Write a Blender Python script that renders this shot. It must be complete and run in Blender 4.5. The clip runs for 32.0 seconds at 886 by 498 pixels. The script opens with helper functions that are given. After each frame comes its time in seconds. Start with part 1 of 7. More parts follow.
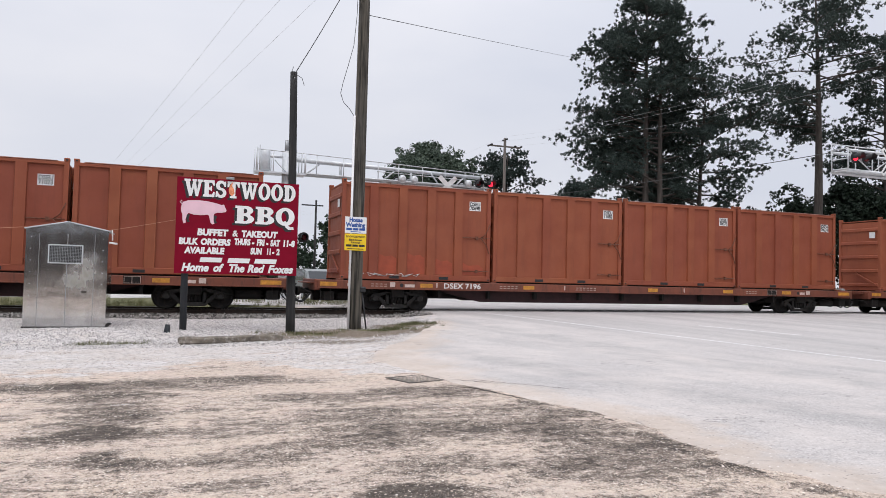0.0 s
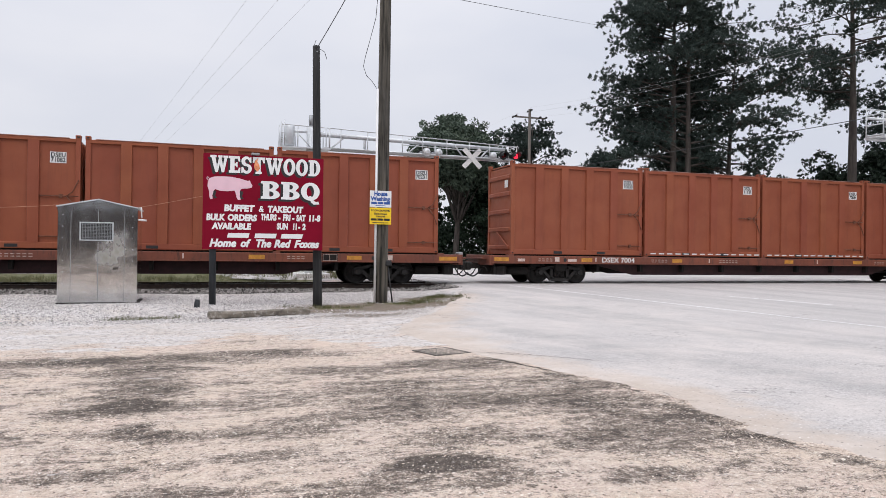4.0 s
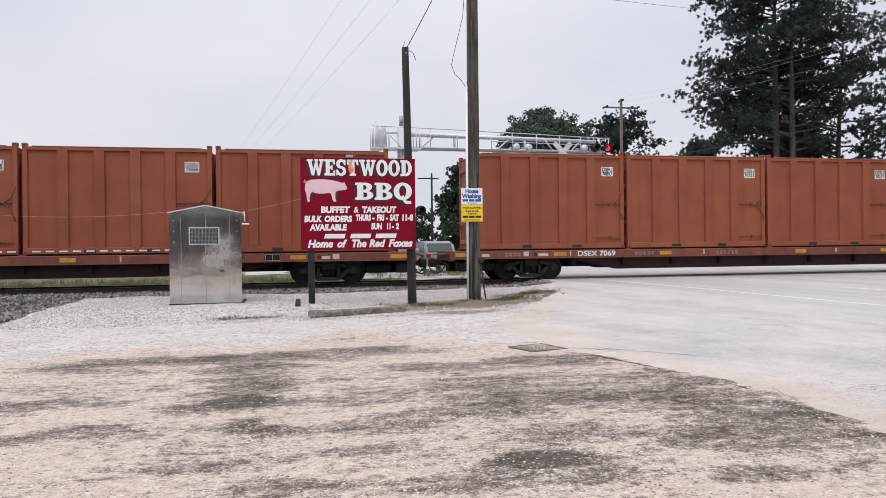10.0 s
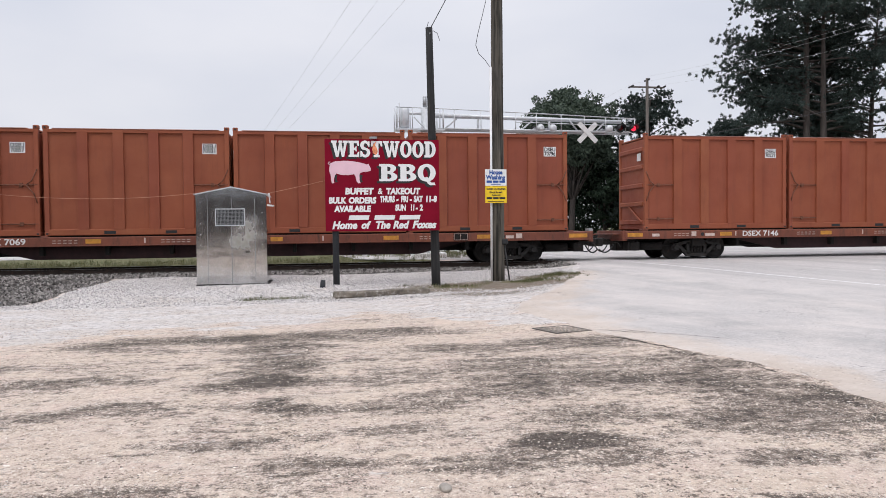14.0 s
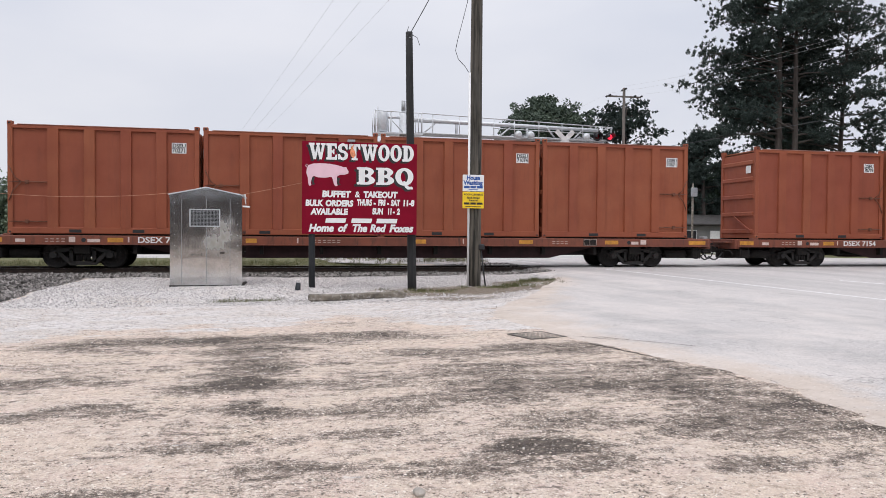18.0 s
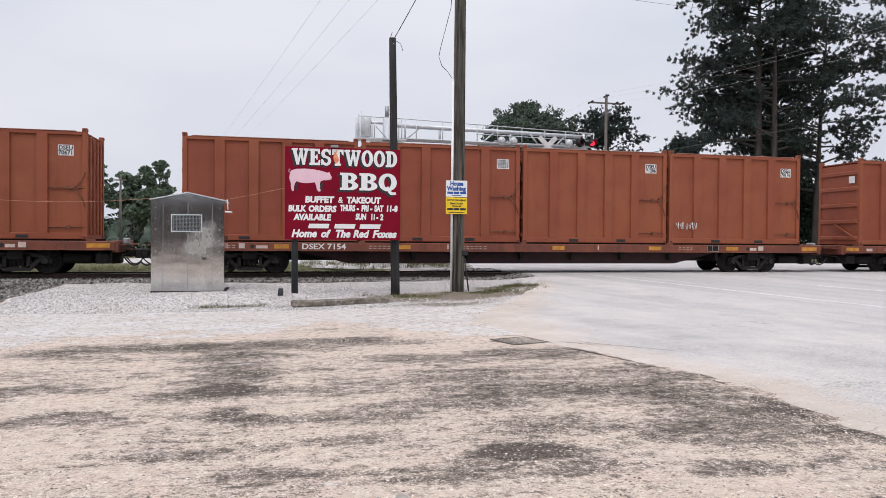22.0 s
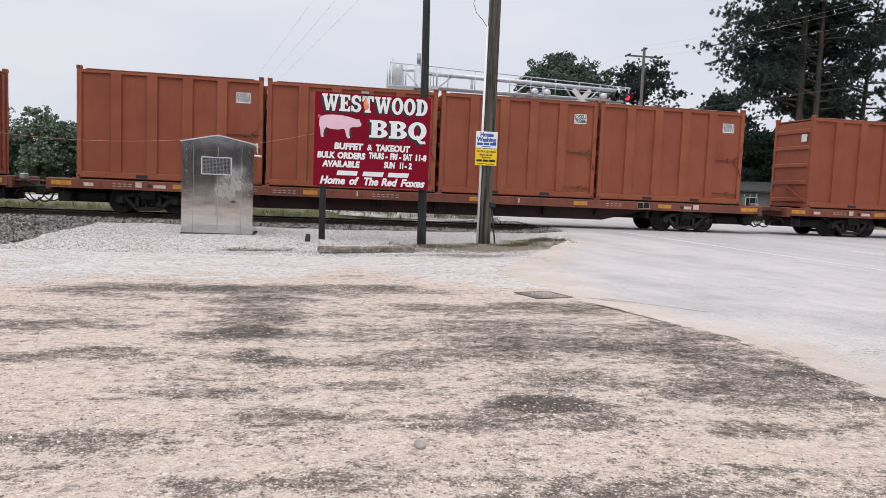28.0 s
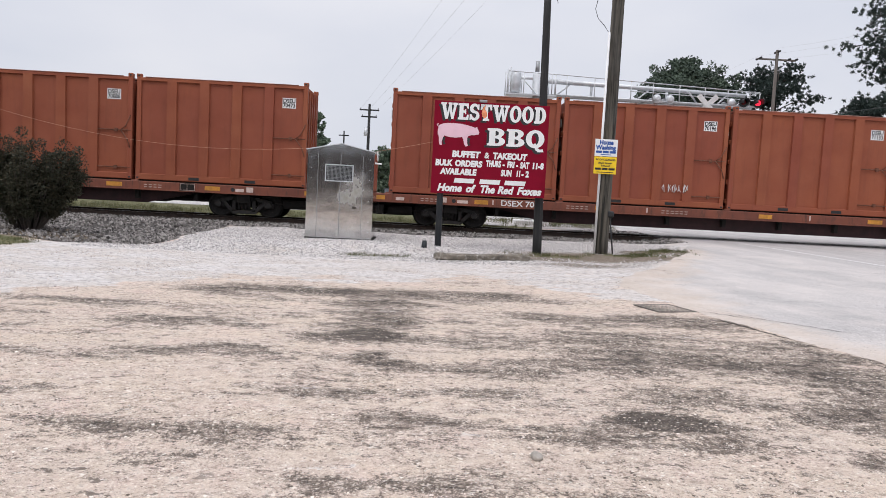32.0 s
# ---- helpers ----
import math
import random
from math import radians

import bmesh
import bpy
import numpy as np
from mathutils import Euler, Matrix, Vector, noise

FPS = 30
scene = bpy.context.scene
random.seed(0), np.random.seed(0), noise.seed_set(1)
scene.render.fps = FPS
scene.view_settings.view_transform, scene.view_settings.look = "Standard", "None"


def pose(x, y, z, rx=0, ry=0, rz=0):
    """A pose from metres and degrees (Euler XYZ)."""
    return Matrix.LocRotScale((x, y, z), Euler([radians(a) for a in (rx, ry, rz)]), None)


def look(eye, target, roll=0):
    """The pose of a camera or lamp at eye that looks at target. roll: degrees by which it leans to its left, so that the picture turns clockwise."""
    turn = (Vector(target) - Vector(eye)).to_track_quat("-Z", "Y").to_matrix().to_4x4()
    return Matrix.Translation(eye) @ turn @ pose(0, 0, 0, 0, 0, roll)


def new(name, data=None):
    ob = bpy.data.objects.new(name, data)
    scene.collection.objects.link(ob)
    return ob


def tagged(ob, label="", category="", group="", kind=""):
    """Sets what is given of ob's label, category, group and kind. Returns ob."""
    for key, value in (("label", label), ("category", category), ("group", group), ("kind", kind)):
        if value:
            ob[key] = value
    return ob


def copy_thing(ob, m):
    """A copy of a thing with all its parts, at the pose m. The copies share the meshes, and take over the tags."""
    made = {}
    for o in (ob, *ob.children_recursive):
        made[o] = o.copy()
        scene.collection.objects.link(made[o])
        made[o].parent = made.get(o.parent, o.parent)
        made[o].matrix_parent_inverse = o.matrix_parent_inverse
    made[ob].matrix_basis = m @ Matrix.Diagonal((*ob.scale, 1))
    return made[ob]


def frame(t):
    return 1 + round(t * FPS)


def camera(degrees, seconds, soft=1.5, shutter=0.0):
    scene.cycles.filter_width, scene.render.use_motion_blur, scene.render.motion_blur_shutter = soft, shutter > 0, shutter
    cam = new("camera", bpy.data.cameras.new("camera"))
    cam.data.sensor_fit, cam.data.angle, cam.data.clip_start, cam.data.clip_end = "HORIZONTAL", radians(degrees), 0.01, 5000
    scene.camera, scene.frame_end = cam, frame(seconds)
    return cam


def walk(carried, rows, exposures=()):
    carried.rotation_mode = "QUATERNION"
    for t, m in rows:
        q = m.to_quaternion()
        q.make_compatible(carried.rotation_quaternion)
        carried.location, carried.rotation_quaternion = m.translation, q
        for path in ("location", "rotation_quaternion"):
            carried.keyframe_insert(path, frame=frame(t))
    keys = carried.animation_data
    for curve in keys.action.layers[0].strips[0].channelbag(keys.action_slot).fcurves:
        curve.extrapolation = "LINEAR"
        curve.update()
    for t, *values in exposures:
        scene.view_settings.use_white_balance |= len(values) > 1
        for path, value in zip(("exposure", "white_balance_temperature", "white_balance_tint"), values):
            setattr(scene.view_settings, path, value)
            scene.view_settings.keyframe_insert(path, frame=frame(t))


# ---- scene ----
# Camera: held by hand at eye height, turning with small sway.
cam = camera(63.14, 32.0, soft=0.8)
PATH = [
    (0, 0.000, 0.000, 1.599, -20.72, 2.38, -1.36),
    (0.5, -0.004, 0.007, 1.608, -20.05, 2.27, -0.87),
    (1, 0.017, 0.027, 1.606, -20.75, 2.23, -0.49),
    (1.5, 0.054, 0.025, 1.612, -22.30, 2.14, -0.28),
    (2, 0.063, 0.004, 1.612, -23.71, 1.95, -0.42),
    (2.5, 0.056, -0.005, 1.606, -23.95, 1.56, -0.76),
    (3, 0.035, 0.014, 1.607, -22.74, 1.10, -1.05),
    (3.5, 0.021, 0.019, 1.602, -20.67, 0.63, -1.07),
    (4, 0.015, 0.016, 1.599, -18.68, 0.20, -0.75),
    (4.5, 0.006, 0.003, 1.598, -17.22, -0.22, -0.30),
    (6.5, -0.010, 0.011, 1.606, -12.38, -0.54, 0.10),
    (7, -0.017, -0.000, 1.604, -11.70, -0.58, -0.12),
    (7.5, -0.028, -0.005, 1.599, -11.55, -0.66, -0.33),
    (8, -0.031, -0.002, 1.604, -11.69, -0.75, -0.31),
    (8.5, -0.031, -0.002, 1.606, -11.87, -0.72, -0.07),
    (9, -0.023, 0.007, 1.607, -11.89, -0.56, 0.27),
    (9.5, -0.027, -0.012, 1.609, -11.80, -0.32, 0.54),
    (10, -0.024, -0.009, 1.604, -11.44, -0.09, 0.62),
    (10.5, -0.030, -0.010, 1.614, -10.82, -0.03, 0.45),
    (11, -0.039, 0.008, 1.615, -10.12, -0.07, 0.19),
    (11.5, -0.037, 0.010, 1.612, -9.39, -0.24, 0.08),
    (12, -0.034, 0.001, 1.610, -8.93, -0.47, 0.12),
    (12.5, -0.046, -0.018, 1.612, -8.76, -0.70, 0.24),
    (13, -0.044, -0.006, 1.607, -8.82, -0.95, 0.42),
    (13.5, -0.046, -0.007, 1.603, -9.11, -1.22, 0.51),
    (14, -0.046, -0.009, 1.606, -9.61, -1.55, 0.59),
    (14.5, -0.033, 0.000, 1.602, -10.20, -1.77, 0.65),
    (15, -0.035, 0.004, 1.602, -10.81, -1.80, 0.49),
    (15.5, -0.048, 0.000, 1.601, -11.26, -1.71, 0.24),
    (17.5, -0.046, 0.001, 1.603, -11.42, -1.28, -0.30),
    (18, -0.056, -0.011, 1.604, -11.48, -1.18, -0.41),
    (18.5, -0.047, -0.000, 1.601, -11.66, -1.10, -0.40),
    (19, -0.046, -0.008, 1.599, -11.98, -1.07, -0.42),
    (19.5, -0.046, -0.006, 1.601, -12.38, -1.10, -0.45),
    (20, -0.046, -0.011, 1.604, -12.76, -1.17, -0.50),
    (20.5, -0.048, -0.019, 1.602, -13.00, -1.17, -0.60),
    (21, -0.057, -0.025, 1.609, -13.09, -1.10, -0.68),
    (21.5, -0.058, -0.025, 1.611, -12.99, -0.95, -0.56),
    (22, -0.055, -0.032, 1.612, -12.79, -0.75, -0.44),
    (22.5, -0.063, -0.040, 1.610, -12.65, -0.54, -0.30),
    (23, -0.063, -0.048, 1.611, -12.57, -0.50, -0.18),
    (23.5, -0.055, -0.041, 1.611, -12.45, -0.68, -0.10),
    (24, -0.037, -0.026, 1.609, -12.19, -1.16, -0.13),
    (24.5, -0.035, -0.013, 1.607, -11.84, -1.80, -0.40),
    (25, -0.038, -0.005, 1.603, -11.44, -2.42, -0.84),
    (25.5, -0.035, -0.008, 1.603, -11.14, -3.03, -1.32),
    (26, -0.043, -0.010, 1.601, -10.97, -3.61, -1.82),
    (26.5, -0.039, 0.002, 1.591, -10.89, -4.11, -2.11),
    (28.5, -0.040, 0.005, 1.607, -10.15, -4.67, -2.67),
    (29, -0.051, -0.004, 1.609, -8.68, -4.57, -2.84),
    (29.5, -0.063, -0.003, 1.609, -6.19, -4.30, -3.03),
    (30, -0.090, 0.031, 1.609, -3.30, -3.91, -3.22),
    (30.5, -0.099, 0.037, 1.602, -1.06, -3.57, -3.11),
    (31, -0.100, 0.023, 1.598, -0.17, -3.54, -3.06),
    (31.5, -0.084, 0.017, 1.596, -0.51, -3.89, -2.97),
    (32, -0.083, 0.023, 1.602, -1.48, -4.47, -2.93),
]
walk(cam, [(t, pose(x, y, z, 90 + p, r, w)) for t, x, y, z, w, p, r in PATH], exposures=[(0.0, 0.0), (32.0, 0.0)])

# ---- world, sun ----
world = bpy.data.worlds.new("overcast")
scene.world = world
world.use_nodes = True
wn, wl = world.node_tree.nodes, world.node_tree.links
wn.clear()
SUN_EL, SUN_AZ = 57.0, 210.0
sky = wn.new("ShaderNodeTexSky")
sky.sky_type, sky.sun_disc = "NISHITA", False
sky.sun_elevation, sky.sun_rotation = radians(SUN_EL), radians(SUN_AZ)
sky_dim = wn.new("ShaderNodeVectorMath")
sky_dim.operation = "SCALE"
sky_dim.inputs["Scale"].default_value = 0.10
tc = wn.new("ShaderNodeTexCoord")
sep = wn.new("ShaderNodeSeparateXYZ")
up = wn.new("ShaderNodeMath")
up.operation = "MAXIMUM"
up.inputs[1].default_value = 0.0
cube = wn.new("ShaderNodeMath")
cube.operation = "POWER"
cube.inputs[1].default_value = 2.6
cloud_map = wn.new("ShaderNodeMapping")
cloud_map.inputs["Scale"].default_value = (1.0, 1.0, 2.6)
cloud = wn.new("ShaderNodeTexNoise")
cloud.inputs["Scale"].default_value = 2.2
cloud.inputs["Detail"].default_value = 5.0
cloud.inputs["Roughness"].default_value = 0.45
cloud_ramp = wn.new("ShaderNodeValToRGB")
cloud_ramp.color_ramp.elements[0].position = 0.36
cloud_ramp.color_ramp.elements[0].color = (0.675, 0.700, 0.790, 1)
cloud_ramp.color_ramp.elements[1].position = 0.66
cloud_ramp.color_ramp.elements[1].color = (0.800, 0.805, 0.865, 1)
lift = wn.new("ShaderNodeMath")
lift.operation = "MULTIPLY_ADD"
lift.inputs[1].default_value = 1.7
lift.inputs[2].default_value = 1.0
deck = wn.new("ShaderNodeVectorMath")
deck.operation = "SCALE"
mix_sky = wn.new("ShaderNodeMix")
mix_sky.data_type = "RGBA"
mix_sky.inputs["Factor"].default_value = 0.94
bg = wn.new("ShaderNodeBackground")
out = wn.new("ShaderNodeOutputWorld")
wl.new(sky.outputs[0], sky_dim.inputs[0])
wl.new(tc.outputs["Generated"], sep.inputs[0])
wl.new(sep.outputs["Z"], up.inputs[0])
wl.new(up.outputs[0], cube.inputs[0])
wl.new(tc.outputs["Generated"], cloud_map.inputs[0])
wl.new(cloud_map.outputs[0], cloud.inputs["Vector"])
wl.new(cloud.outputs["Fac"], cloud_ramp.inputs[0])
wl.new(cube.outputs[0], lift.inputs[0])
wl.new(cloud_ramp.outputs[0], deck.inputs[0])
wl.new(lift.outputs[0], deck.inputs["Scale"])
wl.new(sky_dim.outputs[0], mix_sky.inputs["A"])
wl.new(deck.outputs[0], mix_sky.inputs["B"])
wl.new(mix_sky.outputs["Result"], bg.inputs["Color"])
bg.inputs["Strength"].default_value = 1.0
wl.new(bg.outputs[0], out.inputs[0])

sun_data = bpy.data.lights.new("sun", "SUN")
sun_data.energy, sun_data.angle, sun_data.color = 0.9, radians(28), (1.0, 0.96, 0.90)
sun = new("sun", sun_data)
sa, se = radians(SUN_AZ), radians(SUN_EL)
sun.matrix_world = look((0, 0, 0), (-math.sin(sa) * math.cos(se), -math.cos(sa) * math.cos(se), -math.sin(se)))


# ---- materials ----
class Nodes:
    """A small builder for node materials."""

    def __init__(self, name):
        self.mat = bpy.data.materials.new(name)
        self.mat.use_nodes = True
        self.t = self.mat.node_tree
        self.b = self.t.nodes["Principled BSDF"]

    def n(self, kind, **kw):
        node = self.t.nodes.new("ShaderNode" + kind)
        for k, v in kw.items():
            node.inputs[k.replace("_", " ")].default_value = v
        return node

    def coord(self, which="Object", scale=(1, 1, 1)):
        c, m = self.n("TexCoord"), self.n("Mapping")
        m.inputs["Scale"].default_value = scale
        self.link(c.outputs[which], m.inputs[0])
        return m.outputs[0]

    def link(self, a, b):
        self.t.links.new(a, b)

    def noise(self, vec, scale, detail=4.0, rough=0.55):
        x = self.n("TexNoise", Scale=scale, Detail=detail, Roughness=rough)
        self.link(vec, x.inputs["Vector"])
        return x.outputs["Fac"]

    def ramp(self, fac, stops):
        r = self.n("ValToRGB")
        e = r.color_ramp.elements
        while len(e) < len(stops):
            e.new(0.5)
        for k, (p, c) in enumerate(stops):
            e[k].position = p
            e[k].color = (*c, 1) if not isinstance(c, (int, float)) else (c, c, c, 1)
        self.link(fac, r.inputs[0])
        return r.outputs[0]

    def mix(self, fac, a, b, mode="MIX"):
        m = self.n("Mix")
        m.data_type, m.blend_type = "RGBA", mode
        for sock, v in (("Factor", fac), ("A", a), ("B", b)):
            if isinstance(v, (int, float)):
                m.inputs[sock].default_value = v
            elif isinstance(v, tuple):
                m.inputs[sock].default_value = (*v, 1)
            else:
                self.link(v, m.inputs[sock])
        return m.outputs["Result"]

    def math(self, op, a, b=0.0, clamp=False):
        m = self.n("Math")
        m.operation, m.use_clamp = op, clamp
        for k, v in ((0, a), (1, b)):
            if isinstance(v, (int, float)):
                m.inputs[k].default_value = v
            else:
                self.link(v, m.inputs[k])
        return m.outputs[0]

    def attr(self, name):
        x = self.n("Attribute")
        x.attribute_name = name
        return x.outputs["Fac"]

    def rand(self):
        return self.n("ObjectInfo").outputs["Random"]

    def island(self):
        return self.n("NewGeometry").outputs["Random Per Island"]

    def bump(self, height, strength=0.3, distance=0.02):
        x = self.n("Bump", Strength=strength, Distance=distance)
        self.link(height, x.inputs["Height"])
        self.link(x.outputs[0], self.b.inputs["Normal"])

    def done(self, color, rough=0.7, metal=0.0, spec=0.5):
        for sock, v in (("Base Color", color), ("Roughness", rough), ("Metallic", metal), ("Specular IOR Level", spec)):
            if isinstance(v, (int, float)):
                self.b.inputs[sock].default_value = v
            elif isinstance(v, tuple):
                self.b.inputs[sock].default_value = (*v, 1)
            else:
                self.link(v, self.b.inputs[sock])
        return self.mat


def worn(name, color, rough=0.6, metal=0.0, vary=0.25, scale=3.0, bump=0.1, dirt=None, dirt_amount=0.4, streak=1.0, spec=0.5):
    """Paint, wood or metal with large stains, fine grain and a little relief."""
    m = Nodes(name)
    v = m.coord("Object", (1, 1, streak))
    big, fine = m.noise(v, scale), m.noise(m.coord("Object"), scale * 18, 3.0)
    lo = tuple(c * (1 - vary) for c in color)
    hi = tuple(min(1, c * (1 + vary * 0.7)) for c in color)
    col = m.mix(m.ramp(big, [(0.35, 0.0), (0.68, 1.0)]), lo, hi)
    col = m.mix(m.ramp(fine, [(0.4, 0.0), (0.75, 0.35)]), col, lo)
    if dirt:
        col = m.mix(m.ramp(m.noise(v, scale * 2.3, 6.0, 0.7), [(0.52, 0.0), (0.72, dirt_amount)]), col, dirt)
    m.bump(fine, bump, 0.01)
    return m.done(col, rough, metal, spec)


def container_paint():
    m = Nodes("container_paint")
    v = m.coord("Object")
    tall = m.coord("Object", (1, 1, 0.12))
    tone = m.ramp(m.rand(), [(0.0, (0.268, 0.072, 0.040)), (0.35, (0.290, 0.088, 0.042)), (0.7, (0.252, 0.066, 0.039)), (1.0, (0.300, 0.096, 0.045))])
    col = m.mix(m.ramp(m.noise(v, 0.9), [(0.35, 0.0), (0.7, 0.55)]), tone, (0.196, 0.044, 0.022))
    col = m.mix(m.ramp(m.noise(v, 0.55, 2.0), [(0.45, 0.0), (0.75, 0.45)]), col, (0.345, 0.100, 0.044))
    col = m.mix(m.ramp(m.noise(tall, 5.0, 6.0, 0.65), [(0.52, 0.0), (0.78, 0.32)]), col, (0.130, 0.042, 0.027))
    col = m.mix(m.ramp(m.noise(v, 14.0, 5.0, 0.7), [(0.66, 0.0), (0.78, 0.35)]), col, (0.140, 0.055, 0.038))
    m.bump(m.math("ADD", m.noise(v, 1.6, 2.0), m.math("MULTIPLY", m.noise(v, 40.0), 0.15)), 0.35, 0.03)
    return m.done(col, m.ramp(m.noise(v, 3.0), [(0.3, 0.52), (0.7, 0.68)]), 0.0, 0.30)


def sill_paint():
    m = Nodes("sill_paint")
    v = m.coord("Object")
    col = m.mix(m.ramp(m.noise(v, 0.8), [(0.35, 0.0), (0.65, 0.8)]), (0.225, 0.064, 0.032), (0.120, 0.034, 0.021))
    col = m.mix(m.ramp(m.noise(m.coord("Object", (1, 1, 0.25)), 6.0, 6.0, 0.7), [(0.5, 0.0), (0.7, 0.8)]), col, (0.060, 0.026, 0.019))
    m.bump(m.noise(v, 22.0), 0.25, 0.01)
    return m.done(col, 0.6)


def wood_pole():
    m = Nodes("weathered_pole")
    v = m.coord("Object", (1, 1, 0.05))
    col = m.mix(m.ramp(m.noise(v, 10.0, 6.0, 0.65), [(0.40, 0.0), (0.60, 1.0)]), (0.012, 0.011, 0.008), (0.115, 0.100, 0.080))
    col = m.mix(m.ramp(m.noise(m.coord("Object", (1, 1, 0.3)), 3.0), [(0.48, 0.0), (0.72, 0.5)]), col, (0.125, 0.115, 0.104))
    m.bump(m.noise(v, 30.0, 4.0), 0.7, 0.02)
    return m.done(col, 0.85)


def galvanised():
    m = Nodes("galvanised_sheet")
    v = m.coord("Object")
    vor = m.n("TexVoronoi", Scale=26.0)
    m.link(v, vor.inputs["Vector"])
    col = m.mix(m.ramp(m.noise(v, 1.3), [(0.35, 0.0), (0.68, 1.0)]), (0.60, 0.61, 0.61), (0.76, 0.77, 0.78))
    col = m.mix(0.05, col, vor.outputs["Color"], "OVERLAY")
    # chalky white-rust stain with a ragged outline below the vent
    off = m.n("VectorMath")
    off.operation = "MULTIPLY_ADD"
    rag = m.n("TexNoise", Scale=2.2, Detail=5.0)
    m.link(v, rag.inputs["Vector"])
    m.link(rag.outputs["Color"], off.inputs[0])
    off.inputs[1].default_value = (0.9, 0.0, 0.7)
    m.link(v, off.inputs[2])
    far = m.n("VectorMath")
    far.operation = "DISTANCE"
    m.link(off.outputs[0], far.inputs[0])
    far.inputs[1].default_value = (1.78, 0.0, 1.72)
    stain = m.math("MULTIPLY", m.ramp(far.outputs["Value"], [(0.10, 0.8), (0.62, 0.0)]), m.ramp(m.noise(m.coord("Object", (1, 1, 0.5)), 6.0, 5.0), [(0.36, 0.3), (0.6, 1.0)]))
    col = m.mix(stain, col, (0.42, 0.40, 0.33))
    m.bump(m.noise(v, 1.7, 2.0), 0.07, 0.05)
    rough = m.math("ADD", m.ramp(m.noise(v, 2.0), [(0.3, 0.09), (0.7, 0.16)]), m.math("MULTIPLY", stain, 0.45))
    return m.done(col, rough, 1.0)


M = {}
M["container"] = container_paint()
M["sill"] = sill_paint()
M["roof_lip"] = worn("faded_roof_edge", (0.36, 0.17, 0.13), 0.6, 0.0, 0.35, 2.0, 0.1, (0.16, 0.05, 0.03), 0.8)
M["pole"] = wood_pole()
M["zinc"] = galvanised()
M["frame_dark"] = worn("underframe_black", (0.010, 0.008, 0.007), 0.9, 0.0, 0.4, 4.0, 0.3, (0.035, 0.018, 0.012), 0.5)
M["truck"] = worn("truck_casting", (0.020, 0.018, 0.017), 0.7, 0.2, 0.35, 5.0, 0.4, (0.085, 0.062, 0.048), 0.5)
M["wheel"] = worn("wheel_steel", (0.018, 0.016, 0.015), 0.62, 0.4, 0.35, 6.0, 0.2, (0.080, 0.058, 0.044), 0.5)
M["tread"] = worn("polished_tread", (0.38, 0.37, 0.36), 0.35, 0.9, 0.2, 9.0, 0.05)
M["grate_iron"] = worn("worn_grate", (0.300, 0.265, 0.230), 0.6, 0.3, 0.35, 9.0, 0.3, (0.10, 0.075, 0.06), 0.6)
M["belly"] = worn("maroon_underframe", (0.034, 0.011, 0.012), 0.8, 0.0, 0.35, 3.0, 0.2, (0.012, 0.007, 0.007), 0.6)
M["field_stone"] = worn("field_stone", (0.400, 0.365, 0.325), 0.9, 0.0, 0.3, 14.0, 0.4, (0.30, 0.27, 0.25), 0.5)
M["rust"] = worn("rusty_bar", (0.185, 0.072, 0.042), 0.8, 0.1, 0.4, 12.0, 0.4, (0.12, 0.055, 0.035), 0.7)
M["white"] = worn("white_paint", (0.72, 0.72, 0.71), 0.6, 0.0, 0.1, 6.0, 0.05, (0.42, 0.40, 0.37), 0.35)
M["stencil"] = worn("faded_stencil", (0.46, 0.36, 0.31), 0.7, 0.0, 0.3, 14.0, 0.05, (0.22, 0.09, 0.05), 0.8)
M["patch"] = worn("faded_patch", (0.62, 0.50, 0.45), 0.6, 0.0, 0.15, 9.0, 0.05, (0.30, 0.16, 0.10), 0.5)
M["white_sign"] = worn("sign_white", (0.80, 0.80, 0.80), 0.5, 0.0, 0.05, 4.0, 0.02)
M["black"] = worn("black_paint", (0.016, 0.016, 0.018), 0.6, 0.0, 0.3, 6.0, 0.05)
M["maroon"] = worn("maroon_paint", (0.205, 0.004, 0.020), 0.8, 0.0, 0.12, 1.2, 0.06, (0.14, 0.004, 0.014), 0.4, 1.0, 0.12)
M["pink"] = worn("pink_paint", (0.78, 0.52, 0.60), 0.55, 0.0, 0.06, 3.0, 0.02)
M["yellow"] = worn("yellow_paint", (0.86, 0.58, 0.012), 0.55, 0.0, 0.12, 6.0, 0.03)
M["sill_yellow"] = worn("worn_yellow", (0.560, 0.250, 0.030), 0.6, 0.0, 0.25, 7.0, 0.05, (0.26, 0.11, 0.04), 0.5)
M["blue"] = worn("blue_ink", (0.020, 0.085, 0.330), 0.5, 0.0, 0.08, 5.0, 0.02)
M["post_dark"] = worn("painted_post", (0.016, 0.020, 0.025), 0.7, 0.0, 0.35, 5.0, 0.3, (0.06, 0.06, 0.06), 0.4, 0.15)
M["steel_white"] = worn("galvanised_truss", (0.62, 0.64, 0.66), 0.45, 0.35, 0.12, 5.0, 0.05)
M["alu_dull"] = worn("dull_aluminium", (0.34, 0.35, 0.36), 0.5, 0.6, 0.15, 6.0, 0.05)
M["cable"] = worn("cable_black", (0.030, 0.030, 0.032), 0.6, 0.0, 0.2, 8.0, 0.05)
M["cord"] = worn("orange_cord", (0.50, 0.26, 0.17), 0.7, 0.0, 0.2, 8.0, 0.05)
M["rail"] = worn("rail_steel", (0.050, 0.036, 0.030), 0.7, 0.5, 0.35, 6.0, 0.3, (0.13, 0.07, 0.045), 0.6)
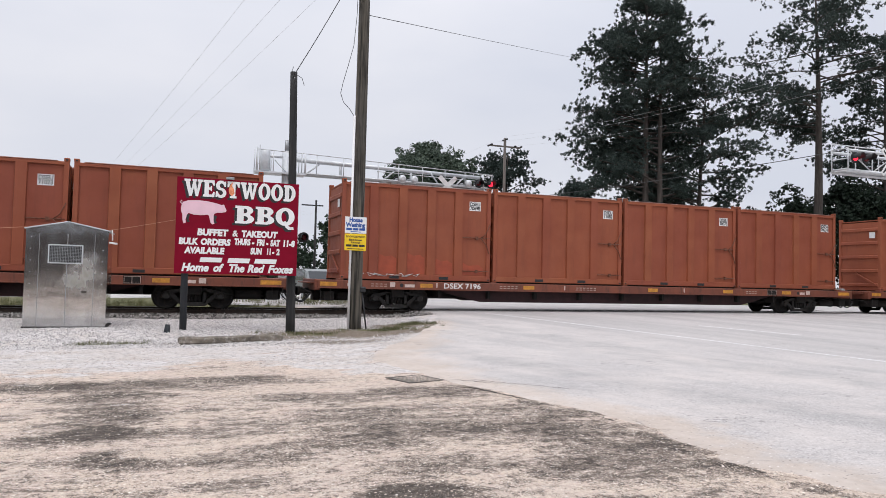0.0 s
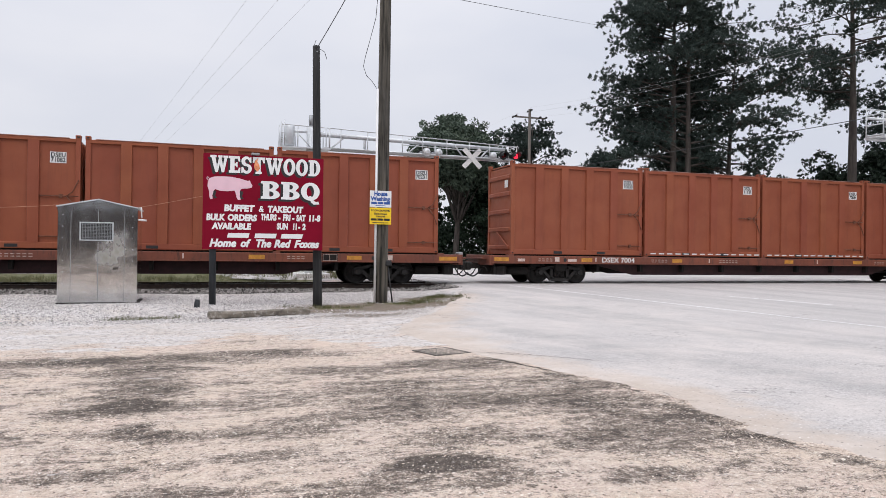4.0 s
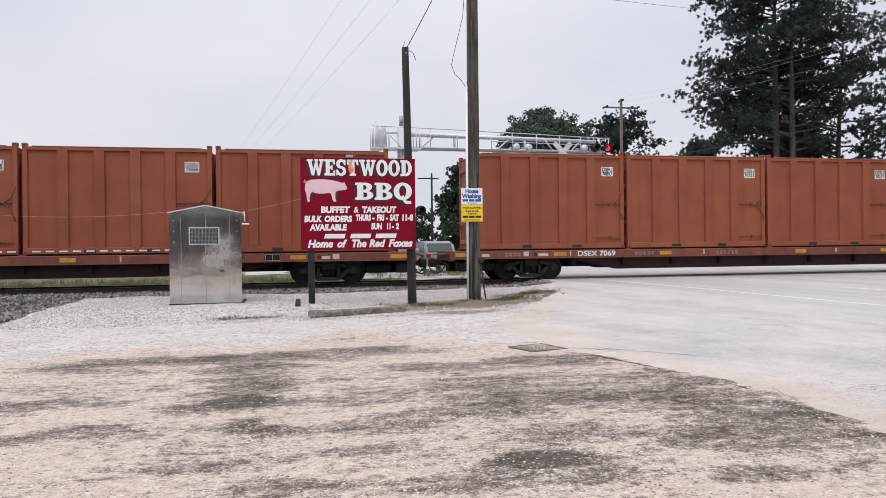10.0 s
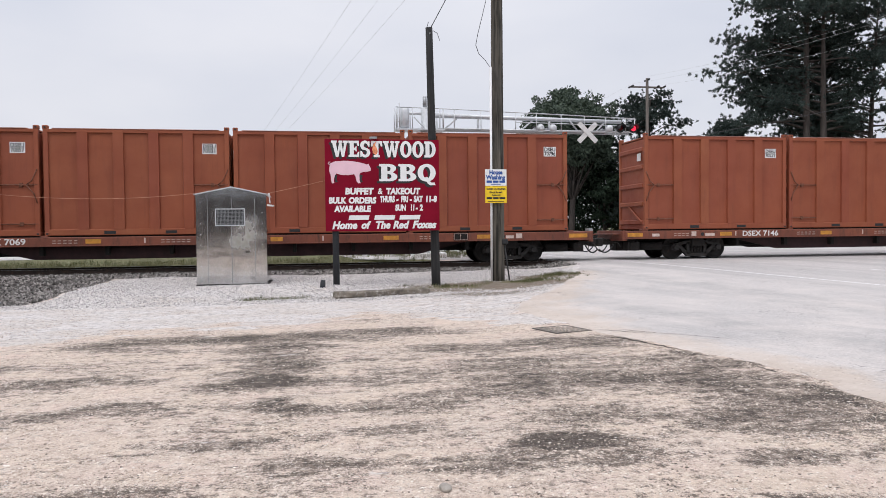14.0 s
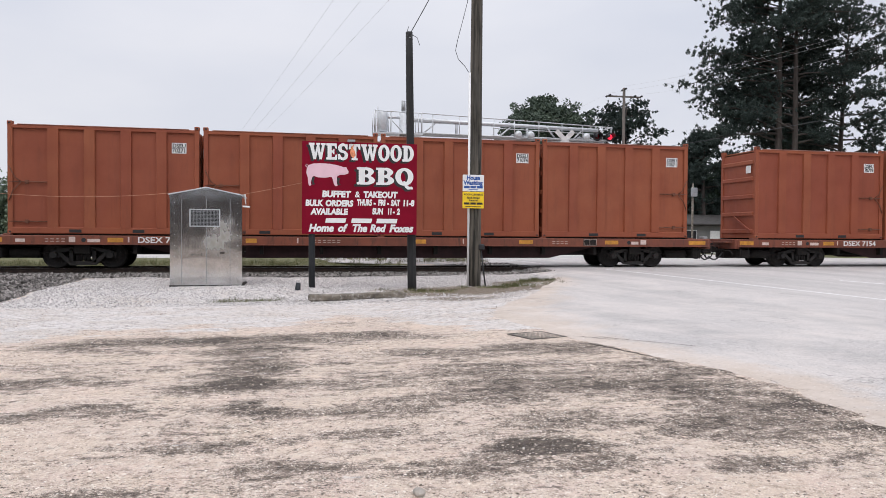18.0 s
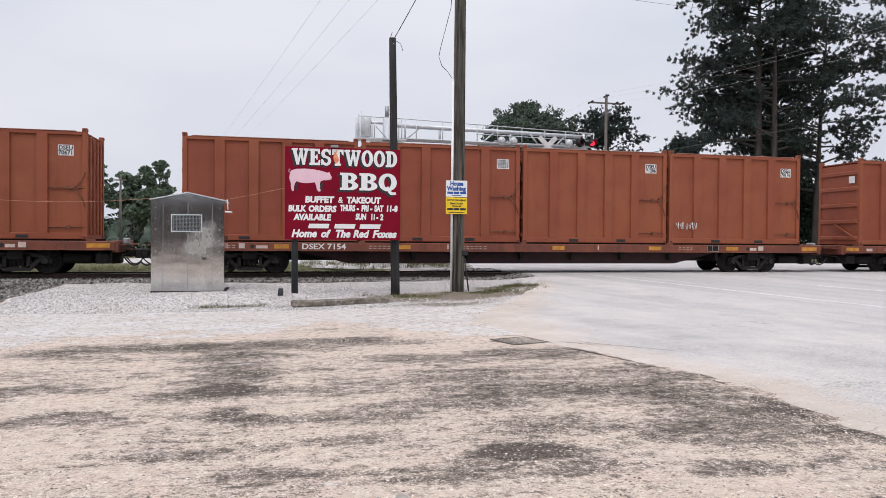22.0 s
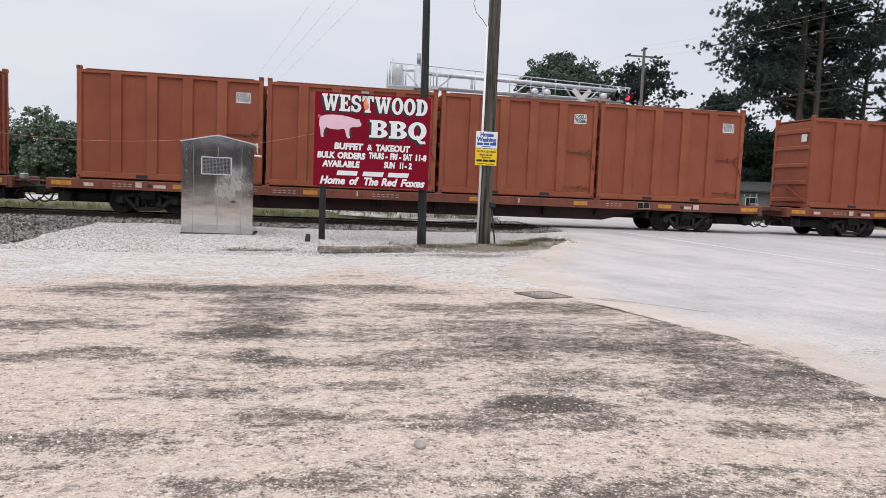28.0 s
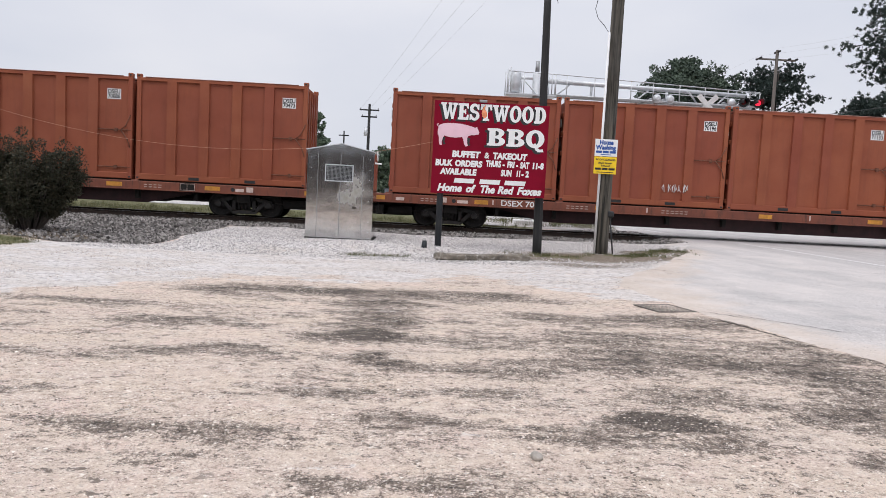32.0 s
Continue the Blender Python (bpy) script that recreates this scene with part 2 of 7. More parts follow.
M["tie"] = worn("creosoted_tie", (0.045, 0.036, 0.030), 0.9, 0.0, 0.4, 6.0, 0.5, (0.11, 0.10, 0.09), 0.5)
M["timber"] = worn("old_timber", (0.190, 0.164, 0.132), 0.9, 0.0, 0.5, 5.0, 0.8, (0.560, 0.530, 0.490), 0.8)
M["line"] = worn("road_line", (0.78, 0.78, 0.77), 0.75, 0.0, 0.12, 9.0, 0.1, (0.46, 0.45, 0.44), 0.9)
M["iron"] = worn("cast_iron", (0.120, 0.105, 0.092), 0.7, 0.4, 0.35, 7.0, 0.4, (0.16, 0.11, 0.08), 0.5)
M["pole_dark"] = worn("tarred_pole", (0.020, 0.020, 0.021), 0.85, 0.0, 0.45, 5.0, 0.5, (0.075, 0.07, 0.065), 0.5, 0.1)
M["pole_grey"] = worn("weathered_pole", (0.130, 0.112, 0.100), 0.9, 0.0, 0.35, 5.0, 0.5, (0.060, 0.052, 0.046), 0.5, 0.1)
M["bark"] = worn("pine_bark", (0.066, 0.055, 0.049), 0.95, 0.0, 0.4, 4.0, 0.8, (0.035, 0.028, 0.024), 0.7, 0.2)


def leaf_mat(name, dark, light):
    m = Nodes(name)
    r = m.island()
    col = m.mix(m.ramp(r, [(0.0, 0.0), (1.0, 1.0)]), dark, light)
    col = m.mix(m.ramp(m.noise(m.coord("Object"), 0.35), [(0.35, 0.0), (0.7, 0.6)]), col, dark)
    return m.done(col, 0.65, 0.0, 0.25)


M["needles"] = leaf_mat("pine_needles", (0.024, 0.038, 0.036), (0.078, 0.104, 0.088))
M["leaves"] = leaf_mat("tree_leaves", (0.016, 0.030, 0.019), (0.050, 0.078, 0.048))
M["wire"] = worn("grey_wire", (0.48, 0.48, 0.50), 0.5, 0.3, 0.1, 8.0, 0.02)
# pale leaf copy: distance haze is put into the colour
M["leaves_hazed"] = leaf_mat("hazed_leaves", (0.090, 0.128, 0.092), (0.230, 0.285, 0.195))
# darker copy of tree_leaves: the shade under the pines is in the colour
M["leaves_in_shade"] = leaf_mat("shaded_leaves", (0.008, 0.016, 0.010), (0.026, 0.043, 0.026))
# lighter leaf copy, with a little haze in its colour; palms share it
M["leaves_mid"] = leaf_mat("mid_leaves", (0.050, 0.072, 0.055), (0.115, 0.150, 0.105))
M["bush"] = leaf_mat("bush_leaves", (0.020, 0.026, 0.015), (0.066, 0.052, 0.032))
M["grass"] = leaf_mat("grass_blades", (0.055, 0.070, 0.024), (0.210, 0.185, 0.090))

lamp_red = Nodes("red_lamp")
lamp_red.b.inputs["Emission Color"].default_value = (1.0, 0.02, 0.05, 1)
lamp_red.b.inputs["Emission Strength"].default_value = 2.2
M["red_lamp"] = lamp_red.done((0.5, 0.01, 0.02), 0.3)
lamp_off = Nodes("dark_red_lens")
M["red_lens"] = lamp_off.done((0.09, 0.008, 0.012), 0.15)
glass = Nodes("car_glass")
M["glass"] = glass.done((0.03, 0.035, 0.04), 0.08)


# ---- mesh helpers ----
def mesh_ob(name, bm, mat, parent=None, smooth=False):
    me = bpy.data.meshes.new(name)
    bm.to_mesh(me)
    bm.free()
    for mm in (mat if isinstance(mat, (list, tuple)) else [mat]):
        me.materials.append(mm)
    if smooth:
        me.polygons.foreach_set("use_smooth", [True] * len(me.polygons))
    ob = new(name, me)
    if parent is not None:
        ob.parent = parent
    return ob


def part(name, bm, mat, parent, label="", smooth=False):
    ob = mesh_ob(name, bm, mat, parent, smooth)
    return tagged(ob, label) if label else ob


def empty(name, m, label, category, group="", kind=""):
    ob = new(name)
    ob.matrix_world = m
    return tagged(ob, label, category, group, kind)


def B():
    return bmesh.new()


def add_box(bm, x0, y0, z0, x1, y1, z1, bevel=0.0, m=None, mi=0):
    vs = [bm.verts.new(Vector(p)) for p in ((x0, y0, z0), (x1, y0, z0), (x1, y1, z0), (x0, y1, z0), (x0, y0, z1), (x1, y0, z1), (x1, y1, z1), (x0, y1, z1))]
    fs = [bm.faces.new([vs[k] for k in q]) for q in ((3, 2, 1, 0), (4, 5, 6, 7), (0, 1, 5, 4), (1, 2, 6, 5), (2, 3, 7, 6), (3, 0, 4, 7))]
    for f in fs:
        f.material_index = mi
    if bevel > 0:
        es = list({e for f in fs for e in f.edges})
        r = bmesh.ops.bevel(bm, geom=es, offset=bevel, segments=1, affect="EDGES", profile=0.5)
        if m is not None:
            bmesh.ops.transform(bm, matrix=m, verts=list({v for f in r["faces"] for v in f.verts} | {v for v in vs if v.is_valid}))
    elif m is not None:
        bmesh.ops.transform(bm, matrix=m, verts=vs)
    return bm


def box(x0, y0, z0, x1, y1, z1, bevel=0.0, m=None):
    return add_box(B(), x0, y0, z0, x1, y1, z1, bevel, m)


def add_tube(bm, a, b, r0, r1=None, seg=10, caps=True):
    """A tapered round bar from a to b."""
    a, b = Vector(a), Vector(b)
    r1 = r0 if r1 is None else r1
    q = (b - a).to_track_quat("Z", "Y").to_matrix()
    ra = [bm.verts.new(a + q @ Vector((math.cos(k * 2 * math.pi / seg) * r0, math.sin(k * 2 * math.pi / seg) * r0, 0))) for k in range(seg)]
    rb = [bm.verts.new(b + q @ Vector((math.cos(k * 2 * math.pi / seg) * r1, math.sin(k * 2 * math.pi / seg) * r1, 0))) for k in range(seg)]
    for k in range(seg):
        bm.faces.new((ra[k], ra[(k + 1) % seg], rb[(k + 1) % seg], rb[k])).smooth = True
    if caps:
        bm.faces.new(ra[::-1])
        bm.faces.new(rb)
    return bm


def tube(a, b, r0, r1=None, seg=10):
    return add_tube(B(), a, b, r0, r1, seg)


def sweep(bm, points, radii, seg=6):
    """A bent round bar through the points, as one closed piece."""
    pts = [Vector(p) for p in points]
    rings, side = [], None
    for k, p in enumerate(pts):
        d = (pts[min(k + 1, len(pts) - 1)] - pts[max(k - 1, 0)]).normalized()
        if side is None:
            side = d.orthogonal().normalized()
        side = (side - d * side.dot(d)).normalized()
        up_ = d.cross(side)
        rings.append([bm.verts.new(p + (side * math.cos(a) + up_ * math.sin(a)) * radii[k]) for a in [q * 2 * math.pi / seg for q in range(seg)]])
    for ra, rb in zip(rings, rings[1:]):
        for k in range(seg):
            bm.faces.new((ra[k], ra[(k + 1) % seg], rb[(k + 1) % seg], rb[k])).smooth = True
    bm.faces.new(rings[0][::-1])
    bm.faces.new(rings[-1])
    return bm


def path_tube(points, r, seg=6):
    return sweep(B(), points, [r] * len(points), seg)


def sag(a, b, drop, n=14):
    a, b = Vector(a), Vector(b)
    return [a.lerp(b, k / n) - Vector((0, 0, drop * 4 * (k / n) * (1 - k / n))) for k in range(n + 1)]


def add_lathe(bm, prof, m, seg=20, mi=0):
    """Revolves (radius, height) pairs about z."""
    rings = [[bm.verts.new(m @ Vector((r * math.cos(k * 2 * math.pi / seg), r * math.sin(k * 2 * math.pi / seg), z))) for k in range(seg)] for r, z in prof]
    for ra, rb in zip(rings, rings[1:]):
        for k in range(seg):
            f = bm.faces.new((ra[k], ra[(k + 1) % seg], rb[(k + 1) % seg], rb[k]))
            f.smooth, f.material_index = True, mi
    for ring, flip in ((rings[0], True), (rings[-1], False)):
        f = bm.faces.new(ring[::-1] if flip else ring)
        f.material_index = mi
    return bm


def add_prism(bm, pts, y0, y1, m=None):
    """Extrudes an outline in x, z from y0 to y1."""
    fr = [bm.verts.new((x, y0, z)) for x, z in pts]
    bk = [bm.verts.new((x, y1, z)) for x, z in pts]
    bm.faces.new(fr)
    bm.faces.new(bk[::-1])
    for k in range(len(pts)):
        j = (k + 1) % len(pts)
        bm.faces.new((fr[j], fr[k], bk[k], bk[j]))
    if m is not None:
        bmesh.ops.transform(bm, matrix=m, verts=fr + bk)
    return bm


def lettering(name, text, size, mat, parent, m, align="LEFT", bold=0.0, shear=0.0, stretch=1.0, width=None, thick=0.004):
    """Words in the built-in font as a mesh; m carries the text's plane (x along, y up)."""
    cu = bpy.data.curves.new(name, "FONT")
    cu.body, cu.size, cu.align_x, cu.offset, cu.shear, cu.extrude = text, size, align, bold, shear, thick / 2
    cu.resolution_u = 3
    tmp = bpy.data.objects.new(name, cu)
    me = bpy.data.meshes.new_from_object(tmp)
    bpy.data.objects.remove(tmp)
    bpy.data.curves.remove(cu)
    me.name = name
    xs = [v.co.x for v in me.vertices]
    if width:
        stretch = width / (max(xs) - min(xs))
    me.transform(Matrix.Diagonal((stretch, 1, 1, 1)))
    me.transform(m)
    me.materials.clear()
    me.materials.append(mat)
    ob = new(name, me)
    if parent is not None:
        ob.parent = parent
    return ob


def upright(x, y, z):
    """A plane that faces -y, with text along +x."""
    return pose(x, y, z, 90, 0, 0)


# ---- ground, road, track ----
def smooth(a, b, v):
    v = min(1.0, max(0.0, (v - a) / (b - a)))
    return v * v * (3 - 2 * v)


def lookup(table, v):
    """Straight-line interpolation in (key, value) pairs."""
    if v <= table[0][0]:
        return table[0][1]
    for (a, p), (b, q) in zip(table, table[1:]):
        if v <= b:
            return p + (q - p) * (v - a) / (b - a)
    return table[-1][1]


TRACK_Y, RAIL_Z = 27.5, 0.35
ROAD_EDGE = [(-60, 8.0), (0, 6.4), (3.6, 5.3), (4.6, 4.95), (5.4, 4.75), (6.1, 4.85), (6.9, 4.95), (7.7, 4.85), (8.6, 4.6), (9.6, 4.25), (10.6, 4.0), (12.6, 3.6), (13.6, 3.55), (14.5, 3.95), (15.4, 4.5), (16.5, 5.3), (18.8, 6.5), (20.3, 7.3), (22.0, 8.0), (24.0, 8.7), (26, 9.1), (29.4, 8.8), (31.0, 5.0), (34, 1.5), (46, 0.0), (260, 0.0)]
ROAD_RIGHT = 33.0


def side_h(x, y):
    """Height of the lot and the verge beside the road."""
    w = smooth(-1.0, 3.0, x)
    h = 0.10 * (smooth(13, 21, y) * w + smooth(17.4, 19.3, y) * (1 - w)) + 0.055 * smooth(23.4, 24.8, y) - 0.12 * smooth(29.6, 31.5, y)
    h += 0.05 * smooth(2.0, 7.0, x) * smooth(17, 21, y) * (1 - smooth(24, 26, y))
    h -= 0.16 * smooth(-6.3, -7.4, x) * smooth(17.0, 18.4, y) * (1 - smooth(22.0, 24.5, y))
    foot = 16.2 + 0.22 * max(0.0, x + 4.9) + 0.25 * noise.noise((x * 0.9, 3.0, 1.0))
    h += 0.13 * smooth(-6.7, -5.6, x) * (1 - smooth(-1.0, 1.6, x)) * smooth(foot, foot + 1.5, y) * (1 - smooth(foot + 2.0, 20.6, y))
    h += 0.13 * smooth(-8.5, -10.5, x) * smooth(15.5, 18, y) * (1 - smooth(20, 22.5, y))
    return h


def road_h(x, y):
    return 0.335 * smooth(9.0, 25.5, y) - 0.30 * smooth(31.0, 60.0, y)


def ground_h(x, y):
    w = smooth(-1.6, 0.6, x - lookup(ROAD_EDGE, y)) * (1 - smooth(0, 3, x - ROAD_RIGHT))
    h = side_h(x, y) * (1 - w) + road_h(x, y) * w
    d = max(abs(x), abs(y - 15))
    if d < 40:
        h += 0.016 * noise.noise((x * 0.55, y * 0.55, 2.0)) * (1 - w) + 0.006 * noise.noise((x * 2.3, y * 2.3, 5.0)) * (1 - w)
    return h


def steps(*runs):
    v = []
    for a, b, s in runs:
        n = max(1, round((b - a) / s))
        v += [a + (b - a) * k / n for k in range(n)]
    return v + [runs[-1][1]]


def lot_dark(x, y):
    """Worn dark places of the lot, and the broken joint along the road's edge."""
    if y > 20 or y < 1:
        return 0.0
    v = patch(x + 0.30 * wob(x, y, 1.6, 41) + 0.10 * wob(x, y, 5.0, 42), y + 0.22 * wob(x, y, 1.6, 43) + 0.08 * wob(x, y, 5.0, 44), DARK_SPOTS)
    e = lookup(ROAD_EDGE, y) - 0.12
    if 3 < y < 18 and -1.4 < x - e < 0.4:
        v = max(v, 1.15 * (1 - smooth(0.02, 0.22, abs(x - e + 0.1 * wob(x, y, 3.0, 21)))) * smooth(-0.15, 0.25, wob(x, y, 0.9, 22)))
    return v


GRAVEL_FRONT = [(-14, 7.0), (-8, 8.0), (-5.6, 9.8), (-4.2, 11.2), (-2.3, 12.1), (0, 12.9), (1.4, 13.0), (2.2, 12.2), (3.0, 11.3), (5, 10.6)]
DARK_SPOTS = [(-0.62, 7.95, 0.34, 0.30, 2.8), (-0.45, 6.85, 0.30, 0.42, 1.7), (-0.62, 8.6, 0.62, 2.4, 0.85), (-0.7, 9.6, 0.8, 1.7, 0.9), (-0.7, 11.1, 1.9, 0.55, 1.0), (1.1, 11.3, 1.7, 0.45, 0.75),
              (1.80, 5.15, 0.42, 0.18, 2.8), (2.0, 5.0, 1.2, 0.45, 0.6), (4.2, 6.9, 1.1, 0.6, 0.9), (4.1, 7.8, 0.9, 0.5, 0.9), (3.3, 9.7, 1.0, 0.45, 1.0),
              (-1.9, 7.0, 0.55, 0.20, 1.0), (-1.1, 6.7, 1.6, 0.28, 0.75), (0.0, 4.9, 0.7, 0.16, 0.9), (-0.7, 4.65, 1.7, 0.26, 0.8), (3.2, 4.5, 0.32, 0.2, 0.7),
              (2.6, 7.6, 2.1, 1.7, 0.78), (3.4, 5.9, 2.0, 1.2, 0.82), (-2.6, 10.8, 1.6, 0.45, 0.75), (1.0, 3.6, 2.5, 0.5, 0.5), (-3.6, 9.1, 2.0, 0.4, 0.5),
              (1.5, 9.3, 1.4, 0.9, 0.55), (-2.6, 8.3, 1.6, 0.3, 0.5), (0.4, 5.7, 1.2, 0.2, 0.5), (-4.6, 6.6, 2.2, 0.20, 0.62), (-5.6, 8.3, 2.0, 0.22, 0.6), (-3.7, 5.3, 1.9, 0.15, 0.62), (-5.2, 4.7, 2.0, 0.14, 0.55), (-6.3, 7.4, 1.5, 0.18, 0.55), (-3.2, 4.1, 1.8, 0.12, 0.5), (-4.0, 7.6, 1.6, 0.16, 0.5), (3.2, 15.8, 1.3, 0.5, 0.6), (2.6, 17.4, 1.6, 0.5, 0.5)]


def patch(x, y, spots):
    v = 0.0
    for cx, cy, rx, ry, s in spots:
        d = math.hypot((x - cx) / rx, (y - cy) / ry)
        if d < 1.7:
            v = max(v, s * (1 - smooth(0.25, 1.7, d)))
    return v


def sheet(name, xs, ys, height, attrs, mat):
    me = bpy.data.meshes.new(name)
    verts, vals = [], {k: [] for k in attrs}
    for y in ys:
        for x in xs:
            px, py = (x, y) if not callable(x) else (x(y), y)
            verts.append((px, py, height(px, py)))
            for k, fn in attrs.items():
                vals[k].append(fn(px, py))
    w = len(xs)
    faces = [(j * w + i, j * w + i + 1, (j + 1) * w + i + 1, (j + 1) * w + i) for j in range(len(ys) - 1) for i in range(w - 1)]
    me.from_pydata(verts, [], faces)
    for k, v in vals.items():
        me.attributes.new(k, "FLOAT", "POINT").data.foreach_set("value", v)
    me.materials.append(mat)
    me.polygons.foreach_set("use_smooth", [True] * len(me.polygons))
    return new(name, me)


def wob(x, y, s, k):
    return noise.noise((x * s, y * s, k))


def gravel_mask(x, y):
    if y > 32 or x > 10 or x < -16:
        return 0.0
    f = lookup(GRAVEL_FRONT, x) + 1.2 * wob(x, y, 0.55, 3) + 1.1 * wob(x, y, 0.25, 13) + 0.5 * wob(x, y, 1.9, 17)
    v = smooth(-0.9, 1.6, y - f) * (1 - 0.2 * smooth(0.8, 2.6, x) * (1 - smooth(18.6, 20.0, y)))
    v *= 1 - smooth(24.0, 24.9, y + 0.3 * wob(x, y, 1.5, 9))
    v *= 1 - smooth(-0.6, 0.4, -6.6 - x + 0.5 * wob(x, y, 1.0, 7)) * smooth(17.2, 18.2, y)
    v *= 1 - 0.8 * smooth(-8.6, -9.6, x) * smooth(14, 15.5, y)
    return v


def ballast_mask(x, y):
    if x > 9:
        return 0.0
    v = smooth(24.0, 24.8, y + 0.3 * wob(x, y, 1.5, 9)) * (1 - smooth(30.2, 31.0, y))
    v = max(v, smooth(-0.4, 0.4, -6.6 - x + 0.5 * wob(x, y, 1.0, 7)) * smooth(17.4, 18.4, y) * (1 - smooth(30.2, 31, y)))
    return v


def green_mask(x, y):
    v = smooth(30.6, 31.6, y)
    v = max(v, smooth(-8.4, -9.6, x + 0.5 * wob(x, y, 1.0, 4)) * smooth(13.5, 15.0, y) * (1 - smooth(17.0, 18.0, y)))
    v = max(v, 0.75 * smooth(0.0, 0.5, patch(x, y, [(5.9, 19.6, 1.2, 0.4, 0.55), (3.4, 18.6, 1.2, 0.3, 0.4), (-1.2, 17.3, 1.0, 0.25, 0.45)])))
    return max(v, smooth(30, 45, abs(x - 15)))


def mulch_mask(x, y):
    return patch(x, y, [(-10.9, 19.2, 2.0, 1.7, 1.4), (4.6, 18.9, 2.4, 1.1, 1.5), (6.6, 20.6, 1.1, 1.0, 1.3), (2.6, 17.9, 1.7, 0.5, 1.0), (3.9, 16.9, 1.3, 0.5, 0.9)])


def ground_material():
    m = Nodes("sandy_lot")
    v = m.coord("Object")
    streaky = m.coord("Object", (0.50, 1.1, 1.0))
    fine, grit, mid = m.noise(v, 9.0, 6.0, 0.7), m.noise(v, 40.0, 4.0, 0.75), m.noise(v, 16.0, 6.0, 0.78)
    frac = m.noise(v, 8.0, 9.0, 0.77)
    sand = m.ramp(frac, [(0.32, (0.195, 0.148, 0.121)), (0.40, (0.425, 0.332, 0.274)), (0.46, (0.575, 0.460, 0.384)), (0.56, (0.660, 0.545, 0.462)), (0.64, (0.810, 0.725, 0.650))])
    sand = m.mix(m.ramp(m.noise(v, 0.9, 5.0), [(0.42, 0.0), (0.66, 0.45)]), sand, m.mix(0.5, sand, (0.620, 0.530, 0.440)))
    sand = m.mix(m.ramp(m.noise(v, 1.7, 4.0), [(0.52, 0.0), (0.70, 0.55)]), sand, m.mix(0.55, sand, (0.720, 0.525, 0.465)))
    sand = m.mix(m.ramp(mid, [(0.30, 0.85), (0.37, 0.0)]), sand, (0.100, 0.084, 0.070))
    # damp dark streaks where tyres have worn the surface
    streak = m.noise(streaky, 1.1, 9.0, 0.70)
    dark = m.math("ADD", m.math("MULTIPLY", m.attr("dark"), 1.0), m.math("MULTIPLY", m.math("SUBTRACT", streak, 0.515), 4.2))
    dark = m.math("ADD", dark, m.math("MULTIPLY", m.math("SUBTRACT", frac, 0.5), -1.7))
    dark = m.math("ADD", dark, m.math("MULTIPLY", m.math("SUBTRACT", grit, 0.5), -1.7))
    micro = m.noise(v, 95.0, 4.0, 0.8)
    dark = m.math("ADD", dark, m.math("MULTIPLY", m.math("SUBTRACT", micro, 0.5), -1.6))
    half = m.math("MULTIPLY", m.ramp(dark, [(0.30, 0.0), (0.54, 1.0)]), m.ramp(m.attr("gravel"), [(0.2, 1.0), (0.9, 0.35)]))
    full = m.ramp(dark, [(0.80, 0.0), (1.02, 0.92)])
    tone = m.ramp(frac, [(0.34, (0.072, 0.056, 0.046)), (0.48, (0.190, 0.150, 0.124)), (0.58, (0.300, 0.242, 0.200)), (0.68, (0.560, 0.510, 0.455))])
    deep = m.ramp(frac, [(0.36, (0.026, 0.021, 0.017)), (0.52, (0.075, 0.060, 0.050)), (0.66, (0.180, 0.150, 0.126)), (0.72, (0.520, 0.490, 0.450))])
    col = m.mix(full, m.mix(half, sand, tone), deep)
    col = m.mix(m.ramp(micro, [(0.36, 0.5), (0.44, 0.0)]), col, m.mix(0.7, col, (0.100, 0.078, 0.064)))
    col = m.mix(m.ramp(micro, [(0.58, 0.0), (0.66, 0.35)]), col, (0.840, 0.790, 0.730))
    shake = m.n("VectorMath")
    shake.operation = "MULTIPLY_ADD"
    swirl = m.n("TexNoise", Scale=14.0, Detail=5.0)
    m.link(v, swirl.inputs["Vector"])
    m.link(swirl.outputs["Color"], shake.inputs[0])
    shake.inputs[1].default_value = (0.10, 0.10, 0.10)
    m.link(v, shake.inputs[2])
    # ragged pits, cream and pinkish patches, scattered pale chips
    cream = m.ramp(m.noise(v, 1.15, 6.0, 0.66), [(0.47, 0.0), (0.62, 0.25)])
    col = m.mix(m.math("MULTIPLY", cream, m.math("SUBTRACT", 1.0, half)), col, m.mix(0.6, col, (0.800, 0.655, 0.470)))
    low = m.n("Mapping")
    low.inputs["Scale"].default_value = (0.55, 1.0, 1.0)
    m.link(shake.outputs[0], low.inputs[0])
    pits = m.noise(low.outputs[0], 13.0, 9.0, 0.72)
    crumbs = m.noise(shake.outputs[0], 42.0, 6.0, 0.75)
    rough_ground = m.ramp(m.noise(v, 0.8, 4.0, 0.6), [(0.38, 0.35), (0.60, 1.0)])
    # pits and dark crumbs: small shadows and damp put into the colour
    col = m.mix(m.math("MULTIPLY", m.ramp(pits, [(0.405, 0.88), (0.435, 0.0)]), rough_ground), col, (0.125, 0.100, 0.083))
    col = m.mix(m.math("MULTIPLY", m.ramp(crumbs, [(0.395, 0.85), (0.43, 0.0)]), rough_ground), col, (0.150, 0.120, 0.100))
    col = m.mix(m.math("MULTIPLY", m.ramp(crumbs, [(0.57, 0.0), (0.60, 0.8)]), m.math("SUBTRACT", 1.0, m.math("MULTIPLY", full, 0.8))), col, (0.860, 0.790, 0.705))
    chip = m.n("TexVoronoi", Scale=17.0)
    m.link(shake.outputs[0], chip.inputs["Vector"])
    chan = m.n("SeparateColor")
    m.link(chip.outputs["Color"], chan.inputs[0])
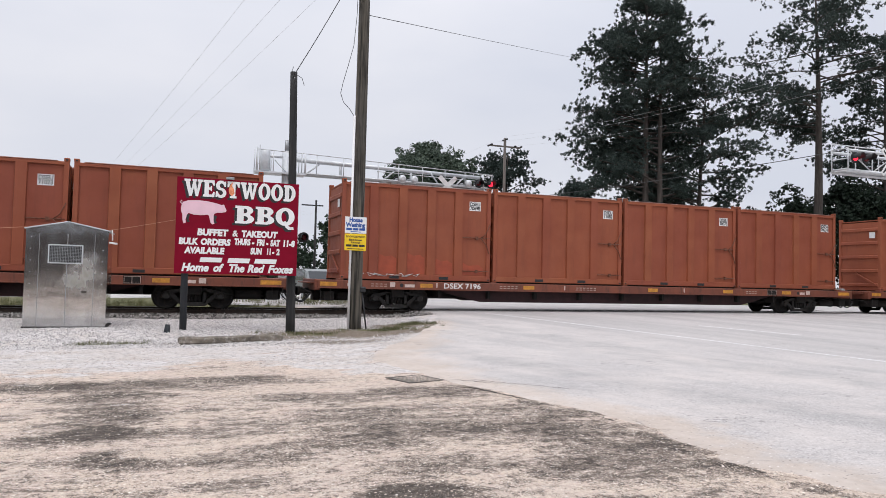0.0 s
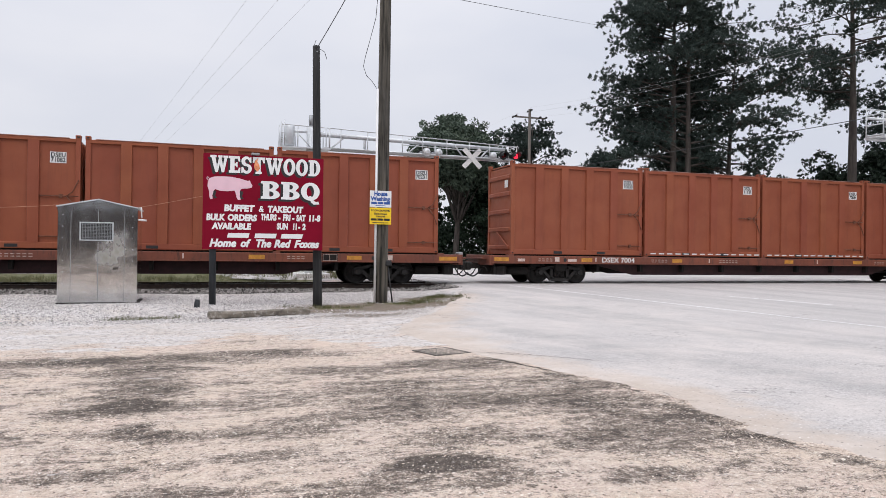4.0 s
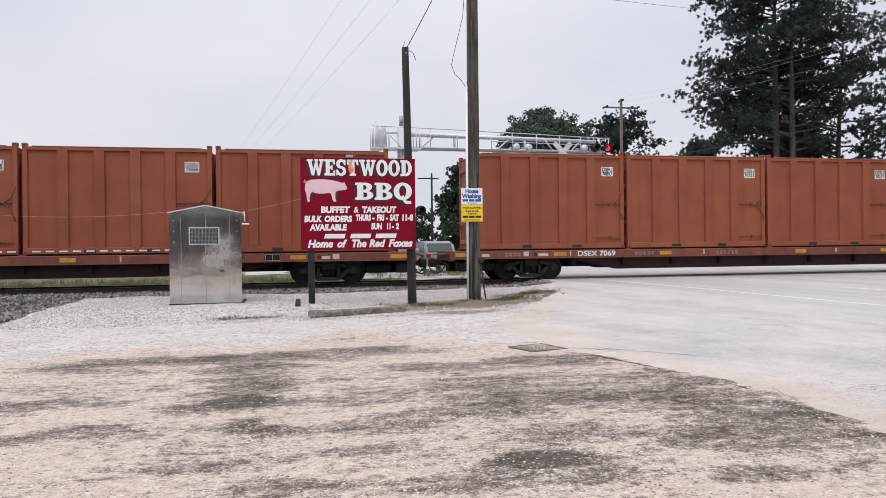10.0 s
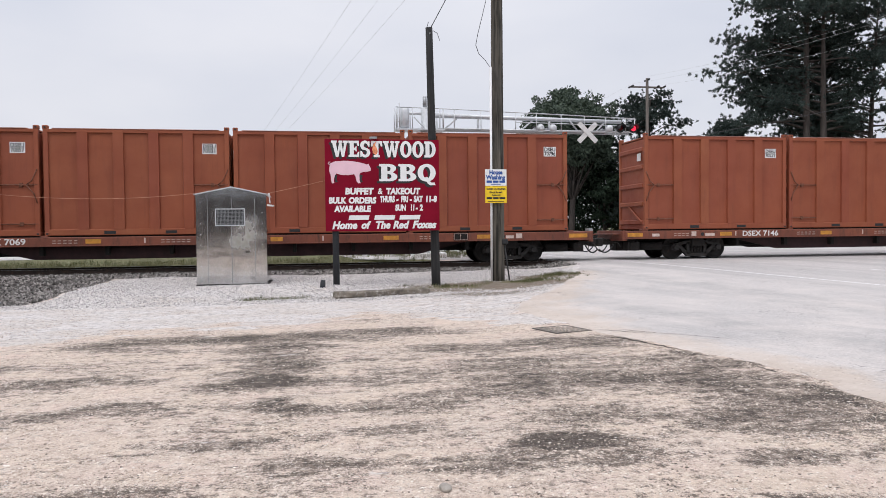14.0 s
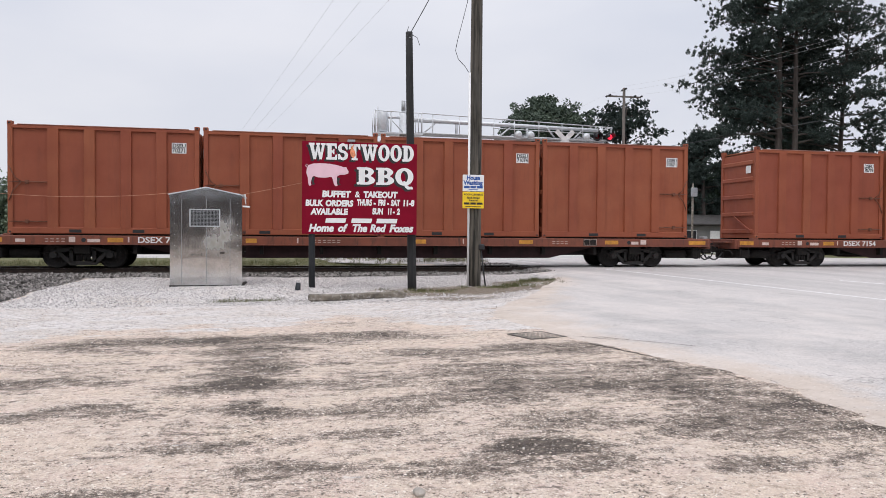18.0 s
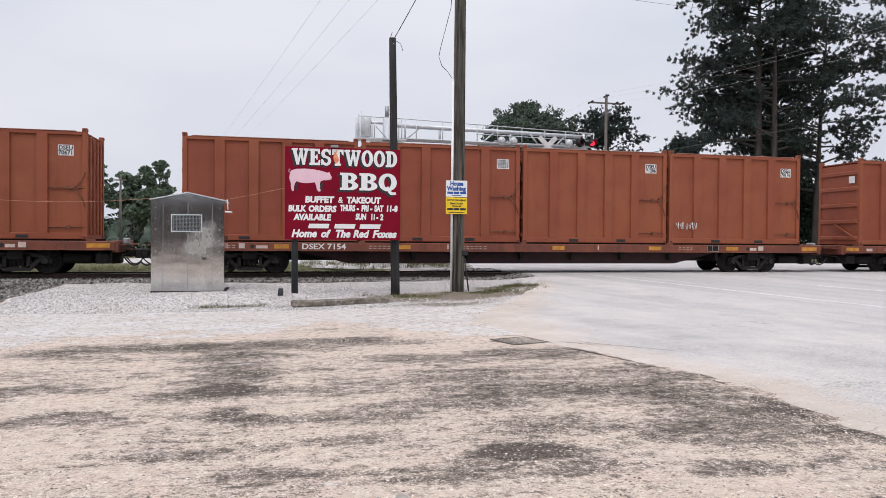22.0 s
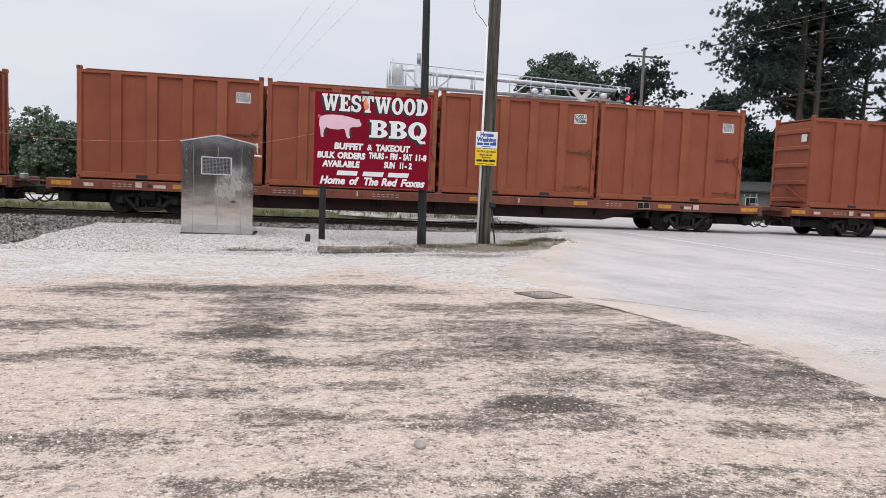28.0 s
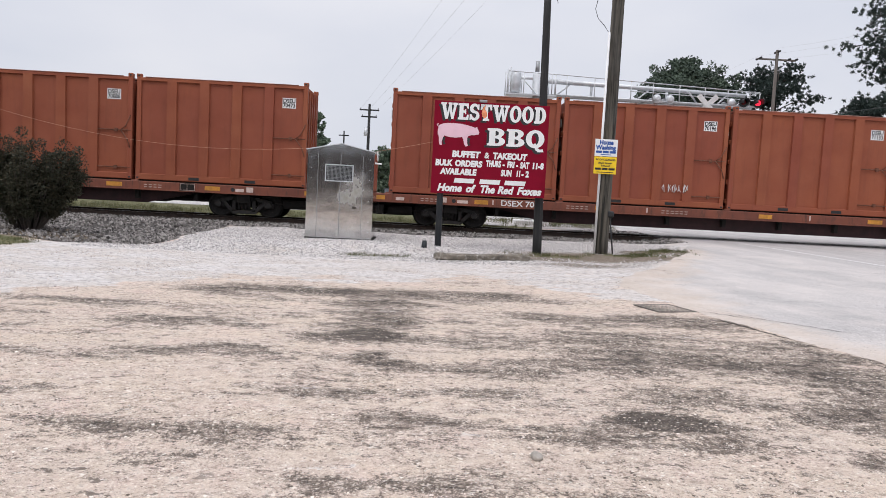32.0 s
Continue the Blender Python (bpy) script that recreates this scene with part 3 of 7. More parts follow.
    col = m.mix(m.math("MULTIPLY", m.ramp(chip.outputs["Distance"], [(0.14, 1.0), (0.24, 0.0)]), m.ramp(chan.outputs[1], [(0.86, 0.0), (0.90, 0.85)])), col, (0.830, 0.780, 0.715))
    stone = m.n("TexVoronoi", Scale=24.0)
    m.link(v, stone.inputs["Vector"])
    pale = m.ramp(frac, [(0.32, (0.170, 0.152, 0.142)), (0.40, (0.420, 0.390, 0.370)), (0.48, (0.640, 0.602, 0.582)), (0.66, (0.790, 0.755, 0.735))])
    pale = m.mix(m.ramp(m.noise(streaky, 1.3, 6.0, 0.65), [(0.42, 0.0), (0.62, 0.7)]), pale, m.mix(0.6, pale, (0.520, 0.440, 0.365)))
    pale = m.mix(m.ramp(mid, [(0.30, 0.8), (0.37, 0.0)]), pale, (0.150, 0.138, 0.130))
    gmask = m.math("ADD", m.attr("gravel"), m.math("MULTIPLY", m.math("SUBTRACT", m.noise(streaky, 1.5, 8.0, 0.70), 0.5), 2.8))
    gmask = m.math("ADD", gmask, m.math("MULTIPLY", m.math("SUBTRACT", mid, 0.5), 0.6))
    # the same pit shadows coloured into the pale gravel
    pale = m.mix(m.ramp(pits, [(0.40, 0.75), (0.44, 0.0)]), pale, (0.230, 0.212, 0.200))
    pale = m.mix(m.ramp(crumbs, [(0.40, 0.6), (0.43, 0.0)]), pale, (0.330, 0.308, 0.292))
    col = m.mix(m.ramp(gmask, [(0.40, 0.0), (0.56, 1.0)]), col, pale)
    rock = m.mix(m.ramp(stone.outputs["Color"], [(0.1, 0.0), (0.9, 1.0)]), (0.030, 0.028, 0.026), (0.150, 0.140, 0.132))
    col = m.mix(m.ramp(m.attr("ballast"), [(0.35, 0.0), (0.65, 1.0)]), col, rock)
    mul = m.ramp(m.noise(v, 26.0, 6.0, 0.8), [(0.38, (0.040, 0.028, 0.018)), (0.50, (0.135, 0.100, 0.066)), (0.62, (0.380, 0.310, 0.240))])
    soil = m.math("ADD", m.attr("mulch"), m.math("MULTIPLY", m.math("SUBTRACT", frac, 0.5), 4.5))
    col = m.mix(m.ramp(soil, [(0.45, 0.0), (0.75, 0.9)]), col, mul)
    turf = m.mix(m.ramp(m.noise(v, 2.4, 7.0, 0.7), [(0.35, 0.0), (0.7, 1.0)]), (0.075, 0.088, 0.036), (0.230, 0.205, 0.115))
    col = m.mix(m.ramp(m.math("ADD", m.attr("green"), m.math("MULTIPLY", m.math("SUBTRACT", fine, 0.5), 0.9)), [(0.45, 0.0), (0.70, 1.0)]), col, turf)
    m.bump(m.math("ADD", m.math("MULTIPLY", fine, 0.8), m.math("ADD", m.math("MULTIPLY", grit, 0.4), m.math("MULTIPLY", stone.outputs["Distance"], -0.4))), 0.8, 0.05)
    return m.done(col, 0.92, 0.0, 0.25)


def road_material():
    m = Nodes("old_asphalt")
    v = m.coord("Object")
    turned = m.n("Mapping")
    turned.inputs["Rotation"].default_value = (0, 0, radians(-16))
    m.link(v, turned.inputs[0])
    squeeze = m.n("Mapping")
    squeeze.inputs["Scale"].default_value = (1.0, 0.05, 1.0)
    m.link(turned.outputs[0], squeeze.inputs[0])
    lane = squeeze.outputs[0]
    frac = m.noise(v, 34.0, 6.0, 0.80)
    col = m.ramp(frac, [(0.30, (0.150, 0.141, 0.136)), (0.42, (0.375, 0.350, 0.338)), (0.50, (0.470, 0.442, 0.428)), (0.68, (0.690, 0.660, 0.645))])
    col = m.mix(m.ramp(m.noise(v, 0.35, 5.0), [(0.40, 0.0), (0.65, 0.5)]), col, m.mix(0.5, col, (0.590, 0.550, 0.520)))
    col = m.mix(m.ramp(m.noise(lane, 0.9, 4.0), [(0.44, 0.0), (0.62, 0.7)]), col, m.mix(0.6, col, (0.300, 0.290, 0.286)))
    sand = m.mix(m.noise(v, 8.0, 5.0, 0.7), (0.400, 0.315, 0.250), (0.640, 0.540, 0.455))
    edge = m.math("ADD", m.attr("edge"), m.math("MULTIPLY", m.math("SUBTRACT", m.noise(v, 1.8, 7.0, 0.75), 0.5), 1.6))
    col = m.mix(m.ramp(edge, [(0.40, 0.0), (0.90, 0.75)]), col, sand)
    # pale sandy dust over the flared apron, and loose aggregate
    dust = m.ramp(m.noise(v, 0.55, 7.0, 0.72), [(0.44, 0.0), (0.66, 0.55)])
    col = m.mix(m.math("MULTIPLY", dust, m.attr("apron")), col, (0.660, 0.600, 0.560))
    chip = m.n("TexVoronoi", Scale=30.0)
    m.link(v, chip.inputs["Vector"])
    cc = m.n("SeparateColor")
    m.link(chip.outputs["Color"], cc.inputs[0])
    near_ = m.ramp(chip.outputs["Distance"], [(0.20, 1.0), (0.36, 0.0)])
    col = m.mix(m.math("MULTIPLY", near_, m.ramp(cc.outputs[0], [(0.86, 0.0), (0.92, 0.75)])), col, (0.130, 0.120, 0.112))
    col = m.mix(m.math("MULTIPLY", near_, m.ramp(cc.outputs[1], [(0.84, 0.0), (0.90, 0.7)])), col, (0.760, 0.730, 0.705))
    crack = m.n("TexVoronoi", Scale=0.30)
    crack.feature = "DISTANCE_TO_EDGE"
    warp = m.n("VectorMath")
    warp.operation = "MULTIPLY_ADD"
    wn_ = m.n("TexNoise", Scale=1.6, Detail=6.0)
    m.link(v, wn_.inputs["Vector"])
    m.link(wn_.outputs["Color"], warp.inputs[0])
    warp.inputs[1].default_value = (1.6, 1.6, 1.6)
    m.link(v, warp.inputs[2])
    m.link(warp.outputs[0], crack.inputs["Vector"])
    line = m.math("MULTIPLY", m.ramp(crack.outputs["Distance"], [(0.0, 0.7), (0.006, 0.0)]), m.ramp(m.noise(v, 0.8, 3.0), [(0.52, 0.0), (0.62, 1.0)]))
    col = m.mix(line, col, (0.14, 0.13, 0.12))
    m.bump(m.noise(v, 45.0, 4.0, 0.8), 0.6, 0.015)
    return m.done(col, 0.85, 0.0, 0.3)


M["ground"], M["road"] = ground_material(), road_material()
gx = steps((-2500, -300, 700), (-300, -60, 40), (-60, -16, 4), (-16, -8, 0.25), (-8, 6, 0.11), (6, 12, 0.3), (12, 36, 2.0), (36, 80, 6), (80, 400, 60), (400, 2500, 700))
gy = steps((-2500, -300, 700), (-300, -40, 40), (-40, 1.5, 3), (1.5, 14, 0.11), (14, 25, 0.16), (25, 32, 0.4), (32, 60, 3), (60, 160, 12), (160, 600, 110), (600, 2500, 600))
ground = sheet("ground", gx, gy, ground_h,
               {"gravel": gravel_mask, "dark": lot_dark, "ballast": ballast_mask, "green": green_mask, "mulch": mulch_mask}, M["ground"])
street = B()
for k in range(40):
    x0, x1 = -200 + k * 5.2, -200 + (k + 1) * 5.2
    q = [street.verts.new(p) for p in ((x0, 46, ground_h(x0, 46) + 0.02), (x1, 46, ground_h(x1, 46) + 0.02), (x1, 57, ground_h(x1, 57) + 0.02), (x0, 57, ground_h(x0, 57) + 0.02))]
    street.faces.new(q)
tagged(mesh_ob("side_street", street, M["road"]), "pale side street beyond the railway track", "road", kind="structure")
yard = B()
for k in range(12):
    x0, x1 = 33.2 + k * 4.0, 33.2 + (k + 1) * 4.0
    yard.faces.new([yard.verts.new((x, y, ground_h(x, y) + 0.03)) for x, y in ((x0, 29.6), (x1, 29.6), (x1, 45.5), (x0, 45.5))])
tagged(mesh_ob("pavement", yard, M["road"]), "pale paved yard beyond the track", "pavement", kind="structure")
tagged(ground, "sandy gravel lot with dark worn streaks and grass verges", "ground", kind="structure")


def road_edge(y):
    return lookup(ROAD_EDGE, y) + (0.22 * wob(1, y, 1.1, 11) + 0.10 * wob(2, y, 4.3, 12)) * (1 - smooth(26, 40, abs(y)))


ru = [0, 0.004, 0.01, 0.018, 0.028, 0.04, 0.055, 0.075, 0.1, 0.13, 0.17, 0.22, 0.3, 0.4, 0.5, 0.6, 0.7, 0.8, 0.9, 1.0]
ry = steps((-60, 0, 4), (0, 26, 0.12), (26, 40, 0.5), (40, 250, 15))
rme = bpy.data.meshes.new("road")
rverts, redge = [], []
for y in ry:
    e = road_edge(y)
    for u in ru:
        x = e + (ROAD_RIGHT - e) * u
        lip = 0.016 - 0.035 * (1 - smooth(0.0, 0.22, x - e))
        rverts.append((x, y, ground_h(x, y) * (1 - smooth(0, 0.9, x - e)) + road_h(x, y) * smooth(0, 0.9, x - e) + lip))
        redge.append((1 - smooth(0.05, 1.8 + 0.9 * wob(0, y, 0.5, 2) + 1.2 * smooth(10, 13, y) * (1 - smooth(15, 18, y)), x - e)) * (1 - smooth(20, 24, y)))
rme.from_pydata(rverts, [], [(j * 20 + i, j * 20 + i + 1, j * 20 + i + 21, j * 20 + i + 20) for j in range(len(ry) - 1) for i in range(19)])
rme.attributes.new("edge", "FLOAT", "POINT").data.foreach_set("value", redge)
rme.attributes.new("apron", "FLOAT", "POINT").data.foreach_set("value", [1 - smooth(11.0 - 0.25 * (v[1] - 15), 13.0 - 0.25 * (v[1] - 15), v[0]) for v in rverts])
rme.materials.append(M["road"])
rme.polygons.foreach_set("use_smooth", [True] * len(rme.polygons))
road = tagged(new("road", rme), "bleached grey asphalt road with sandy broken edge", "road", kind="structure")


def road_line(name, pts, w=0.10):
    """A painted stripe that follows the points over the road's surface."""
    bm, last = B(), None
    for (x0, y0), (x1, y1) in zip(pts, pts[1:]):
        n = max(2, int(math.hypot(x1 - x0, y1 - y0) / 0.5))
        side = Vector((y1 - y0, x0 - x1, 0)).normalized() * w / 2
        for k in range(n + 1):
            p = Vector((x0 + (x1 - x0) * k / n, y0 + (y1 - y0) * k / n, 0))
            row = [bm.verts.new((q.x, q.y, road_h(q.x, q.y) + 0.021)) for q in (p - side, p + side)]
            if last:
                bm.faces.new((last[0], last[1], row[1], row[0]))
            last = row
    return part(name, bm, M["line"], road)


def crack(pts, w, seed):
    """A ragged dark crack laid on the pavement as a flat strip along its points."""
    rc = random.Random(seed)
    bm, last = B(), None
    run = []
    for (x0, y0), (x1, y1) in zip(pts, pts[1:]):
        n = max(1, int(math.hypot(x1 - x0, y1 - y0) / 0.07))
        run += [(x0 + (x1 - x0) * k / n, y0 + (y1 - y0) * k / n) for k in range(n)]
    for k, (x, y) in enumerate(run):
        open_ = smooth(-0.05, 0.30, wob(x, y, 1.3, seed)) * min(1.0, k / 4, (len(run) - 1 - k) / 4)
        d = 0.5 * w * open_ * rc.uniform(0.35, 1.5) + 0.001
        x, y = x + rc.uniform(-0.022, 0.022), y + rc.uniform(-0.022, 0.022)
        e = road_edge(y)
        u = smooth(0, 0.9, x - e)
        z = max(ground_h(x, y), ground_h(x, y) * (1 - u) + road_h(x, y) * u + (0.016 - 0.035 * (1 - smooth(0.0, 0.22, x - e)) if x > e else -1)) + 0.006
        row = [bm.verts.new((x - d * 0.8, y - d * 0.6, z)), bm.verts.new((x + d * 0.8, y + d * 0.6, z))]
        if last:
            bm.faces.new((last[0], last[1], row[1], row[0]))
        last = row
    return part("crack", bm, M["crack"], road, "dark open crack")


M["crack"] = worn("crack_dirt", (0.050, 0.042, 0.036), 0.95, 0.0, 0.5, 9.0, 0.3, (0.12, 0.10, 0.08), 0.6)
crack([(road_edge(y) - 0.03, y) for y in (3.4, 4.0, 4.6, 5.2, 5.8, 6.4, 7.0, 7.6, 8.2, 8.8)], 0.045, 31)
crack([(road_edge(y) + 0.02, y) for y in (8.6, 9.2, 9.8, 10.3)], 0.04, 32)
crack([(4.05, 10.9), (4.5, 10.55), (4.9, 10.1), (5.4, 9.6), (5.9, 9.0), (6.3, 8.3)], 0.018, 33)
crack([(4.1, 10.7), (4.7, 10.1), (5.1, 9.4), (5.3, 8.6)], 0.02, 34)
crack([(road_edge(y) + 0.05, y) for y in (13.4, 14.0, 14.6, 15.2, 16.0, 16.8, 17.6)], 0.018, 35)
crack([(3.9, 14.4), (3.2, 14.1), (2.6, 14.3), (1.9, 14.0)], 0.04, 36)
crack([(4.4, 16.4), (5.4, 15.6), (6.6, 15.1), (8.0, 14.9), (9.6, 14.4)], 0.022, 37)
crack([(5.9, 13.2), (7.2, 12.6), (8.8, 12.4), (10.6, 11.8)], 0.018, 38)
road_line("edge_line", [(17.5, -8.0), (15.6, 5.5), (14.84, 10.15), (14.41, 12.14), (13.65, 15.05), (12.5, 18.69), (11.78, 21.32), (11.1, 24.75)])
road_line("edge_line", [(10.4, 29.9), (8.9, 60.0)])
road_line("lane_dash", [(16.5, 19.48), (17.81, 16.54)], 0.12)
road_line("lane_dash", [(21.4, 8.3), (22.7, 5.4)], 0.12)
road_line("stop_bar", [(24.2, 18.55), (30.6, 18.45)], 0.45)

# track: rails, ties, ballast stones
track = empty("railway_track", pose(0, TRACK_Y, RAIL_Z), "railway track of rusty steel rails on dark ties", "railway track")
RAIL = [(-0.036, 0), (0.036, 0), (0.036, -0.03), (0.010, -0.045), (0.010, -0.135), (0.070, -0.155), (0.070, -0.17), (-0.070, -0.17), (-0.070, -0.155), (-0.010, -0.135), (-0.010, -0.045), (-0.036, -0.03)]
for s in (-0.7525, 0.7525):
    bm = add_prism(B(), RAIL, -150, 150, pose(0, s, 0, 0, 0, 90))
    part("rail", bm, M["rail"], track)
    top = box(-150, s - 0.028, 0.0, 150, s + 0.028, 0.002)
    part("rail_head", top, M["tread"], track, "polished rail head")
tie_mesh = None
for k in range(-44, 16):
    if tie_mesh is None:
        tie = part("tie", box(-0.115, -1.3, -0.34, 0.115, 1.3, -0.172, 0.012), M["tie"], track)
        tie_mesh = tie.data
    else:
        tie = new("tie", tie_mesh)
        tie.parent = track
    tie.location = (k * 0.55 + random.uniform(-0.02, 0.02), random.uniform(-0.04, 0.04), random.uniform(-0.004, 0.004))
    tie.rotation_euler = (0, 0, radians(random.uniform(-1, 1)))
for y0, y1 in ((-1.9, -0.86), (-0.62, 0.62), (0.86, 1.9)):
    for k in range(18):
        slab = box(9.2 + k * 2.44, y0, -0.2, 9.2 + k * 2.44 + 2.42, y1, -0.004 + random.uniform(-0.003, 0.003), 0.01)
        part("crossing_panel", slab, M["road"], track, "pale concrete crossing panel between the rails")


def stones(name, places, mat, label, category, sizes, flat=1.0, skew=1.0):
    """Loose angular stones as one joined mesh."""
    base = np.array([(1, 0, 0), (-1, 0, 0), (0, 1, 0), (0, -1, 0), (0, 0, 1), (0, 0, -1)], float)
    tri = np.array([(0, 2, 4), (2, 1, 4), (1, 3, 4), (3, 0, 4), (2, 0, 5), (1, 2, 5), (3, 1, 5), (0, 3, 5)])
    rng = np.random.default_rng(7)
    n = len(places)
    p = np.array(places)
    r = (sizes[0] + (sizes[1] - sizes[0]) * rng.random((n, 1, 1)) ** skew) * rng.uniform(0.6, 1.25, (n, 1, 3))
    a = rng.uniform(0, 6.28, (n, 3))
    v = base[None] * rng.uniform(0.7, 1.15, (n, 6, 1)) * r
    for ax in range(3):
        c, s = np.cos(a[:, ax])[:, None], np.sin(a[:, ax])[:, None]
        i, j = (ax + 1) % 3, (ax + 2) % 3
        v[:, :, i], v[:, :, j] = v[:, :, i] * c - v[:, :, j] * s, v[:, :, i] * s + v[:, :, j] * c
    v[:, :, 2] *= flat
    v += p[:, None, :]
    f = tri[None] + (np.arange(n) * 6)[:, None, None]
    me = bpy.data.meshes.new(name)
    me.from_pydata(v.reshape(-1, 3).tolist(), [], f.reshape(-1, 3).tolist())
    me.materials.append(mat)
    return tagged(new(name, me), label, category, kind="stuff")


def stone_mat(name, lo, hi):
    m = Nodes(name)
    col = m.mix(m.island(), lo, hi)
    col = m.mix(m.ramp(m.noise(m.coord("Object"), 30.0), [(0.4, 0.0), (0.7, 0.4)]), col, lo)
    return m.done(col, 0.9, 0.0, 0.25)


M["ballast"] = stone_mat("ballast_stone", (0.040, 0.036, 0.033), (0.470, 0.435, 0.410))
M["pale_stone"] = stone_mat("white_gravel", (0.270, 0.255, 0.245), (0.830, 0.790, 0.775))
grit_mat = Nodes("lot_pebble")
M["lot_stone"] = grit_mat.done(grit_mat.ramp(grit_mat.island(), [(0.0, (0.110, 0.086, 0.070)), (0.14, (0.200, 0.160, 0.132)), (0.26, (0.400, 0.326, 0.272)), (0.72, (0.610, 0.515, 0.436)), (0.90, (0.740, 0.660, 0.580)), (1.0, (0.880, 0.820, 0.750))]), 0.9, 0.0, 0.25)
rs = random.Random(3)
pl = []
while len(pl) < 26000:
    x, y = rs.uniform(-24, 9.2), rs.uniform(18.0, 30.4)
    if ballast_mask(x, y) > 0.45 and (y > 24.0 or x > -13):
        z = ground_h(x, y)
        if 26.1 < y < 28.9:
            z = max(z, 0.125)
        pl.append((x, y, z + rs.uniform(-0.005, 0.03)))
stones("ballast", pl, M["ballast"], "grey crushed stone ballast along the railway track", "ballast", (0.024, 0.062))
pl = []
while len(pl) < 36000:
    x, y = rs.uniform(-8, 8), rs.uniform(16, 24.8)
    if gravel_mask(x, y) > rs.uniform(0.5, 1.2) and x < lookup(ROAD_EDGE, y) - 0.1 and y > 16.3 and mulch_mask(x, y) < rs.uniform(0.2, 1.2):
        pl.append((x, y, ground_h(x, y) + rs.uniform(-0.004, 0.012)))
stones("pale_gravel", pl, M["pale_stone"], "pale loose gravel spread round the shed and sign", "gravel", (0.010, 0.027))
pl = []
while len(pl) < 80000:
    y = 3.0 + 13.4 * rs.random() ** 1.25
    x = rs.uniform(-9, 6)
    clump = wob(x, y, 0.7, 30) + 0.7 * wob(x, y, 2.6, 31) + 0.5 * wob(x * 0.5, y * 1.6, 5.0, 32)
    if x < lookup(ROAD_EDGE, y) + 0.3 and rs.random() < 0.12 + 1.5 * max(0.0, clump + 0.08) + 0.08 * lot_dark(x, y):
        pl.append((x, y, ground_h(x, y) + 0.001))
stones("lot_pebbles", pl, M["lot_stone"], "small flat pebbles and crumbs scattered over the sandy lot", "pebbles", (0.004, 0.017), 0.45, 3.0)


# ---- train ----
DECK = 1.18


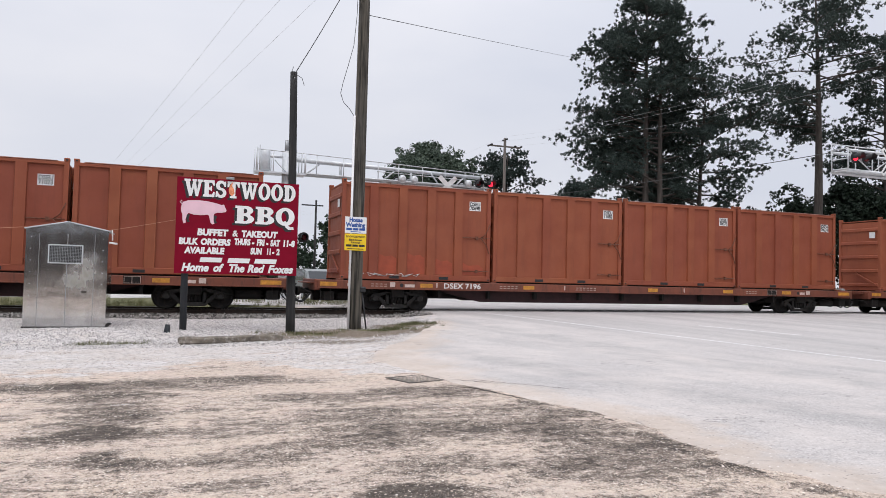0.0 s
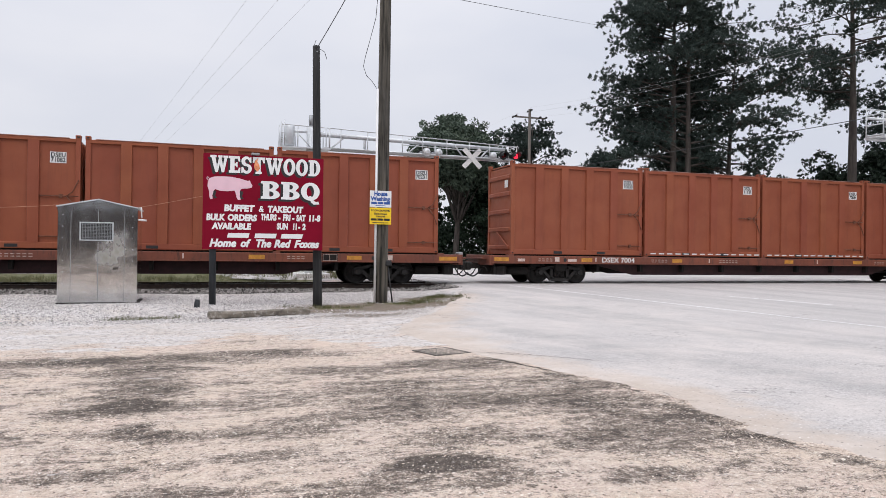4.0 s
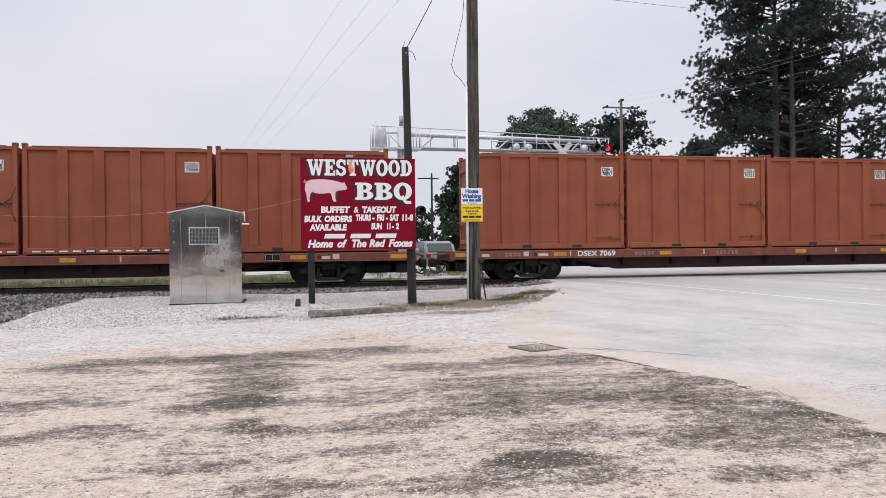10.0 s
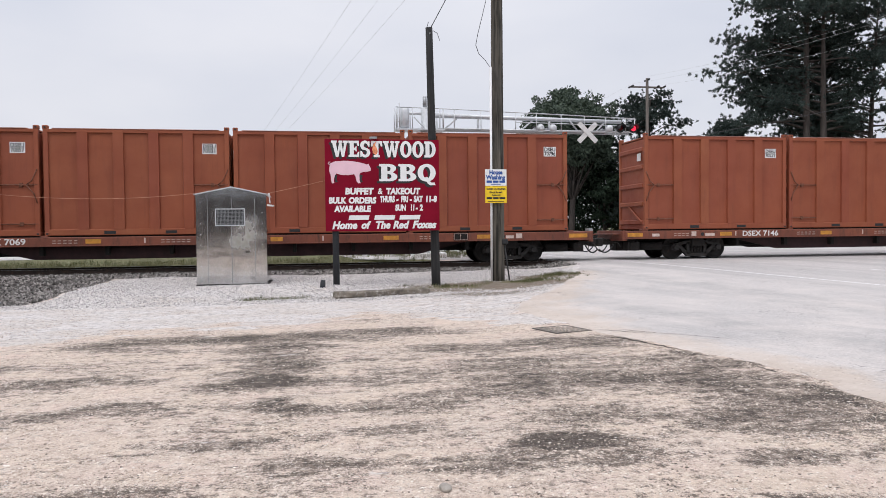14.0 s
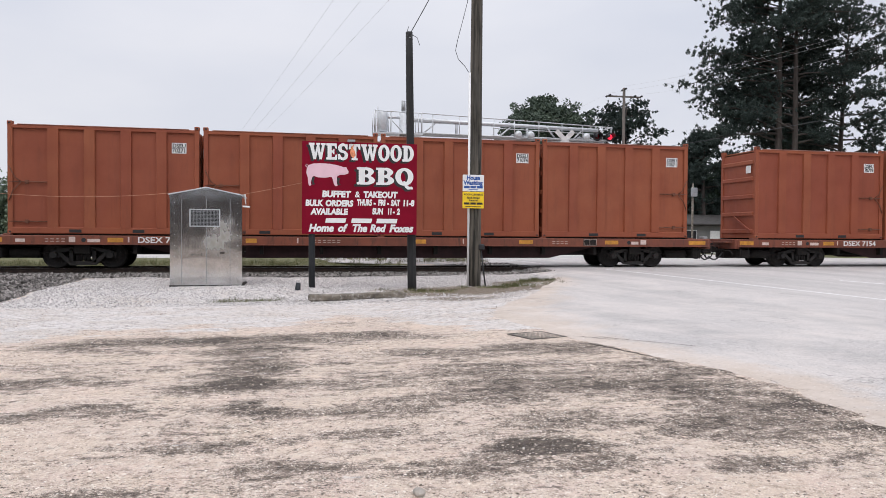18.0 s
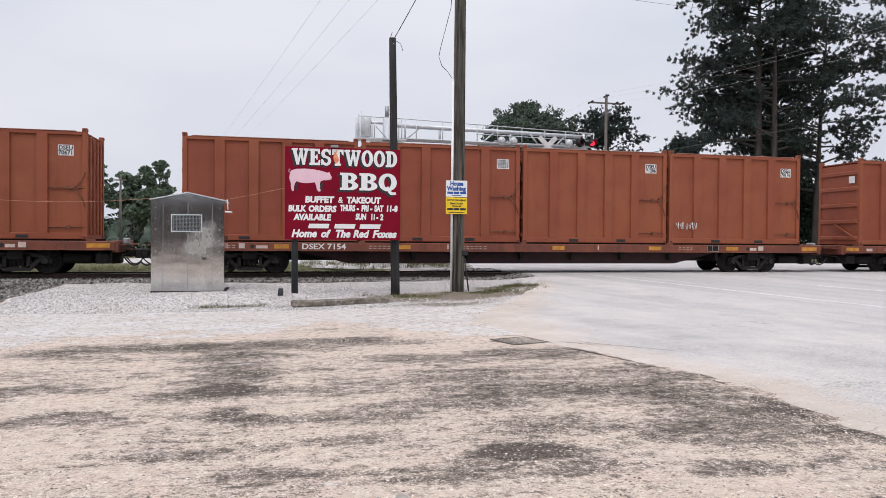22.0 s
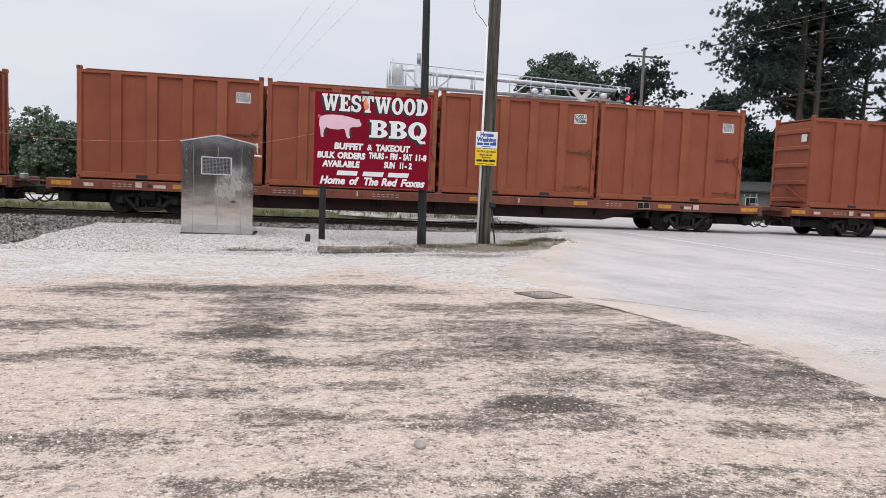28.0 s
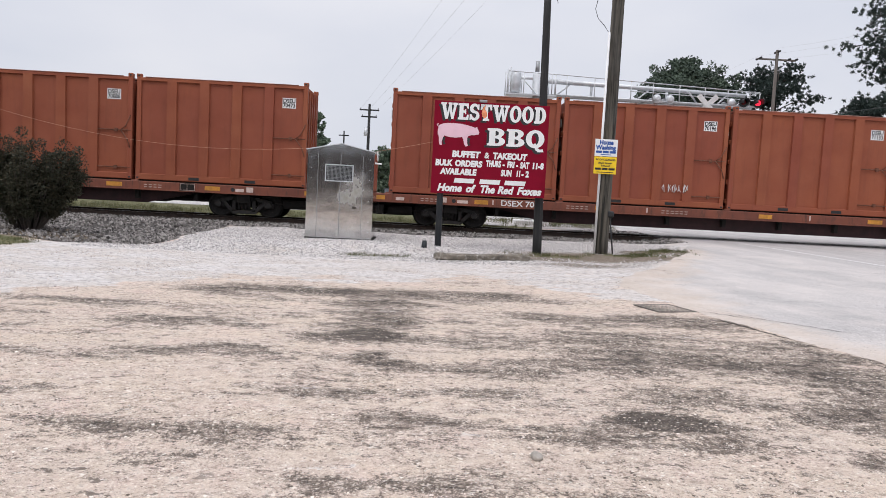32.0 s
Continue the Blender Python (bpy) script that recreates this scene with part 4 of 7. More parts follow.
def build_container(name, latch_right=True, strip=False):
    """A tall ribbed steel box; its base centre is the origin and its long side faces -y."""
    root = empty(name, Matrix(), "tall rust-orange ribbed steel waste container on a flatcar", "container", "containers on the train")
    L, W, H = 3.03, 1.22, 3.66
    paint = M["container"]
    for s in (-1, 1):
        wall = box(-L + 0.1, -0.02, 0.18, L - 0.1, 0.02, H - 0.13)
        bmesh.ops.transform(wall, matrix=pose(0, s * 1.135, 0), verts=wall.verts)
        part("side_wall", wall, paint, root)
        for x in [v * (1 if latch_right else -1) for v in (-1.79, -0.64, 0.51, 1.65)]:
            bm = B()
            pts = [(-0.19, 0), (-0.165, -0.085), (0.165, -0.085), (0.19, 0)]
            lo = [bm.verts.new((x * -s + px, s * (1.15 - py) - s * 0.0, 0.2)) for px, py in pts]
            hi = [bm.verts.new((x * -s + px, s * (1.15 - py), H - 0.14)) for px, py in pts]
            for i in range(3):
                bm.faces.new((lo[i], lo[i + 1], hi[i + 1], hi[i]))
            bm.faces.new(hi)
            bm.faces.new(lo[::-1])
            bmesh.ops.recalc_face_normals(bm, faces=bm.faces)
            part("rib", bm, paint, root)
        part("top_rail", box(-L + 0.12, s * 1.16 - 0.07, H - 0.17, L - 0.12, s * 1.16 + 0.07, H - 0.05, 0.015), paint, root)
        part("roof_lip", box(-L + 0.30, s * 1.19 - 0.05, H - 0.049, L - 0.34, s * 1.19 + 0.05, H - 0.022, 0.006), M["roof_lip"], root, "faded pinkish roof edge")
        rail = part("bottom_rail", box(-L + 0.12, s * 1.16 - 0.07, 0.0, L - 0.12, s * 1.16 + 0.07, 0.21, 0.015), paint, root)
        for x in (-0.95, 1.05):
            # flat black plate on the rail; the pocket's inner shade is its colour
            part("fork_pocket", box(x * -s - 0.19, s * 1.233 - 0.004, 0.04, x * -s + 0.19, s * 1.233 + 0.004, 0.145), M["black"], rail)
        e = -s * (1 if latch_right else -1)
        for z in (1.72, 0.40):
            bm = tube((e * 1.82, s * 1.205, z), (e * 2.98, s * 1.205, z), 0.022, seg=6)
            add_box(bm, e * 2.45 - 0.05, s * 1.19 - 0.04, z - 0.06, e * 2.45 + 0.05, s * 1.19 + 0.04, z + 0.06)
            part("latch_bar", bm, M["rust"], root, "rusty latch bar")
        part("latch_chain", path_tube([(e * 2.98, s * 1.25, 2.25), (e * 2.80, s * 1.23, 1.86), (e * 2.62, s * 1.21, 1.72)], 0.018, 5), M["rust"], root, "rusty chain")
        part("latch_chain", path_tube([(e * 2.62, s * 1.21, 1.72), (e * 2.86, s * 1.23, 1.42), (e * 2.97, s * 1.25, 1.1)], 0.018, 5), M["rust"], root, "rusty chain")
        if strip:
            bm = B()
            for k in range(14):
                x = -2.75 + k * 0.42
                add_box(bm, x, s * 1.236 - 0.003, 0.07, x + 0.26, s * 1.236 + 0.003, 0.12)
            part("reflective_strip", bm, M["white"], root, "dashed white reflective strip")
    for sx in (-1, 1):
        for sy in (-1, 1):
            part("corner_post", box(sx * 2.95 - 0.08, sy * 1.14 - 0.08, 0.0, sx * 2.95 + 0.08, sy * 1.14 + 0.08, H - 0.02, 0.012), paint, root)
            for z in (-0.005, H - 0.06):
                bm = box(sx * 2.955 - 0.085, sy * 1.145 - 0.085, z, sx * 2.955 + 0.085, sy * 1.145 + 0.085, z + 0.13, 0.015)
                # black plate drawn for the shade inside the casting's hole
                add_box(bm, sx * 2.955 - 0.035, sy * 1.23 - 0.004, z + 0.04, sx * 2.955 + 0.035, sy * 1.23 + 0.004, z + 0.09, mi=1)
                ob = part("corner_casting", bm, [M["container"], M["black"]], root)
    part("roof", box(-L + 0.08, -1.14, H - 0.10, L - 0.08, 1.14, H - 0.05), paint, root)
    part("floor", box(-L + 0.08, -1.14, 0.05, L - 0.08, 1.14, 0.17), paint, root)
    # tailgate end: level ribs and a slanting lever; the other end has upright posts
    part("tailgate", box(-2.99, -1.08, 0.2, -2.95, 1.08, H - 0.15), paint, root)
    for z in (0.28, 1.0, 1.72, 2.44, 3.12):
        part("tailgate_rib", box(-3.06, -1.08, z - 0.09, -2.98, 1.08, z + 0.09, 0.03), paint, root)
    part("lever", box(-0.75, -0.03, -0.05, 0.55, 0.03, 0.05, 0.01, pose(-3.05, -0.3, 0.62, 0, -28, 90)), paint, root)
    part("head_wall", box(2.95, -1.08, 0.2, 2.99, 1.08, H - 0.15), paint, root)
    for y in (-0.72, -0.24, 0.24, 0.72):
        part("head_rib", box(2.98, y - 0.08, 0.16, 3.05, y + 0.08, H - 0.16, 0.02), paint, root)
    part("end_sill", box(-3.0, -1.06, 0.0, -2.86, 1.06, 0.2, 0.01), paint, root)
    part("end_sill", box(2.86, -1.06, 0.0, 3.0, 1.06, 0.2, 0.01), paint, root)
    part("marking", box(-3.068, -0.95, 2.68, -3.061, -0.62, 2.98), M["white"], root, "white number plate")
    return root


def mark_container(root, code):
    for s in (-1, 1):
        m = Matrix.Rotation(math.pi if s > 0 else 0, 4, "Z")
        plate = part("marking", box(2.12, -1.166, 2.80, 2.60, -1.158, 3.16, 0.0, m), M["white_sign"], root, "white painted code plate")
        for word, z in (("DSEU", 2.995), (code, 2.835)):
            lettering("code", word, 0.20, M["black"], plate, m @ upright(2.36, -1.168, z), "CENTER", 0.0065, width=0.43)


def build_flatcar(number, rods=False):
    root = empty("flatcar", Matrix(), "long rusty brown railway flatcar carrying four containers", "flatcar", "cars of the train")
    part("deck", box(-13.15, -1.22, 1.03, 13.15, 1.22, 1.12, 0.01), M["sill"], root)
    for s in (-1, 1):
        sill = part("side_sill", box(-13.2, s * 1.29 - 0.05, 0.82, 13.2, s * 1.29 + 0.05, 1.125, 0.02), M["sill"], root)
        part("sill_flange", box(-13.2, s * 1.32 - 0.07, 0.81, 13.2, s * 1.32 + 0.07, 0.84, 0.005), M["sill"], sill)
        m = Matrix.Rotation(math.pi if s > 0 else 0, 4, "Z")
        for x, w, mat in ((-12.8, 0.62, "sill_yellow"), (-9.0, 0.50, "sill_yellow"), (-4.6, 0.5, "sill_yellow"), (1.45, 0.5, "sill_yellow"), (5.55, 0.55, "sill_yellow"), (9.03, 0.55, "sill_yellow"), (12.62, 0.62, "sill_yellow"),
                          (-11.95, 0.30, "white"), (-10.36, 0.20, "white"), (-9.68, 0.40, "white"), (-8.58, 0.05, "white"), (-2.94, 0.05, "white"), (3.11, 0.05, "white"), (10.0, 0.30, "white"), (10.36, 0.24, "white")):
            part("marking", box(x - w / 2, -1.346, 0.90, x + w / 2, -1.341, 0.90 + (0.18 if w < 0.28 else 0.15 if mat == "sill_yellow" else 0.11), 0, m), M["patch" if mat == "white" else mat], sill, "worn reflective patch")
        for x0, n in ((-11.2, 4), (-5.9, 5), (-2.4, 6), (6.6, 4)):
            for k in range(n):
                for z in (0.91, 0.99):
                    part("stencil", box(x0 + k * 0.17, -1.345, z, x0 + k * 0.17 + 0.11, -1.341, z + 0.028, 0, m), M["stencil"], sill, "small white stencilled line")
        frame_ = B()
        for x0, z0, x1, z1 in ((7.88, 0.86, 8.4, 0.875), (7.88, 1.085, 8.4, 1.10), (7.88, 0.875, 7.895, 1.085), (8.385, 0.875, 8.4, 1.085), (8.12, 0.875, 8.135, 1.085)):
            add_box(frame_, x0, -1.346, z0, x1, -1.341, z1, 0, m)
        part("stencil_box", box(7.86, -1.3425, 0.84, 8.42, -1.339, 1.12, 0, m), M["frame_dark"], sill, "black stencil panel with a white outline")
        part("stencil_outline", frame_, M["stencil"], sill, "white outlined stencil box")
        lettering("car_number", "DSEX " + number, 0.285, M["white"], sill, m @ upright(-8.30, -1.342, 0.885), "LEFT", 0.006, width=1.55)
        for x in (-10.0, 9.75):
            # black disc on the solid sill, its colour standing for the hole's shade
            part("sill_hole", tube((x * 1.0, s * 1.338, 0.97), (x * 1.0, s * 1.345, 0.97), 0.075, seg=12), M["black"], sill)
    for s in (-1, 1):
        part("deck_rail", box(-12.4, s * 1.08 - 0.06, 1.122, 12.4, s * 1.08 + 0.06, 1.177), M["frame_dark"], root)
    belly = [(-8.6, 0.83), (8.6, 0.83), (6.6, 0.36), (-6.6, 0.36)]
    for s in (-1, 1):
        part("belly_girder", add_prism(B(), belly, s * 0.95 - 0.03, s * 0.95 + 0.03), M["belly"], root)
    part("centre_sill", box(-12.9, -0.3, 0.46, 12.9, 0.3, 1.02, 0.02), M["frame_dark"], root)
    for k in range(-4, 5):
        part("cross_bearer", box(k * 2.1 - 0.06, -1.2, 0.50, k * 2.1 + 0.06, 1.2, 1.02), M["frame_dark"], root)
    part("air_tank", tube((1.2, -0.7, 0.56), (3.1, -0.7, 0.56), 0.2, seg=14), M["frame_dark"], root)
    part("brake_pipe", path_tube([(-12.6, -0.62, 0.62), (-6, -0.62, 0.5), (6, -0.62, 0.5), (12.6, -0.62, 0.62)], 0.025), M["frame_dark"], root)
    for k in range(5):
        x = -12.36 + k * 6.2 if k < 4 else 12.4
        part("pedestal", box(x - 0.12, -1.3, 1.12, x + 0.12, -1.0, 1.177, 0.01), M["sill"], root)
    for e in (-1, 1):
        part("end_sill", box(min(e * 13.1, e * 13.3), -1.3, 0.74, max(e * 13.1, e * 13.3), 1.3, 1.14, 0.02), M["sill"], root)
        bm = box(min(e * 13.2, e * 13.75), -0.11, 0.58, max(e * 13.2, e * 13.75), 0.11, 0.80, 0.03)
        add_box(bm, min(e * 13.6, e * 13.87), -0.16, 0.52, max(e * 13.6, e * 13.87), 0.20, 0.86, 0.05)
        part("coupler", bm, M["truck"], root, "dark cast coupler")
        part("air_hose", path_tube(sag((e * 13.3, -0.42, 0.60), (e * 13.86, -0.30, 0.42), 0.22, 8), 0.03, 7), M["cable"], root, "hanging rubber air hose")
        part("cut_lever", path_tube([(e * 13.38, -1.28, 0.52), (e * 13.40, -1.1, 0.66), (e * 13.42, -0.3, 0.70), (e * 13.6, -0.12, 0.84)], 0.016, 6), M["truck"], root, "bent cut lever")
        if e > 0:
            part("hand_brake", box(13.32, -0.75, 1.02, 13.52, -0.35, 1.24, 0.04), M["alu_dull"], root, "grey hand brake housing")
            part("brake_bracket", path_tube([(13.3, -0.95, 1.05), (13.62, -0.95, 0.95), (13.62, -0.2, 0.86)], 0.03, 6), M["truck"], root)
        part("end_platform", box(min(e * 13.28, e * 13.52), -1.05, 0.98, max(e * 13.28, e * 13.52), 1.05, 1.03, 0.005), M["sill"], root)
        part("train_line", path_tube(sag((e * 13.2, 0.35, 0.66), (e * 13.86, 0.1, 0.55), 0.30, 8), 0.024, 6), M["cable"], root, "hanging rubber hose")
        part("draft_gear", box(min(e * 11.3, e * 13.15), -0.34, 0.34, max(e * 11.3, e * 13.15), 0.34, 0.92, 0.03), M["frame_dark"], root)
        part("brake_cylinder", tube((e * 11.5, -0.85, 0.52), (e * 12.4, -0.85, 0.52), 0.16, 0.16, 12), M["frame_dark"], root)
        part("brake_rod", path_tube([(e * 9.2, -0.8, 0.62), (e * 11.5, -0.85, 0.52), (e * 12.9, -0.8, 0.46)], 0.025, 6), M["truck"], root)
        part("gear_bracket", box(e * 12.75 - 0.2, -1.2, 0.36, e * 12.75 + 0.2, -0.5, 0.70, 0.03), M["frame_dark"], root)
        for dx in (12.72, 13.08):
            part("sill_step", path_tube([(e * dx, -1.33, 0.82), (e * dx, -1.33, 0.40), (e * (dx + 0.1), -1.33, 0.36)], 0.016, 5), M["frame_dark"], root)
        part("end_patch", box(min(e * 12.70, e * 13.04), -1.356, 0.90, max(e * 12.70, e * 13.04), -1.348, 1.05, 0.003), M["sill_yellow"], root, "yellow end patch")
        for k in range(3 if rods and e > 0 else 0):
            part("stake_rod", tube((e * (13.22 + 0.0), -0.9 + k * 0.42, 1.13), (e * 13.34, -0.78 + k * 0.42, 1.62), 0.014, seg=6), M["alu_dull"], root)
        part("bolster", box(e * 10.1 - 0.25, -1.2, 0.5, e * 10.1 + 0.25, 1.2, 1.02, 0.02), M["frame_dark"], root)
        build_truck(root, e * 10.1)
    return root


WHEELSETS = []


def build_truck(root, x):
    truck = None
    for s in (-1, 1):
        bm = B()
        y0, y1 = s * 1.0 - 0.07, s * 1.0 + 0.07
        top = [(-1.06, 0.50), (-0.98, 0.60), (-0.46, 0.72), (0.46, 0.72), (0.98, 0.60), (1.06, 0.50), (0.80, 0.52), (0.44, 0.60), (-0.44, 0.60), (-0.80, 0.52)]
        low = [(-0.84, 0.54), (-0.66, 0.54), (-0.34, 0.24), (0.34, 0.24), (0.66, 0.54), (0.84, 0.54), (0.40, 0.11), (-0.40, 0.11)]
        for pts in (top, low):
            add_prism(bm, pts, y0, y1, pose(x, 0, 0))
        for u in (-0.36, 0.36):
            add_box(bm, x + u - 0.06, y0, 0.20, x + u + 0.06, y1, 0.66)
        for u in (-0.89, 0.89):
            add_box(bm, x + u - 0.17, y0 - 0.01, 0.34, x + u + 0.17, y1 + 0.01, 0.56, 0.03)
        sf = part("side_frame", bm, M["truck"], root, "cast steel truck side frame")
        if truck is None:
            truck = sf
        win = B()
        for dx in (-0.18, -0.06, 0.06, 0.18):
            add_lathe(win, [(0.055, -0.16), (0.060, 0.0), (0.055, 0.16)], pose(x + dx, s * 1.02, 0.42), 8)
        part("spring_nest", win, M["frame_dark"], sf)
        for dx in (-0.89, 0.89):
            part("bearing_cap", tube((x + dx, s * 1.06, 0.455), (x + dx, s * 1.17, 0.455), 0.12, 0.10, 12), M["truck"], sf)
    part("truck_bolster", box(x - 0.2, -1.05, 0.38, x + 0.2, 1.05, 0.56, 0.03), M["truck"], root)
    for dx in (-0.89, 0.89):
        bm = tube((0, -1.0, 0), (0, 1.0, 0), 0.075, seg=10)
        for s in (-1, 1):
            t = pose(0, s * 0.755, 0, -90 * s, 0, 0)
            add_lathe(bm, [(0.09, -0.08), (0.14, -0.07), (0.17, -0.005), (0.37, -0.005), (0.395, -0.05), (0.483, -0.055), (0.483, -0.028), (0.458, -0.02), (0.453, 0.07), (0.395, 0.075), (0.38, 0.035), (0.18, 0.035), (0.14, 0.09), (0.10, 0.10)], t, 28)
            for k in range(4):
                a = k * math.pi / 2 + 0.4
                add_box(bm, 0.24 * math.cos(a) - 0.03, s * 0.79 - 0.012, 0.24 * math.sin(a) - 0.03, 0.24 * math.cos(a) + 0.03, s * 0.79 + 0.012, 0.24 * math.sin(a) + 0.03, mi=0)
        ws = part("wheelset", bm, M["wheel"], truck, "dark steel wheels on an axle")
        ws.location = (x + dx, 0, 0.455)
        WHEELSETS.append((ws, (x + dx, 0, 0.455)))


# cars in travelling order: place along the train, road number, container codes
TRAIN = [(-97.10, "7088", ("70412", "70955", "71073", "70538")), (-69.56, "7196", ("70698", "71082", "70076", "70231")), (-41.85, "7004", ("70630", "71135", "70684", "70664")),
         (-13.99, "7069", ("70857", "70931", "70217", "70796")), (13.79, "7146", ("70271", "70822", "71074", "70671")), (41.48, "7154", ("70793", "70224", "71206", "70176")),
         (69.12, "7230", ("71040", "71086", "70086", "70473")), (96.82, "7027", ("70363", "70196", "71133", "70310"))]
protos = [build_container("container"), build_container("container", False), build_container("container", True, True)]
used = set()
CARS, BOXES = [], []
for ci, (off, number, codes) in enumerate(TRAIN):
    car = build_flatcar(number, ci == 6)
    CARS.append((car, off))
    for k in range(4):
        kind = 2 if ci == 2 and k in (1, 2) else 1 if ci == 4 and k < 3 else 0
        if kind in used:
            c = copy_thing(protos[kind], Matrix())
        else:
            c = protos[kind]
            used.add(kind)
        BOXES.append((c, off - 9.33 + k * 6.2, random.uniform(-0.015, 0.015), codes[k]))
for c, _, _, code in BOXES:
    mark_container(c, code)


def travel(t):
    """How far along the track the train has come, in metres."""
    u = (t - 16.0) / 16.0
    return -87.087 * u + 1.312 * u ** 2 + 0.195 * u ** 3 + 0.3725 * u ** 4 + 0.0873 * u ** 5 - 0.7015 * u ** 6


# ---- sign, poles, shed ----
def g(x, y):
    return ground_h(x, y)


M["repaint"] = worn("fresh_orange_paint", (0.340, 0.062, 0.024), 0.5, 0.0, 0.2, 3.0, 0.05, (0.25, 0.06, 0.03), 0.5)
M["flame"] = worn("flame_paint", (0.80, 0.28, 0.12), 0.55, 0.0, 0.3, 9.0, 0.02, (0.85, 0.5, 0.4), 0.7)
sign = empty("roadside_sign", pose(0.08, 19.3, 1.585), "maroon painted board sign for a barbecue restaurant with white lettering", "sign")
SW, SH = 3.05, 2.44
board = part("board", box(0, -0.02, 0, SW, 0.02, SH, 0.004), M["maroon"], sign)
for k, (z0, z1) in enumerate(((0.12, 0.21), (1.2, 1.29), (2.22, 2.31))):
    part("batten", box(0.05, 0.022, z0, SW - 0.05, 0.06, z1, 0.004), M["post_dark"], sign)
part("sign_post", tube((0.27, 0.14, -1.75), (0.25, 0.14, 2.2), 0.088, 0.08, 12), M["post_dark"], sign, "dark painted round wooden post")


def words(text, u0, u1, v, cap, mat="white_sign", shadow=None, bold=0.011, shear=0.0, y=-0.024):
    size = cap / 0.70
    lettering("lettering", text, size, M[mat], board, upright(u0, y, v), "LEFT", bold, shear, width=u1 - u0)
    if shadow:
        lettering("shadow", text, size, M["black"], board, upright(u0 - shadow, y + 0.002, v - shadow * 0.8), "LEFT", bold + 0.006, shear, width=u1 - u0)


def arc(cx, cy, rx, ry, a0, a1, n=14):
    return [(cx + rx * math.cos(radians(a0 + (a1 - a0) * k / n)), cy + ry * math.sin(radians(a0 + (a1 - a0) * k / n))) for k in range(n + 1)]


def glyph(c):
    """Outlines of a heavy slab-serif capital of height 1, and its width."""
    foot = [(0, 1), (0, 0.87), (0.10, 0.85), (0.10, 0.15), (0, 0.13), (0, 0)]
    if c == "W":
        return [[(0, 1), (0.47, 1), (0.47, 0.88), (0.39, 0.86), (0.51, 0.36), (0.66, 0.88), (0.60, 0.88), (0.60, 1), (0.92, 1), (0.92, 0.88), (0.85, 0.86), (0.96, 0.36), (1.06, 0.86), (0.98, 0.88), (0.98, 1), (1.36, 1), (1.36, 0.88), (1.28, 0.86), (1.05, 0), (0.86, 0), (0.72, 0.50), (0.58, 0), (0.38, 0), (0.09, 0.86), (0, 0.88)]], 1.36
    if c == "E":
        return [[(0, 0), (0.86, 0), (0.88, 0.32), (0.76, 0.32), (0.68, 0.15), (0.43, 0.15), (0.43, 0.43), (0.54, 0.43), (0.58, 0.34), (0.66, 0.34), (0.66, 0.66), (0.58, 0.66), (0.54, 0.57), (0.43, 0.57), (0.43, 0.85), (0.66, 0.85), (0.74, 0.69), (0.86, 0.69), (0.84, 1)] + foot[:-1]], 0.88
    if c == "T":
        return [[(0.23, 0), (0.73, 0), (0.73, 0.12), (0.63, 0.14), (0.63, 0.85), (0.74, 0.85), (0.83, 0.66), (0.95, 0.66), (0.94, 1), (0.02, 1), (0.01, 0.66), (0.13, 0.66), (0.22, 0.85), (0.33, 0.85), (0.33, 0.14), (0.23, 0.12)]], 0.96
    if c == "D":
        return [arc(0.46, 0.5, 0.50, 0.5, -90, 90) + foot, arc(0.44, 0.5, 0.21, 0.35, -90, 90)], 0.96
    if c == "B":
        return [arc(0.52, 0.26, 0.42, 0.26, -90, 62, 10) + arc(0.50, 0.75, 0.38, 0.25, -48, 90, 10) + foot, arc(0.46, 0.285, 0.17, 0.145, -90, 90, 8) + [(0.42, 0.43), (0.42, 0.14)], arc(0.45, 0.715, 0.14, 0.135, -90, 90, 8) + [(0.42, 0.85), (0.42, 0.58)]], 0.95
    if c == "S":
        return [[(0.02, 0.02), (0.12, 0.02), (0.16, 0.07)] + arc(0.43, 0.28, 0.40, 0.30, -118, 62, 12) + arc(0.46, 0.72, 0.155, 0.135, 238, 90, 8) + [(0.58, 0.80), (0.68, 0.65), (0.79, 0.65), (0.79, 0.98), (0.70, 0.98), (0.66, 0.94)] + arc(0.41, 0.72, 0.39, 0.30, 68, 242, 12) + arc(0.40, 0.29, 0.16, 0.145, 62, -90, 8) + [(0.27, 0.20), (0.16, 0.37), (0.03, 0.37)]], 0.84
    ring = [arc(0.48, 0.5, 0.48, 0.52, 0, 352, 26), arc(0.48, 0.5, 0.19, 0.35, 0, 350, 18)]
    if c == "Q":
        tail = [(0.40, 0.22), (0.52, 0.26), (0.66, -0.02), (0.74, -0.08), (0.90, -0.06), (0.94, -0.22), (0.66, -0.24), (0.52, -0.12)]
        return ring + [tail], 0.99
    return ring, 0.96


